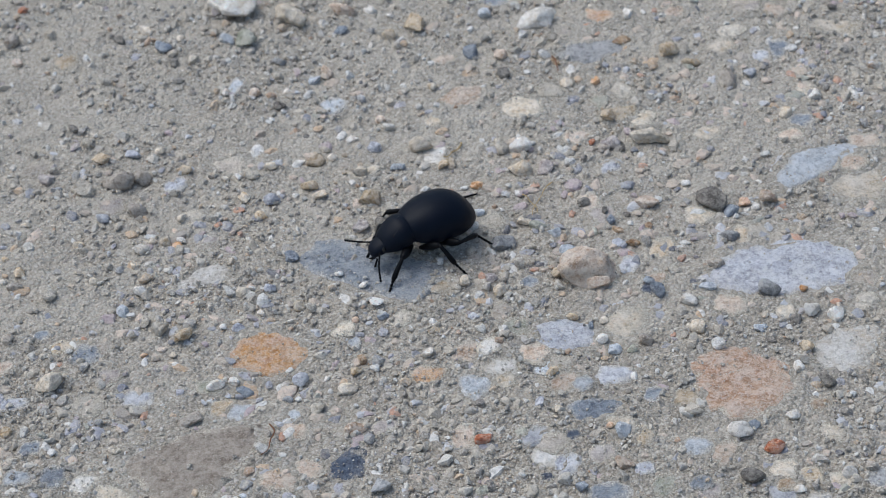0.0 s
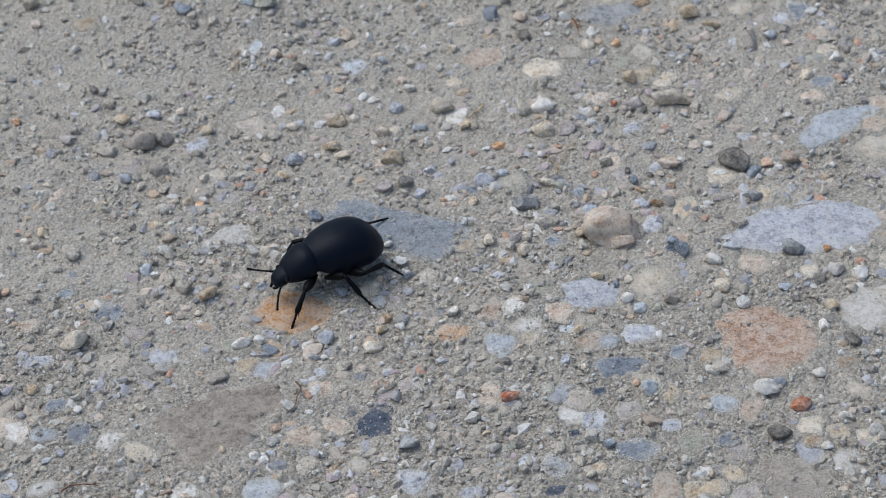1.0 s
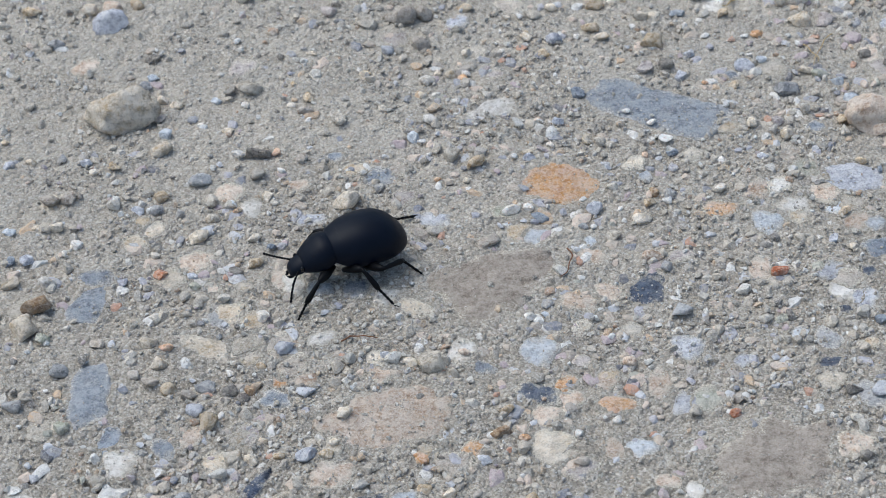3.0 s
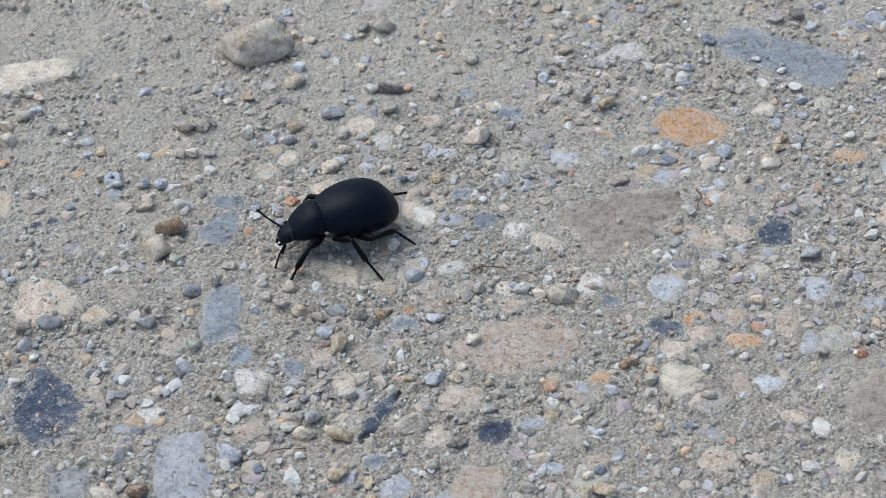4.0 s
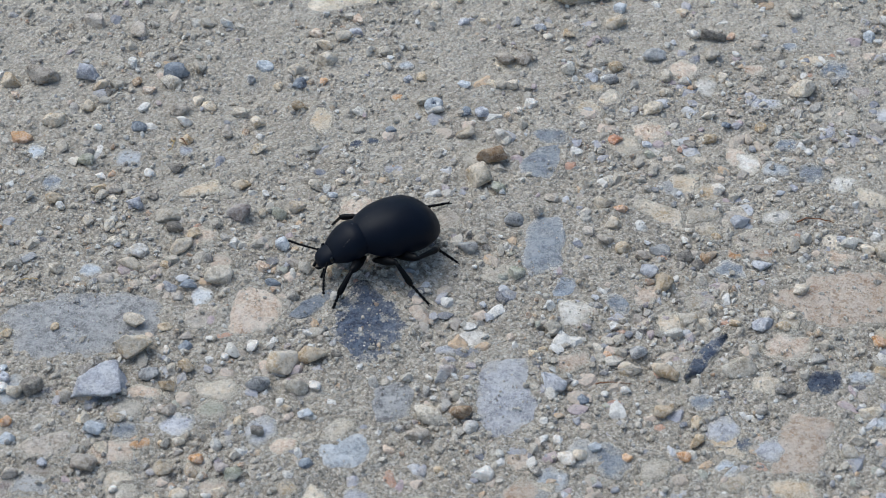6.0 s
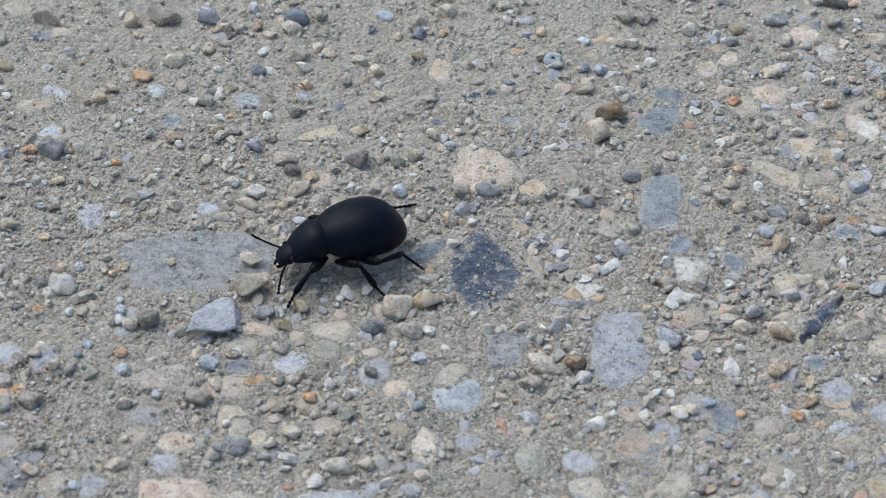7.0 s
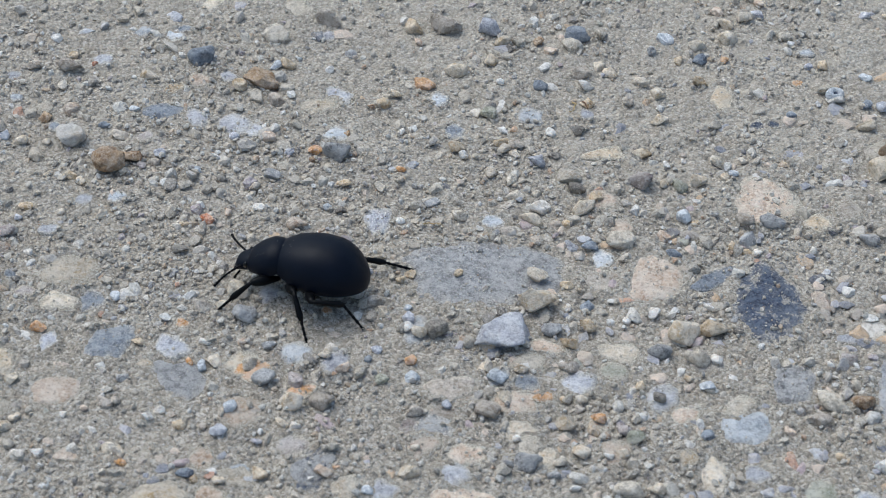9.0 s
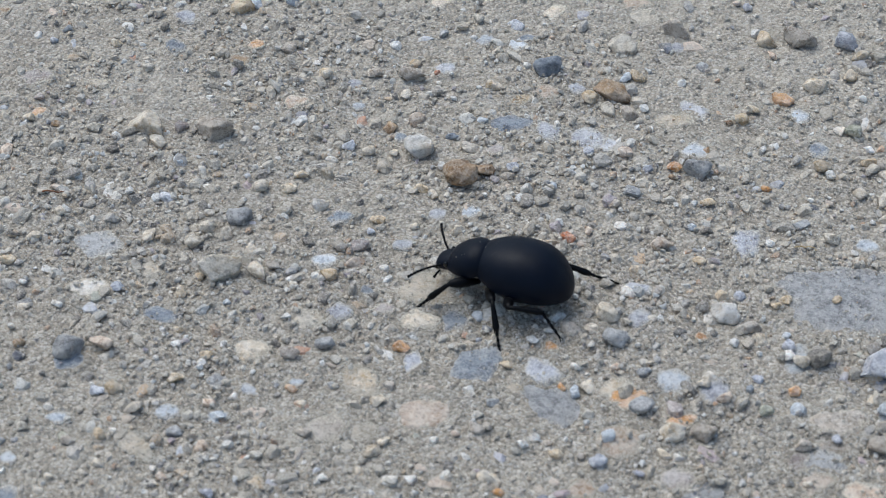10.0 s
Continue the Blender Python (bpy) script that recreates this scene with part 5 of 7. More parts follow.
stone(25.1, 83.8, 1.9, 1.4, 5, "sky", tall=0.8, lift=0.45)
stone(-148.9, 18.8, 1.8, 1.4, 0, "grey", tall=0.8, lift=0.45)
stone(-141.3, -25.8, 1.8, 1.4, 8, "tan", tall=0.8, lift=0.45)
stone(-67.1, -17.2, 1.8, 1.5, 11, "orange", tall=0.8, lift=0.45)
stone(-46.0, -33.9, 1.8, 1.4, -13, "blue", tall=0.8, lift=0.45)
stone(-62.8, 53.2, 1.8, 1.4, 4, "dark", tall=0.8, lift=0.45)
stone(-70.1, -21.5, 1.8, 1.3, -4, "green", tall=0.8, lift=0.45)
stone(-134.7, 15.3, 1.8, 1.3, -2, "white", tall=0.8, lift=0.45)
stone(22.0, -21.4, 1.8, 1.4, -6, "orange", tall=0.8, lift=0.45)
stone(-165.0, 10.2, 1.8, 1.3, 8, "dark", tall=0.8, lift=0.45)
stone(-69.8, -0.1, 1.7, 1.4, 177, "tan", tall=0.8, lift=0.45)
stone(-137.6, -41.4, 1.6, 1.5, 178, "pink", tall=0.8, lift=0.45)
stone(-25.6, 32.7, 1.8, 1.4, 2, "pale", tall=0.8, lift=0.45)
stone(66.8, -13.2, 1.8, 1.3, 4, "orange", tall=0.8, lift=0.45)
stone(-86.0, -17.4, 1.8, 1.3, 4, "blue", tall=0.8, lift=0.45)
stone(-103.4, -19.6, 1.7, 1.3, 6, "tan", tall=0.8, lift=0.45)
stone(-98.9, -32.8, 1.7, 1.3, -9, "white", tall=0.8, lift=0.45)
stone(124.4, 53.0, 1.8, 1.3, 11, "tan", tall=0.8, lift=0.45)
stone(-170.0, -9.0, 1.8, 1.3, 13, "pale", tall=0.8, lift=0.45)
stone(34.0, 68.7, 1.7, 1.3, 6, "orange", tall=0.8, lift=0.45)
stone(-89.7, 1.9, 1.7, 1.3, 0, "tan", tall=0.8, lift=0.45)
stone(-36.2, -16.3, 1.5, 1.5, 77, "tan", tall=0.8, lift=0.45)
stone(-79.9, -30.8, 1.7, 1.3, 10, "white", tall=0.8, lift=0.45)
stone(94.1, 3.2, 1.8, 1.3, 9, "red", tall=0.8, lift=0.45)
stone(-151.3, 24.9, 1.8, 1.3, -7, "pale", tall=0.8, lift=0.45)
stone(46.7, 21.2, 1.5, 1.4, 101, "lilac", tall=0.8, lift=0.45)
stone(-111.1, -41.4, 1.7, 1.3, -8, "white", tall=0.8, lift=0.45)
stone(-104.0, -26.3, 1.7, 1.2, 8, "ash", tall=0.8, lift=0.45)
stone(-81.6, 11.3, 1.7, 1.3, -1, "dark", tall=0.8, lift=0.45)
stone(5.2, 68.4, 1.7, 1.3, -6, "pale", tall=0.8, lift=0.45)
stone(-117.7, -41.0, 1.6, 1.2, -14, "pale", tall=0.8, lift=0.45)
stone(-70.6, -1.5, 1.6, 1.2, 12, "tan", tall=0.8, lift=0.45)
stone(-157.3, 2.5, 1.7, 1.2, 10, "dark", tall=0.8, lift=0.45)
stone(-138.5, -34.1, 1.7, 1.2, -3, "pink", tall=0.8, lift=0.45)
stone(30.3, 3.5, 1.6, 1.2, -1, "tan", tall=0.8, lift=0.45)
stone(-108.8, -11.1, 1.6, 1.3, -14, "sky", tall=0.8, lift=0.45)
stone(79.2, 48.2, 1.6, 1.2, 2, "white", tall=0.8, lift=0.45)
stone(-97.9, -31.0, 1.7, 1.2, 10, "white", tall=0.8, lift=0.45)
stone(93.7, 66.7, 1.6, 1.2, 7, "white", tall=0.8, lift=0.45)
stone(-165.2, -28.9, 1.5, 1.2, -6, "brown", tall=0.8, lift=0.45)
stone(-62.9, 1.1, 1.5, 1.2, 7, "tan", tall=0.8, lift=0.45)
stone(-149.1, -46.3, 1.6, 1.2, -8, "pale", tall=0.8, lift=0.45)
stone(-133.3, -21.8, 1.5, 1.1, -3, "dark", tall=0.8, lift=0.45)
stone(-129.1, -29.3, 1.6, 1.2, -2, "orange", tall=0.8, lift=0.45)
stone(55.6, -8.5, 1.5, 1.1, 11, "sky", tall=0.8, lift=0.45)
stone(-94.6, -18.4, 1.5, 1.1, 1, "white", tall=0.8, lift=0.45)
stone(-121.5, -43.4, 1.5, 1.1, 5, "white", tall=0.8, lift=0.45)
stone(77.2, 64.7, 1.5, 1.1, 94, "white", tall=0.8, lift=0.45)
stone(-174.6, 14.3, 1.5, 1.2, -12, "brown", tall=0.8, lift=0.45)
stone(-62.7, 43.9, 1.3, 1.2, 171, "white", tall=0.8, lift=0.45)
stone(-146.0, -11.9, 1.4, 1.2, 176, "tan", tall=0.8, lift=0.45)
stone(-103.1, 4.4, 1.4, 1.1, 13, "tan", tall=0.8, lift=0.45)
stone(-170.3, 1.2, 1.4, 1.1, -8, "pink", tall=0.8, lift=0.45)
stone(-140.8, -47.1, 1.4, 1.1, -8, "pink", tall=0.8, lift=0.45)
stone(-131.0, -8.8, 1.2, 1.2, 167, "white", tall=0.8, lift=0.45)
stone(-126.3, 18.3, 1.4, 1.0, -2, "pale", tall=0.8, lift=0.45)
stone(-139.0, -40.1, 1.3, 1.1, -14, "dark", tall=0.8, lift=0.45)
stone(-103.8, -30.7, 1.2, 1.1, 8, "taupe", tall=0.8, lift=0.45)
stone(-39.3, -29.5, 1.3, 1.0, 13, "white", tall=0.8, lift=0.45)
stone(-168.8, -17.3, 1.2, 0.9, -14, "white", tall=0.8, lift=0.45)
stone(-140.5, -27.7, 1.1, 1.0, 166, "dark", tall=0.8, lift=0.45)
stone(-135.9, -31.8, 1.2, 0.9, 10, "white", tall=0.8, lift=0.45)
stone(52.5, 0.4, 1.1, 0.8, -2, "dark", tall=0.8, lift=0.45)
stone(104.1, 75.7, 1.0, 0.8, -3, "orange", tall=0.8, lift=0.45)
stone(129.3, 62.4, 9.6, 6.9, 12, "pink")
stone(80.2, 145.3, 8.2, 5.3, -11, "white", tall=0.78, lift=0.55)
stone(133.3, 129.2, 6.9, 4.6, 7, "white")
stone(90.6, 141.3, 6.4, 4.8, -78, "pale", tall=0.78, lift=0.55)
stone(145.6, 93.3, 6.3, 4.2, -25, "pale")
stone(-48.6, -43.1, 5.6, 4.2, 68, "grey", tall=0.78, lift=0.55)
stone(112.2, 134.4, 5.2, 3.6, 86, "tan", tall=0.78, lift=0.55)
stone(151.7, 75.0, 4.8, 3.9, -62, "dark")
stone(99.7, 140.7, 4.8, 3.2, -26, "pink")
stone(-158.9, -28.7, 4.0, 3.5, 25, "blue")
stone(162.3, 106.2, 4.3, 3.2, -64, "taupe")
stone(81.8, 135.7, 4.2, 3.1, -49, "green")
stone(107.9, 99.2, 3.6, 3.6, 17, "pale")
stone(154.9, 52.8, 4.0, 3.0, -25, "blue")
stone(-47.4, 18.1, 4.1, 2.7, 76, "pale", tall=0.78, lift=0.55)
stone(-11.5, -14.5, 4.3, 2.6, -32, "grey", tall=0.78, lift=0.55)
stone(124.0, 95.8, 3.8, 2.8, -9, "white")
stone(5.2, -8.2, 3.8, 2.8, -43, "lilac")
stone(51.2, 100.5, 3.4, 3.0, -36, "grey")
stone(160.3, 73.6, 3.6, 2.8, -25, "pink", tall=0.78, lift=0.55)
stone(-66.6, 70.9, 3.5, 2.9, -58, "taupe")
stone(143.1, 24.0, 3.6, 2.7, -17, "white")
stone(129.8, 59.9, 3.6, 2.7, -7, "pink")
stone(154.2, 115.6, 3.3, 2.9, -10, "tan")
stone(-41.5, 11.5, 3.6, 2.7, -2, "grey")
stone(141.4, 77.2, 3.6, 2.7, -5, "pink")
stone(142.7, 15.0, 3.7, 2.6, 18, "dark", tall=0.78, lift=0.55)
stone(-59.5, 69.1, 3.8, 2.5, -82, "taupe", tall=0.78, lift=0.55)
stone(-50.3, 23.8, 3.7, 2.5, -7, "grey", tall=0.78, lift=0.55)
stone(115.0, 3.9, 3.5, 2.6, 8, "lilac")
stone(89.8, 100.1, 3.3, 2.8, -13, "tan")
stone(59.5, 93.0, 3.5, 2.6, -11, "taupe")
stone(139.1, 93.5, 3.4, 2.7, -12, "mauve")
stone(120.6, 123.7, 3.2, 2.8, -63, "slate", tall=0.78, lift=0.55)
stone(-20.5, 20.0, 3.5, 2.6, -3, "blue")
stone(120.8, 96.3, 3.4, 2.7, -86, "grey")
stone(-127.6, 36.2, 3.5, 2.6, 12, "taupe")
stone(8.9, 111.1, 3.5, 2.6, -15, "pink")
stone(-37.5, 79.1, 3.6, 2.5, 52, "brown")
stone(-12.9, 4.9, 3.6, 2.4, -44, "pink", tall=0.78, lift=0.55)
stone(-39.8, 25.0, 3.1, 2.7, -17, "mauve", tall=0.78, lift=0.55)
stone(40.3, 145.6, 3.0, 2.8, 35, "taupe")
stone(-155.9, 46.2, 3.1, 2.7, 1, "tan")
stone(-113.5, 17.2, 3.3, 2.5, -22, "brown")
stone(54.2, 107.6, 3.3, 2.4, -14, "tan")
stone(31.4, 111.0, 3.2, 2.4, -13, "grey")
stone(-12.7, -18.2, 3.3, 2.4, -1, "taupe")
stone(147.1, 20.2, 3.2, 2.4, 8, "red")
stone(-7.2, -14.0, 3.1, 2.5, -2, "brown", tall=0.78, lift=0.55)
stone(-54.5, 14.2, 3.8, 2.0, -20, "pale", tall=0.78, lift=0.55)
stone(125.4, 21.1, 3.2, 2.4, -67, "pink")
stone(134.2, 45.5, 3.0, 2.5, -44, "taupe")
stone(67.2, 136.8, 3.2, 2.4, -45, "slate")
stone(-51.3, 49.2, 3.2, 2.4, -5, "taupe")
stone(45.3, 104.5, 3.2, 2.4, -66, "mauve")
stone(154.3, 72.4, 2.8, 2.7, 36, "slate")
stone(-53.2, 16.9, 3.1, 2.3, 17, "white")
stone(88.5, 36.5, 3.1, 2.3, -9, "pink")
stone(78.3, 136.9, 3.2, 2.3, -63, "sky")
stone(152.3, 66.5, 3.1, 2.3, -10, "blue")
stone(157.4, 112.4, 3.0, 2.3, 11, "tan")
stone(163.9, 45.3, 2.9, 2.4, 50, "white", tall=0.78, lift=0.55)
stone(-138.7, -10.1, 3.0, 2.2, -29, "pale")
stone(142.6, 46.9, 2.8, 2.5, -45, "pale", tall=0.78, lift=0.55)
stone(-95.7, 33.8, 3.0, 2.2, -34, "taupe")
stone(64.5, 142.8, 3.0, 2.2, -22, "pale")
stone(125.0, 134.5, 3.0, 2.2, -41, "sky")
stone(-55.2, 27.3, 2.6, 2.6, 85, "lilac")
stone(44.5, 75.8, 2.8, 2.4, -32, "grey")
stone(135.2, 111.6, 2.9, 2.3, 80, "pale")
stone(-52.3, 2.2, 3.0, 2.2, -7, "grey")
stone(-34.3, 25.3, 2.9, 2.2, -52, "green")
stone(-98.4, 34.1, 3.0, 2.2, -33, "grey")
stone(158.5, 31.6, 3.0, 2.2, -37, "dark")
stone(83.1, 75.7, 2.6, 2.5, -54, "slate")
stone(81.8, 90.9, 2.6, 2.4, -22, "lilac")
stone(125.2, 121.4, 2.6, 2.4, -26, "pink")
stone(140.1, 99.9, 2.5, 2.5, 74, "tan")
stone(148.8, 60.3, 2.9, 2.1, -11, "taupe")
stone(142.4, 52.9, 2.9, 2.2, -34, "white")
stone(-23.7, 15.3, 2.9, 2.1, 61, "blue")
stone(175.7, 98.7, 2.7, 2.3, -3, "white")
stone(114.6, 61.6, 2.8, 2.1, -89, "pale")
stone(-81.4, -23.5, 2.8, 2.1, -37, "mauve")
stone(107.2, 132.0, 2.5, 2.3, -59, "tan")
stone(125.6, 73.6, 2.9, 2.1, -24, "sky")
stone(-4.1, -24.7, 2.8, 2.1, -1, "white")
stone(98.6, 135.8, 2.8, 2.1, 1, "slate")
stone(-48.7, 21.8, 2.8, 2.1, -48, "dark")
stone(59.5, 83.5, 2.8, 2.1, -15, "white")
stone(-147.0, 39.0, 2.7, 2.2, -71, "taupe")
stone(-48.8, 59.8, 2.7, 2.0, -84, "grey")
stone(169.2, 95.0, 2.5, 2.3, 61, "pale")
stone(124.6, 115.9, 2.7, 2.1, -52, "dark", tall=0.78, lift=0.55)
stone(166.6, 107.1, 2.7, 2.0, 23, "lilac")
stone(-6.0, -16.8, 2.7, 2.1, 25, "white")
stone(73.0, 48.0, 2.7, 2.1, -12, "slate")
stone(160.4, 46.7, 2.4, 2.3, -64, "white", tall=0.78, lift=0.55)
stone(39.5, 78.6, 2.7, 2.0, -17, "taupe")
stone(146.9, 121.1, 3.0, 1.9, -13, "brown")
stone(-115.5, 36.3, 2.7, 2.0, -34, "pale")
stone(81.9, 120.4, 2.5, 2.2, -52, "pink")
stone(-45.9, -14.4, 2.7, 2.0, -2, "taupe")
stone(6.8, -21.9, 2.7, 2.0, -67, "white")
stone(-63.3, 36.5, 2.7, 2.0, -6, "green")
stone(12.9, 28.6, 2.5, 2.1, -33, "pale")
stone(96.7, 94.5, 2.6, 2.0, 0, "pale")
stone(-24.5, 19.1, 2.7, 2.0, -3, "taupe")
stone(126.6, 27.3, 2.6, 2.1, 64, "sky")
stone(112.1, 93.9, 2.4, 2.2, 4, "pale")
stone(-127.2, 15.5, 2.5, 2.1, -77, "pale")
stone(-61.4, 55.1, 2.6, 2.0, -11, "grey")
stone(60.0, 108.0, 2.7, 2.0, -13, "lilac")
stone(-115.2, 51.7, 2.7, 2.0, -37, "lilac")
stone(138.2, 55.8, 2.6, 2.0, -61, "slate")
stone(-126.8, -1.8, 2.6, 2.0, 11, "mauve")
stone(156.3, 13.1, 2.4, 2.1, 6, "white")
stone(47.4, 146.0, 2.6, 1.9, -17, "grey")
stone(100.7, 78.3, 2.3, 2.2, 76, "lilac")
stone(52.5, 112.8, 2.6, 1.9, -88, "grey")
stone(95.0, 124.2, 2.6, 1.9, -54, "pink")
stone(68.0, 101.7, 2.7, 2.0, -12, "tan")
stone(151.5, 45.1, 2.6, 1.9, -11, "sky")
stone(-125.1, 26.2, 2.6, 1.9, 61, "pink")
stone(5.4, 2.6, 2.3, 2.1, 2, "grey")
stone(-31.4, 26.5, 2.6, 1.9, -23, "pale")
stone(19.1, 14.5, 2.4, 2.0, -29, "lilac")
stone(83.5, 64.7, 2.2, 2.2, -49, "pale")
stone(-126.7, -4.6, 2.6, 1.9, 23, "pink")
stone(-73.0, 23.5, 2.5, 1.9, -59, "lilac")
stone(42.5, 155.1, 2.6, 1.9, -80, "red")
stone(12.7, 111.4, 2.6, 1.9, -17, "tan")
stone(27.4, 85.5, 2.4, 2.0, 54, "grey")
stone(-136.9, -8.0, 2.4, 2.0, -32, "taupe")
stone(15.2, 96.1, 2.5, 1.9, -15, "dark")
stone(-39.0, 46.0, 2.2, 2.2, 9, "pale")
stone(157.4, 39.4, 2.5, 1.9, -71, "tan")
stone(59.4, 141.1, 2.5, 1.9, -55, "dark")
stone(-56.5, 44.6, 2.5, 1.8, -15, "slate")
stone(92.3, 122.3, 2.5, 1.9, 9, "sky")
stone(-33.3, 18.7, 2.3, 2.1, -64, "sky", tall=0.78, lift=0.55)
stone(-43.1, 43.5, 2.5, 1.9, -56, "taupe")
stone(29.4, 43.7, 2.5, 1.8, 25, "tan")
stone(149.6, 128.4, 2.5, 1.9, -70, "white")
stone(157.4, 45.7, 2.3, 2.0, 58, "dark")
stone(-116.6, -38.0, 2.5, 1.9, 24, "grey")
stone(-9.2, -5.9, 2.4, 1.9, -3, "mauve")
stone(-64.9, 51.7, 2.4, 1.8, -7, "grey")
stone(-48.5, 10.2, 2.3, 2.0, -59, "lilac")
stone(-56.1, 53.6, 2.3, 1.9, -20, "pink")
stone(89.7, 90.6, 2.4, 1.8, -11, "pale")
stone(53.8, 92.5, 2.4, 1.8, -13, "lilac")
stone(8.7, -21.1, 2.4, 1.8, 43, "pale")
stone(104.8, 140.5, 2.3, 1.9, -27, "white")
stone(146.2, 55.5, 2.5, 1.8, -11, "sky")
stone(-157.2, 17.3, 2.4, 1.8, 70, "mauve")
stone(153.2, 16.6, 2.4, 1.8, -6, "white")
stone(23.1, 58.3, 2.2, 2.0, -52, "grey")
stone(63.8, 84.7, 2.3, 1.9, -17, "pale")
stone(140.2, 92.6, 2.4, 1.8, 81, "dark")
stone(-61.6, 23.3, 2.4, 1.8, -53, "pale")
stone(85.5, 115.9, 2.4, 1.8, -21, "dark")
stone(-33.3, 55.9, 2.1, 2.0, -30, "slate")
stone(71.9, 132.3, 2.2, 1.9, 29, "grey")
stone(137.8, 92.7, 2.1, 2.0, 26, "taupe")
stone(115.2, 88.0, 2.3, 1.7, -8, "orange")
stone(87.1, 128.9, 2.2, 1.9, -27, "blue")
stone(-129.4, -2.3, 2.3, 1.7, -20, "taupe")
stone(103.3, 95.2, 2.4, 1.8, -9, "sky")
stone(77.3, 92.6, 2.2, 1.9, 88, "pale")
stone(100.1, 101.1, 2.1, 1.9, -34, "lilac")
stone(-180.0, 7.9, 2.4, 1.8, -81, "pink")
stone(5.6, 29.6, 2.3, 1.7, -17, "taupe")
stone(-50.7, 79.6, 2.2, 1.8, -73, "tan")
stone(-31.4, 68.6, 2.2, 1.9, -12, "pink")
stone(-154.9, -5.5, 2.3, 1.7, -82, "pale")
stone(-57.3, 11.1, 2.3, 1.7, -4, "taupe")
stone(-140.1, 33.6, 2.3, 1.7, 11, "pale")
stone(-25.3, -35.5, 2.3, 1.7, 9, "pale")
stone(-89.5, -33.8, 2.3, 1.7, 4, "lilac")
stone(-48.5, 51.6, 2.3, 1.7, -9, "pale")
stone(59.1, 66.2, 2.2, 1.8, -89, "grey")
stone(65.5, 83.4, 2.1, 1.8, -87, "orange")
stone(-80.3, -45.4, 2.2, 1.8, -20, "pink", tall=0.78, lift=0.55)
stone(26.2, 42.5, 2.2, 1.7, -21, "dark")
stone(41.1, 139.1, 2.2, 1.8, -43, "pink")
stone(135.8, 71.7, 2.5, 1.5, -56, "brown")
stone(-25.1, 68.5, 2.2, 1.7, -4, "lilac")
stone(68.6, 132.4, 2.2, 1.7, -56, "dark")
stone(121.3, 77.1, 2.3, 1.7, -7, "pale")
stone(156.7, 74.3, 2.3, 1.7, -26, "orange")
stone(127.4, 47.2, 2.2, 1.7, -4, "white")
stone(29.7, 31.7, 2.1, 1.8, -75, "white")
stone(40.1, 81.9, 2.3, 1.7, 73, "tan")
stone(151.7, 25.8, 2.0, 1.8, 15, "white")
stone(-130.2, 18.1, 2.1, 1.8, 10, "pale")
stone(-5.0, 49.1, 2.0, 1.9, -77, "lilac")
stone(49.7, 0.3, 2.2, 1.7, -24, "orange")
stone(129.0, 44.8, 2.2, 1.6, -12, "sky")
stone(66.9, 89.5, 2.2, 1.6, 81, "pale")
stone(-89.0, -29.7, 2.1, 1.7, 31, "sky")
stone(55.9, 69.5, 2.0, 1.8, -81, "sky")
stone(-33.9, 10.7, 2.2, 1.6, -14, "slate")
stone(-53.9, 34.0, 2.1, 1.6, -65, "white")
stone(-128.3, 24.2, 2.0, 1.8, -24, "brown")
stone(-154.2, 47.8, 2.1, 1.7, -63, "sky")
stone(43.6, -20.1, 2.2, 1.6, -21, "grey")
stone(-53.6, -21.3, 2.2, 1.6, -27, "pale")
stone(-45.7, 10.2, 2.2, 1.6, -4, "slate")
stone(-24.9, 72.2, 2.1, 1.6, -83, "pink")
stone(135.1, 68.9, 2.2, 1.6, -38, "lilac")
stone(137.3, 68.5, 2.2, 1.6, -4, "brown")
stone(-144.0, -30.4, 2.2, 1.6, 7, "pale")
stone(73.5, 62.0, 2.1, 1.6, -10, "lilac")
stone(-127.5, 31.7, 2.1, 1.6, -78, "grey")
stone(79.7, 87.6, 2.0, 1.7, -14, "tan")
stone(-133.1, 18.3, 1.9, 1.8, 5, "lilac")
stone(118.6, 17.6, 1.9, 1.8, -9, "slate")
stone(-8.2, 71.8, 2.1, 1.6, 87, "lilac")
stone(-169.3, 14.7, 2.1, 1.6, 9, "grey")
stone(-155.5, 10.1, 2.0, 1.7, -61, "sky")
stone(23.9, -18.5, 1.9, 1.8, 15, "tan")
stone(-145.1, -3.0, 1.9, 1.8, -33, "grey")
stone(-92.0, -41.5, 2.1, 1.5, 1, "slate")
stone(32.2, 58.5, 2.0, 1.7, -69, "pale")
stone(-140.9, -5.0, 2.1, 1.5, -3, "pale")
stone(155.3, 35.4, 2.0, 1.7, 64, "white")
stone(-154.8, 2.3, 2.1, 1.6, 8, "lilac")
stone(-26.7, -23.5, 1.9, 1.7, -17, "slate")
stone(-35.5, 14.1, 2.0, 1.7, -59, "pink")
stone(96.7, 104.5, 2.1, 1.6, -11, "white")
stone(11.9, 58.4, 2.0, 1.6, -63, "lilac")
stone(73.5, 63.5, 2.1, 1.5, -12, "pale")
stone(62.6, 8.1, 1.9, 1.7, -19, "tan")
stone(112.1, 115.3, 1.8, 1.7, -70, "pale")
stone(109.5, 64.3, 2.0, 1.6, 75, "pale")
stone(-76.7, -43.8, 2.1, 1.5, 3, "taupe")
stone(23.4, 54.9, 2.1, 1.6, -28, "grey")
stone(-132.9, 35.3, 2.1, 1.6, 12, "taupe")
stone(113.5, 64.3, 1.8, 1.7, 42, "mauve")
stone(-27.6, -14.7, 2.0, 1.6, -10, "sky")
stone(109.6, 56.3, 2.1, 1.5, -9, "lilac")
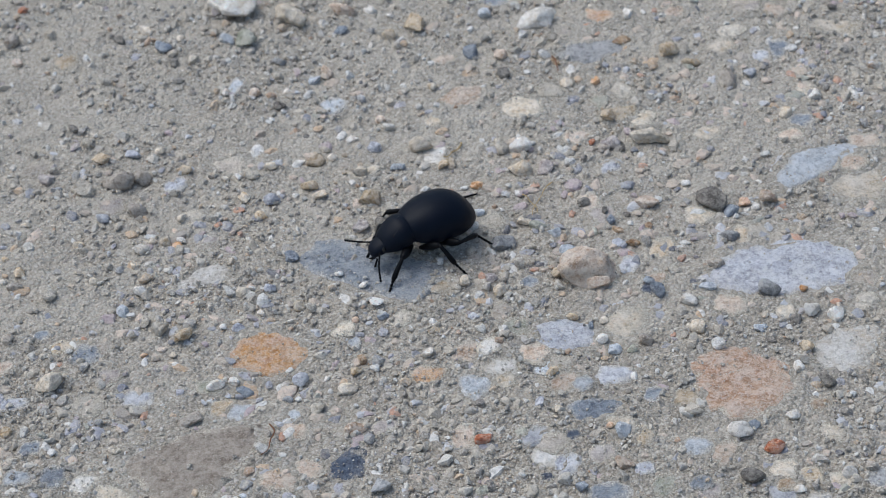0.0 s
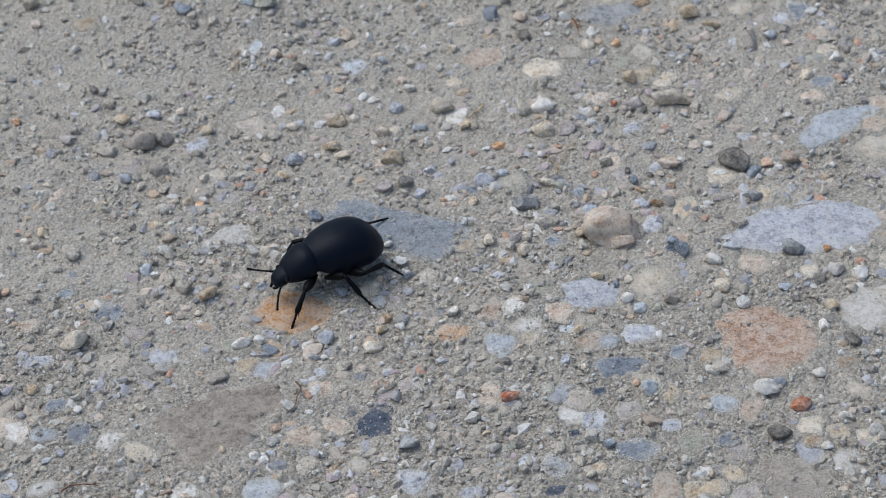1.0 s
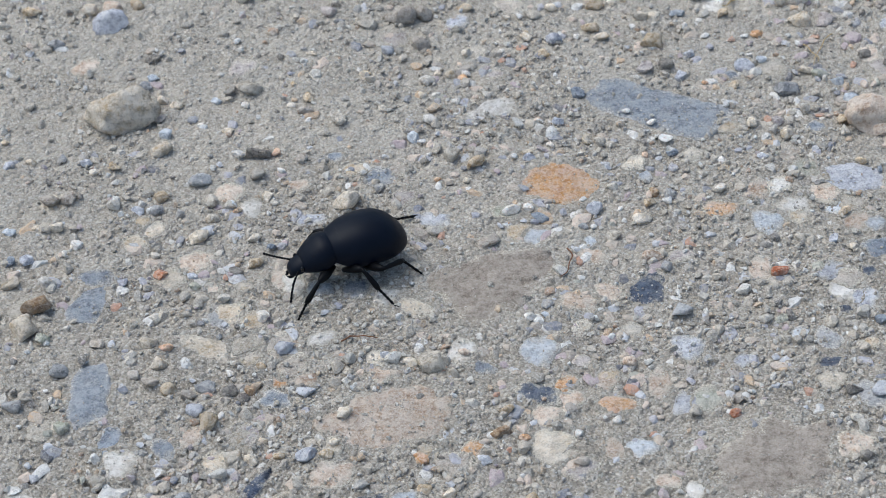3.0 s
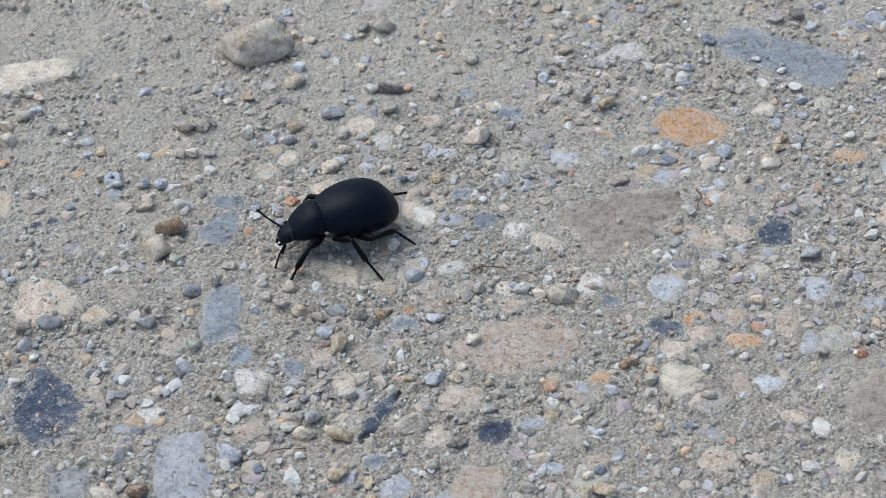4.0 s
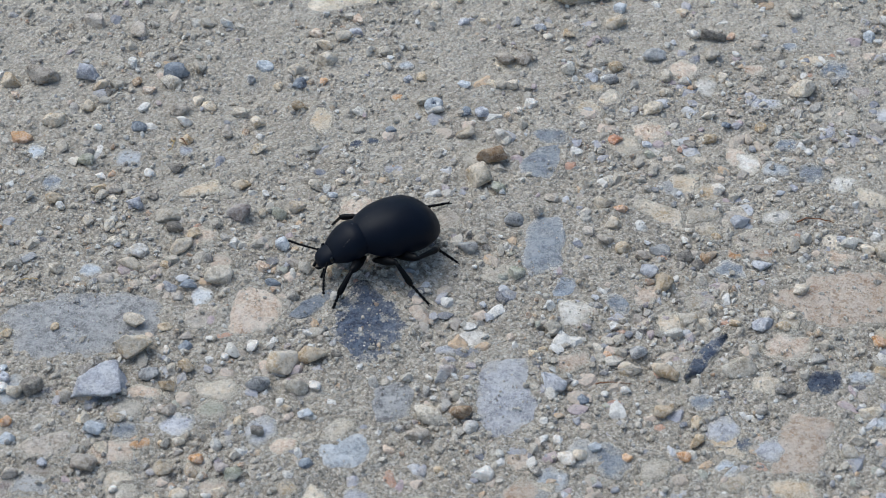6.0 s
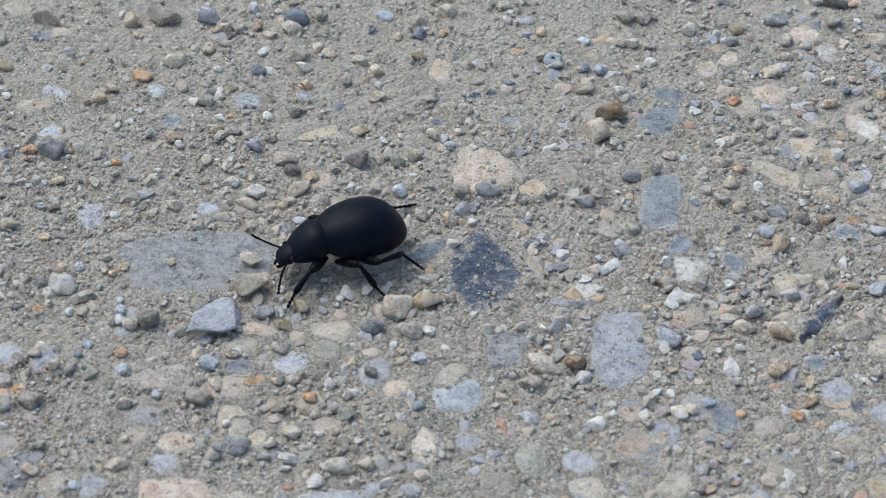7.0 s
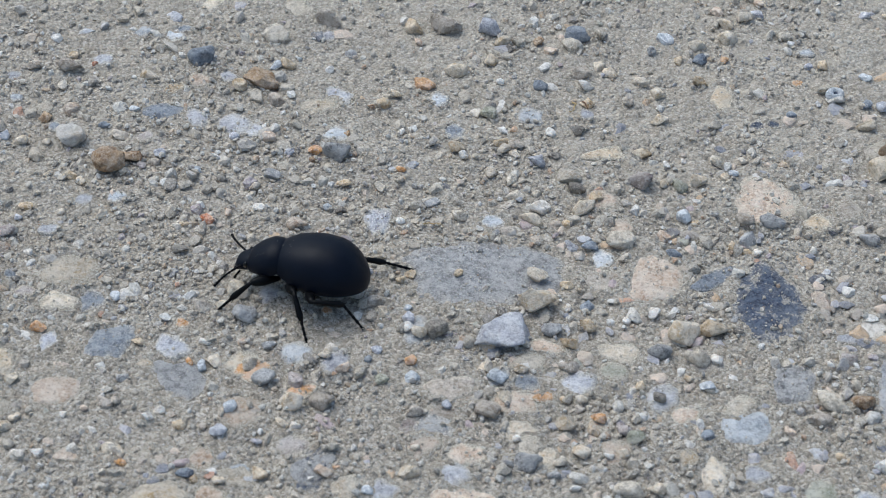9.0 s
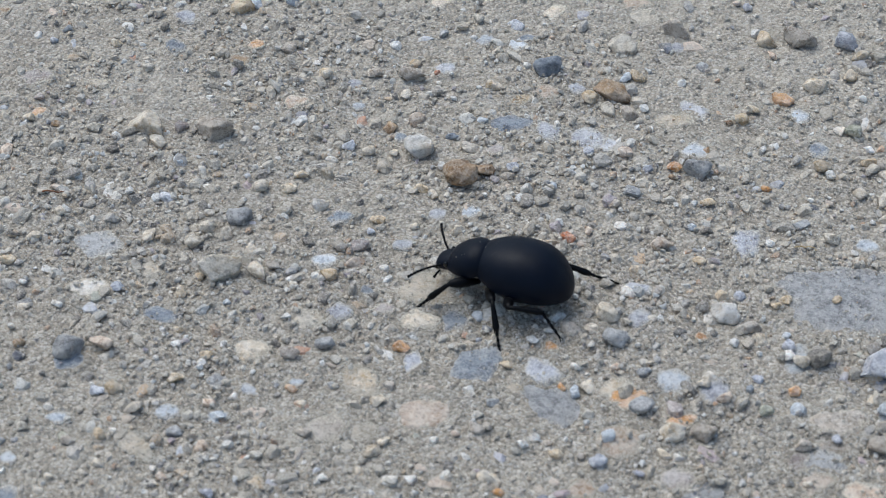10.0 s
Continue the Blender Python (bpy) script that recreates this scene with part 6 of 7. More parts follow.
stone(-37.5, -28.7, 2.1, 1.6, 8, "pale")
stone(134.5, 117.9, 3.6, 0.9, -71, "brown")
stone(81.2, 15.0, 1.8, 1.8, 79, "pink")
stone(-47.1, 7.8, 1.9, 1.7, -55, "taupe")
stone(11.5, -1.2, 2.1, 1.5, -52, "grey")
stone(-16.4, 57.5, 2.0, 1.5, 89, "lilac")
stone(70.4, 138.9, 2.0, 1.6, -77, "pale")
stone(-35.7, -1.8, 2.0, 1.5, 82, "white")
stone(119.0, 41.5, 2.1, 1.5, 36, "tan")
stone(-156.1, -16.2, 1.9, 1.6, -29, "lilac")
stone(-114.5, 4.4, 1.8, 1.7, -83, "pale")
stone(-58.3, 22.3, 2.1, 1.5, -81, "grey")
stone(-147.7, -15.3, 1.8, 1.7, -22, "pale")
stone(102.1, 109.1, 2.0, 1.6, -65, "pink")
stone(37.1, 47.0, 1.9, 1.6, -67, "tan")
stone(16.6, 85.0, 1.9, 1.6, -69, "pale")
stone(-86.4, 47.8, 2.0, 1.5, -25, "blue")
stone(91.3, 50.7, 2.1, 1.4, -39, "brown")
stone(-7.5, 49.1, 1.7, 1.7, -58, "slate")
stone(-148.9, 49.5, 2.1, 1.5, 12, "slate")
stone(110.6, 93.5, 1.8, 1.7, 65, "tan")
stone(-25.8, 14.0, 1.8, 1.7, -27, "tan")
stone(-76.9, 17.5, 1.8, 1.6, -70, "grey")
stone(24.1, -14.9, 2.0, 1.5, 37, "tan")
stone(4.0, 70.7, 2.0, 1.5, -15, "lilac")
stone(92.6, 99.9, 1.9, 1.5, -12, "pale")
stone(-49.0, 80.9, 1.9, 1.4, -78, "sky")
stone(114.6, 80.2, 1.9, 1.4, -8, "sky")
stone(53.2, 39.1, 2.0, 1.5, -12, "pale")
stone(-82.8, -3.8, 1.8, 1.5, -69, "taupe")
stone(-76.6, 52.1, 1.9, 1.5, -38, "pink")
stone(99.7, 114.9, 1.8, 1.5, -86, "blue")
stone(79.2, 69.5, 1.8, 1.6, -15, "lilac")
stone(-109.3, 18.3, 2.0, 1.5, 14, "lilac")
stone(109.8, -7.9, 1.9, 1.5, -2, "dark")
stone(-18.5, 45.0, 1.9, 1.5, 33, "slate")
stone(-45.9, 20.4, 2.0, 1.5, 38, "tan")
stone(-136.8, -36.2, 1.9, 1.4, 23, "sky")
stone(-14.3, 57.5, 1.8, 1.6, -9, "tan")
stone(-16.6, -20.6, 1.9, 1.4, -36, "pink")
stone(9.3, -10.7, 1.9, 1.5, 29, "slate")
stone(116.0, 35.8, 1.8, 1.5, 69, "lilac")
stone(36.7, 111.8, 1.9, 1.4, -51, "orange")
stone(148.8, 11.4, 1.9, 1.4, -6, "white")
stone(-68.5, -9.2, 1.8, 1.5, -43, "lilac")
stone(68.6, 26.3, 1.8, 1.5, -13, "white")
stone(129.8, 72.3, 1.9, 1.4, 71, "pink")
stone(79.4, 21.6, 1.7, 1.6, 88, "brown")
stone(-172.2, 34.6, 1.9, 1.4, 8, "pale")
stone(-166.4, 39.8, 1.7, 1.6, -10, "dark")
stone(76.1, 105.2, 1.7, 1.5, -20, "grey")
stone(108.8, 74.5, 1.6, 1.6, 34, "tan")
stone(103.0, 56.7, 1.7, 1.5, -5, "white")
stone(185.2, 122.4, 1.7, 1.6, 48, "dark")
stone(-178.9, 14.6, 1.7, 1.5, -35, "pale")
stone(-51.7, 11.1, 1.9, 1.4, -78, "grey")
stone(-44.9, -1.7, 1.8, 1.4, 30, "slate")
stone(-86.4, -2.0, 1.8, 1.5, -52, "taupe")
stone(-44.0, -19.9, 1.8, 1.4, 8, "pale")
stone(-134.8, -48.4, 1.9, 1.4, -34, "lilac")
stone(-4.7, 72.5, 1.8, 1.4, -37, "pale")
stone(-150.3, -0.9, 1.7, 1.5, -57, "grey")
stone(-165.9, 29.5, 1.9, 1.4, 9, "grey")
stone(10.6, -19.8, 1.8, 1.4, 2, "sky")
stone(-153.7, -43.9, 1.9, 1.4, -12, "taupe")
stone(-99.8, 24.1, 1.6, 1.5, 55, "lilac")
stone(-153.0, -34.9, 1.9, 1.4, -23, "lilac")
stone(-94.6, -33.2, 1.8, 1.4, 2, "tan")
stone(-40.7, 56.8, 1.8, 1.4, -78, "blue")
stone(-94.1, -22.5, 1.8, 1.4, -46, "sky")
stone(71.7, 50.4, 1.7, 1.4, -14, "white")
stone(-133.7, -2.5, 1.8, 1.3, -13, "dark")
stone(-48.0, 1.3, 1.8, 1.4, -26, "tan")
stone(-22.2, 13.1, 1.8, 1.4, 19, "white")
stone(140.0, 110.7, 1.8, 1.4, 78, "orange")
stone(64.3, 107.6, 1.8, 1.4, -13, "pale")
stone(137.4, 58.1, 1.8, 1.4, -11, "slate")
stone(-29.4, 56.5, 1.8, 1.3, -89, "orange")
stone(50.2, 117.1, 1.8, 1.3, -37, "dark")
stone(-109.8, 16.9, 1.6, 1.5, -35, "taupe")
stone(22.5, 77.2, 1.8, 1.3, -19, "white")
stone(-78.2, -1.0, 1.8, 1.4, 20, "tan")
stone(-93.9, -10.4, 1.7, 1.4, -5, "pale")
stone(-103.3, 15.9, 1.6, 1.5, 46, "sky")
stone(152.7, 41.7, 1.7, 1.4, -4, "dark")
stone(135.1, 74.5, 1.7, 1.4, 63, "slate")
stone(53.3, -16.7, 1.7, 1.4, 21, "pale")
stone(-119.3, 10.6, 1.8, 1.3, -52, "pale")
stone(-178.8, 19.2, 1.8, 1.3, -35, "mauve")
stone(58.5, 80.1, 1.6, 1.4, -81, "pale")
stone(-12.8, 76.0, 1.6, 1.4, -7, "pale")
stone(61.5, 85.2, 1.8, 1.3, 74, "pale")
stone(-3.7, 56.7, 1.7, 1.3, -2, "pale")
stone(5.4, 71.4, 1.8, 1.3, -20, "grey")
stone(131.8, 43.9, 1.8, 1.3, -5, "green")
stone(-159.9, -42.8, 1.7, 1.4, -2, "grey")
stone(-75.6, -0.5, 1.6, 1.5, -13, "lilac")
stone(118.3, 33.7, 1.7, 1.3, -57, "pale")
stone(-71.9, -15.7, 1.7, 1.4, 2, "lilac")
stone(145.5, 24.8, 1.7, 1.3, -11, "slate")
stone(-87.6, -41.9, 1.8, 1.3, 3, "pale")
stone(-127.8, 39.1, 1.5, 1.5, -85, "tan")
stone(-78.3, -18.2, 1.7, 1.4, -0, "pale")
stone(20.1, 39.7, 1.7, 1.3, -22, "green")
stone(51.6, 77.4, 1.6, 1.4, -20, "pale")
stone(-54.4, 20.2, 1.6, 1.4, -55, "grey")
stone(54.9, -15.7, 1.7, 1.3, 19, "slate")
stone(-172.9, -8.7, 1.7, 1.2, 38, "dark")
stone(-81.8, 5.0, 1.7, 1.2, 6, "tan")
stone(-36.5, 55.6, 1.6, 1.4, -71, "tan")
stone(-58.3, 55.6, 1.6, 1.4, -64, "brown")
stone(-19.9, 60.4, 1.6, 1.4, -8, "white")
stone(-58.7, 28.2, 1.7, 1.3, -6, "pale")
stone(87.4, 119.3, 1.6, 1.4, -80, "white")
stone(-125.3, 47.4, 1.6, 1.4, -81, "blue")
stone(-150.3, -42.0, 1.7, 1.3, -30, "tan")
stone(-119.2, 23.8, 1.7, 1.2, 13, "slate")
stone(37.3, 80.3, 1.6, 1.2, -14, "pale")
stone(14.9, -21.6, 1.5, 1.4, 23, "orange")
stone(46.7, 101.6, 1.7, 1.2, -12, "blue")
stone(-49.3, 14.5, 1.6, 1.3, -13, "tan")
stone(-181.3, 33.0, 1.6, 1.3, -57, "lilac")
stone(-99.4, 14.4, 1.5, 1.4, -25, "dark")
stone(-115.7, -35.8, 1.7, 1.2, 49, "pale")
stone(58.1, 20.2, 1.6, 1.3, -14, "pink")
stone(-91.2, 22.4, 1.6, 1.2, 3, "lilac")
stone(-78.3, -44.9, 1.7, 1.2, 3, "pale")
stone(41.5, 93.5, 1.7, 1.2, -16, "pale")
stone(-167.1, -21.9, 1.6, 1.3, -22, "pale")
stone(-105.3, -29.1, 1.7, 1.2, 36, "grey")
stone(64.3, 2.6, 1.7, 1.2, -11, "orange")
stone(128.7, 51.3, 1.6, 1.3, -0, "pale")
stone(76.8, 98.4, 1.5, 1.3, -89, "white")
stone(19.7, 42.2, 1.6, 1.2, -12, "lilac")
stone(-52.9, 28.7, 1.7, 1.2, -8, "dark")
stone(26.5, 57.3, 1.6, 1.2, -21, "sky")
stone(130.8, 38.3, 1.6, 1.2, 66, "white")
stone(-59.4, 33.8, 1.6, 1.2, -79, "orange")
stone(-43.9, -21.4, 1.6, 1.2, 9, "taupe")
stone(-180.1, 35.9, 1.6, 1.2, 26, "blue")
stone(-39.2, -3.9, 1.5, 1.1, -86, "white")
stone(79.3, 44.9, 1.5, 1.2, -11, "blue")
stone(12.6, -2.2, 1.5, 1.2, 2, "orange")
stone(76.8, 121.4, 1.6, 1.2, -87, "white")
stone(-117.1, -26.1, 1.4, 1.3, 10, "taupe")
stone(5.8, -18.5, 1.6, 1.2, -46, "white")
stone(-89.6, -17.2, 1.5, 1.2, -1, "pink")
stone(-127.8, -44.5, 1.6, 1.2, -5, "taupe")
stone(28.8, 21.6, 1.5, 1.2, -26, "tan")
stone(-115.5, 27.8, 1.6, 1.2, 13, "sky")
stone(-148.3, 0.7, 1.4, 1.3, -10, "grey")
stone(-124.3, 11.4, 1.6, 1.2, 12, "pale")
stone(-36.4, 25.5, 1.5, 1.1, -84, "grey")
stone(-127.5, -31.6, 1.4, 1.2, -11, "pink")
stone(-162.9, -20.7, 1.5, 1.2, 1, "white")
stone(-23.8, 13.2, 1.5, 1.1, -4, "tan")
stone(140.5, 71.9, 1.4, 1.2, 59, "brown")
stone(47.0, -23.1, 1.5, 1.1, 5, "white")
stone(-83.6, 11.7, 1.4, 1.3, -60, "sky")
stone(131.8, 72.4, 1.4, 1.2, 61, "green")
stone(160.5, 51.8, 1.4, 1.2, 4, "orange")
stone(66.1, 84.9, 1.5, 1.2, -16, "white")
stone(33.0, 57.1, 1.4, 1.2, -31, "grey")
stone(-97.1, 8.2, 1.4, 1.2, -53, "pink")
stone(-68.7, -40.8, 1.5, 1.2, -23, "sky")
stone(69.2, 102.4, 1.5, 1.1, 88, "lilac")
stone(-40.6, 44.2, 1.7, 1.0, -88, "brown")
stone(29.4, 98.4, 1.4, 1.2, -28, "white")
stone(-49.9, -0.1, 1.4, 1.2, -20, "pink")
stone(32.0, 46.8, 1.5, 1.1, -13, "slate")
stone(-75.9, 30.3, 1.5, 1.1, -84, "white")
stone(-72.8, 10.7, 1.4, 1.2, 4, "white")
stone(-100.5, -41.0, 1.5, 1.1, -10, "orange")
stone(-74.4, 21.8, 1.5, 1.1, 7, "orange")
stone(2.6, -2.5, 1.4, 1.2, -0, "tan")
stone(-47.5, -2.6, 1.5, 1.1, -85, "white")
stone(72.0, 2.2, 1.3, 1.2, 86, "white")
stone(137.8, 75.6, 1.5, 1.1, -11, "dark")
stone(28.2, 7.3, 1.4, 1.2, -23, "pale")
stone(-26.6, 29.4, 1.5, 1.1, -3, "sky")
stone(38.1, 4.8, 1.4, 1.2, -20, "pale")
stone(-9.6, -23.9, 1.5, 1.1, -2, "tan")
stone(91.5, 59.4, 1.3, 1.2, 80, "orange")
stone(14.1, -3.0, 1.5, 1.1, 41, "pink")
stone(55.4, 21.8, 1.5, 1.1, -13, "pink")
stone(77.6, 4.0, 1.5, 1.1, -9, "white")
stone(-90.8, -42.2, 1.4, 1.1, 5, "tan")
stone(-27.8, 28.4, 1.3, 1.2, -16, "tan")
stone(134.3, 76.8, 1.4, 1.1, 70, "dark")
stone(-8.8, 77.8, 1.3, 1.2, -14, "pale")
stone(-81.2, 35.1, 1.4, 1.1, -58, "brown")
stone(-61.0, -24.2, 1.3, 1.2, 3, "lilac")
stone(-154.8, -43.0, 1.3, 1.2, -26, "green")
stone(15.0, -8.9, 1.4, 1.1, 1, "white")
stone(34.7, 64.2, 1.4, 1.1, -18, "white")
stone(37.9, 85.6, 1.3, 1.1, -32, "pale")
stone(29.8, 81.1, 1.4, 1.1, -81, "white")
stone(25.6, 55.4, 1.3, 1.1, -57, "pale")
stone(112.0, 76.6, 1.3, 1.2, 0, "pink")
stone(70.7, 26.6, 1.3, 1.1, -14, "sky")
stone(-95.8, -22.0, 1.3, 1.1, 90, "orange")
stone(-150.3, 6.3, 1.3, 1.1, -6, "white")
stone(36.4, 93.1, 1.4, 1.1, -14, "dark")
stone(136.0, 94.4, 1.3, 1.1, 64, "red")
stone(-154.9, -52.2, 1.4, 1.0, 9, "pale")
stone(-24.1, -3.5, 1.4, 1.0, -5, "dark")
stone(74.7, 98.3, 1.4, 1.0, -13, "pale")
stone(-87.5, 21.9, 1.2, 1.1, -60, "brown")
stone(-127.1, -31.8, 1.3, 1.1, 6, "pale")
stone(-64.1, -32.3, 1.4, 1.0, 6, "pale")
stone(-30.0, -13.1, 1.2, 1.1, -31, "tan")
stone(-126.0, 1.5, 1.2, 1.1, 9, "lilac")
stone(12.3, -11.7, 1.4, 1.0, 1, "green")
stone(-122.5, -5.2, 1.4, 1.0, 12, "white")
stone(-147.7, 43.3, 1.2, 1.1, -4, "dark")
stone(65.4, 86.9, 1.3, 1.0, 78, "pink")
stone(-51.4, -28.6, 1.2, 1.1, 2, "white")
stone(0.6, 50.2, 1.2, 1.1, -2, "white")
stone(63.1, 58.1, 1.2, 1.1, -19, "pale")
stone(90.2, 70.2, 1.3, 1.0, -10, "white")
stone(64.0, 28.0, 1.3, 1.0, 81, "tan")
stone(4.0, -1.1, 1.2, 1.0, 0, "tan")
stone(-31.3, 18.2, 1.2, 1.1, -49, "tan")
stone(-120.3, 3.9, 1.3, 1.0, 12, "pale")
stone(-133.6, -10.5, 1.3, 1.0, -25, "pale")
stone(26.9, 55.6, 1.2, 1.0, -26, "orange")
stone(-104.9, 29.0, 1.2, 1.0, -13, "white")
stone(-72.7, -17.9, 1.2, 1.0, -0, "slate")
stone(-157.5, -34.6, 1.3, 1.0, 4, "dark")
stone(-83.5, 27.9, 1.2, 1.0, -4, "brown")
stone(-141.4, -15.7, 1.2, 1.0, -13, "sky")
stone(24.4, 21.0, 1.3, 1.0, -87, "white")
stone(-34.0, 31.3, 1.2, 1.0, -77, "white")
stone(-146.1, -22.1, 1.2, 1.0, 1, "pale")
stone(-42.1, -38.6, 1.3, 0.9, -16, "red")
stone(-107.5, -32.5, 1.3, 0.9, -7, "pink")
stone(-68.9, -6.9, 1.1, 1.1, -38, "sky")
stone(-11.4, -7.3, 1.2, 0.9, -2, "white")
stone(71.1, 62.6, 1.1, 1.0, -71, "white")
stone(-124.5, -27.6, 1.3, 0.9, -23, "blue")
stone(-46.1, -20.0, 1.2, 0.9, -12, "tan")
stone(-48.0, -35.0, 1.2, 0.9, 8, "taupe")
stone(126.7, 50.5, 1.1, 1.0, 45, "slate")
stone(85.7, 91.7, 1.1, 1.0, -14, "white")
stone(-91.9, 31.1, 1.1, 1.0, -57, "white")
stone(-107.0, 12.1, 1.1, 0.9, 19, "dark")
stone(7.5, -7.2, 1.1, 0.8, 0, "white")
stone(124.9, 28.6, 1.2, 0.9, 17, "orange")
stone(-109.6, -34.4, 1.1, 0.9, 13, "white")
stone(-142.0, 36.1, 1.2, 0.9, 10, "white")
stone(-121.8, -21.9, 1.1, 0.8, 11, "grey")
stone(-154.3, -49.7, 1.1, 0.8, 8, "pale")
stone(58.6, 58.9, 1.1, 0.8, -16, "orange")
stone(85.5, 48.0, 1.0, 0.9, 82, "white")
stone(-95.9, 27.5, 1.1, 0.8, -71, "white")
stone(-124.1, 37.6, 1.0, 0.9, 14, "red")
stone(-68.3, 20.5, 1.0, 0.8, 5, "white")
stone(-56.6, 23.9, 1.0, 0.8, -69, "white")
stone(36.7, 39.7, 1.0, 0.8, -18, "dark")
stone(86.2, 33.2, 1.0, 0.8, -9, "white")
stone(-148.8, -41.1, 1.0, 0.8, -26, "white")
stone(34.1, 62.3, 0.9, 0.8, -45, "white")
stone(-73.3, -37.4, 0.9, 0.8, -8, "orange")
stone(-145.1, -35.3, 0.9, 0.8, -10, "white")
stone(-142.2, -46.2, 0.8, 0.7, -5, "white")
finish_small_pebbles()

scatter("fine_gravel", "mixed grey, tan and white fine gravel", 7600, (0.85, 2.4), 2, 3, (-0.3, 0.45), 0.6, power=3.2, bare=0.97)
scatter("coarse_sand", "mixed pale and grey coarse sand grains", 22500, (0.42, 1.15), 1, 4, (0.0, 0.8), 0.9, power=1.8, bare=0.92)
scatter("sand", "pale loose sand grains", 48000, (0.20, 0.5), 0, 5, (0.3, 1.1), 1.2, power=1.0, bare=0.6)


def twig(name, x0, y0, x1, y1, bow, thick, material, label):
    """A thin bent bit of dry plant lying between two places, in millimetres."""
    n = 9
    a, b = Vector((x0, y0, 0)), Vector((x1, y1, 0))
    side = Vector((a.y - b.y, b.x - a.x, 0)).normalized()
    pts = []
    for k in range(n):
        u = k / (n - 1)
        p = a.lerp(b, u) + side * bow * (4 * u * (1 - u) + 0.25 * math.sin(9 * u))
        z = float(surface(p.x * MM, p.y * MM)) / MM + 0.42 + 0.25 * math.sin(math.pi * u)
        pts.append((p.x, p.y, z, thick * (1 - 0.5 * u)))
    ob = mesh_object(name, [], [], material)
    bm = limb(pts, 8)
    bm.to_mesh(ob.data)
    bm.free()
    tagged(ob, label, "twig", "dry bits of plant")


def ring_pebble(x, y, wide):
    """A glossy pebble with a hollow in its top, at (x, y) millimetres."""
    r = wide / 2
    profile = [(0.16, 0.34), (0.28, 0.52), (0.50, 0.66), (0.74, 0.62), (0.93, 0.40), (1.0, 0.05), (0.86, -0.3), (0.45, -0.5)]
    bm = bmesh.new()
    rows = [[bm.verts.new((r * u * math.cos(a) * MM * (1 + 0.07 * math.sin(2 * a + 1)), r * u * math.sin(a) * MM * 0.86, r * h * MM * (1 + 0.10 * math.sin(3 * a)))) for a in (2 * math.pi * k / 28 for k in range(28))] for u, h in profile]
    for p, q in zip(rows, rows[1:]):
        for k in range(28):
            bm.faces.new((p[k], p[(k + 1) % 28], q[(k + 1) % 28], q[k]))
    bm.faces.new(rows[-1])
    bmesh.ops.recalc_face_normals(bm, faces=bm.faces)
    ob = mesh_object("pebble", [], [], STONE["sky"])
    bm.to_mesh(ob.data)
    bm.free()
    ob.data.polygons.foreach_set("use_smooth", [True] * len(ob.data.polygons))
    ob.matrix_world = pose(x * MM, y * MM, float(surface(x * MM, y * MM)) + 0.3 * r * MM, 14, 6, 20)
    # a dark ball fills the opening: the hollow's shade as a colour
    core = bmesh.new()
    bmesh.ops.create_icosphere(core, subdivisions=2, radius=0.24 * r * MM, matrix=Matrix.Translation((0, 0, 0.28 * r * MM)))
    part("hollow", core, STONE["slate"], ob, "dark ball standing for shade in the hollow")
    tagged(ob, "pale blue-white ringed pebble with a dark ball standing for shade in the hollow", "pebble", "pebbles on the earth")


ring_pebble(-12.4, 50.6, 2.9)

ROOT = Nodes("dry_root").done((0.20, 0.10, 0.055), 0.8, None, 0.2)
STRAW = Nodes("dry_straw").done((0.46, 0.34, 0.17), 0.75, None, 0.2)
twig("dry_root", 76.0, 39.7, 74.0, 33.7, 1.2, 0.13, ROOT, "dark reddish-brown dry rootlet lying on the earth")
twig("dry_straw", 121.5, 84.4, 123.6, 78.7, 0.8, 0.12, STRAW, "pale broken plant fibre lying on the earth")
twig("dry_straw", 127.5, 85.7, 122.8, 78.1, -0.6, 0.10, STRAW, "pale broken plant fibre lying on the earth")
twig("dry_straw", 114.6, 99.0, 111.0, 95.6, 0.5, 0.16, STRAW, "pale broken plant fibre lying on the earth")
twig("dry_root", 10.9, -8.1, 15.8, -7.8, 0.2, 0.10, ROOT, "thin reddish dry rootlet lying on the earth")
twig("dry_straw", -51.6, 42.1, -51.9, 39.5, 0.8, 0.13, STRAW, "bent yellowish straw lying on the earth")
twig("dry_root", -50.1, 42.0, -49.1, 40.3, 0.2, 0.11, ROOT, "dark dry rootlet standing out of the earth")
twig("dry_root", -171.7, -0.5, -168.7, 0.2, 0.1, 0.14, ROOT, "reddish flat straw lying on the earth")
twig("dry_root", 134.0, 119.0, 134.1, 114.6, 0.4, 0.16, ROOT, "dark dry rootlet lying on the earth")
twig("dry_straw", -69.5, 10.5, -66.6, 10.1, 0.6, 0.09, STRAW, "thin pale straw lying on the earth")
twig("dry_root", 40.7, 25.1, 46.0, 24.9, 0.5, 0.12, ROOT, "thin dark rootlet lying along the earth")


# ---- the insect ----
beetle = new("beetle")
tagged(beetle, "satin black flightless beetle walking on the gritty earth", "beetle")


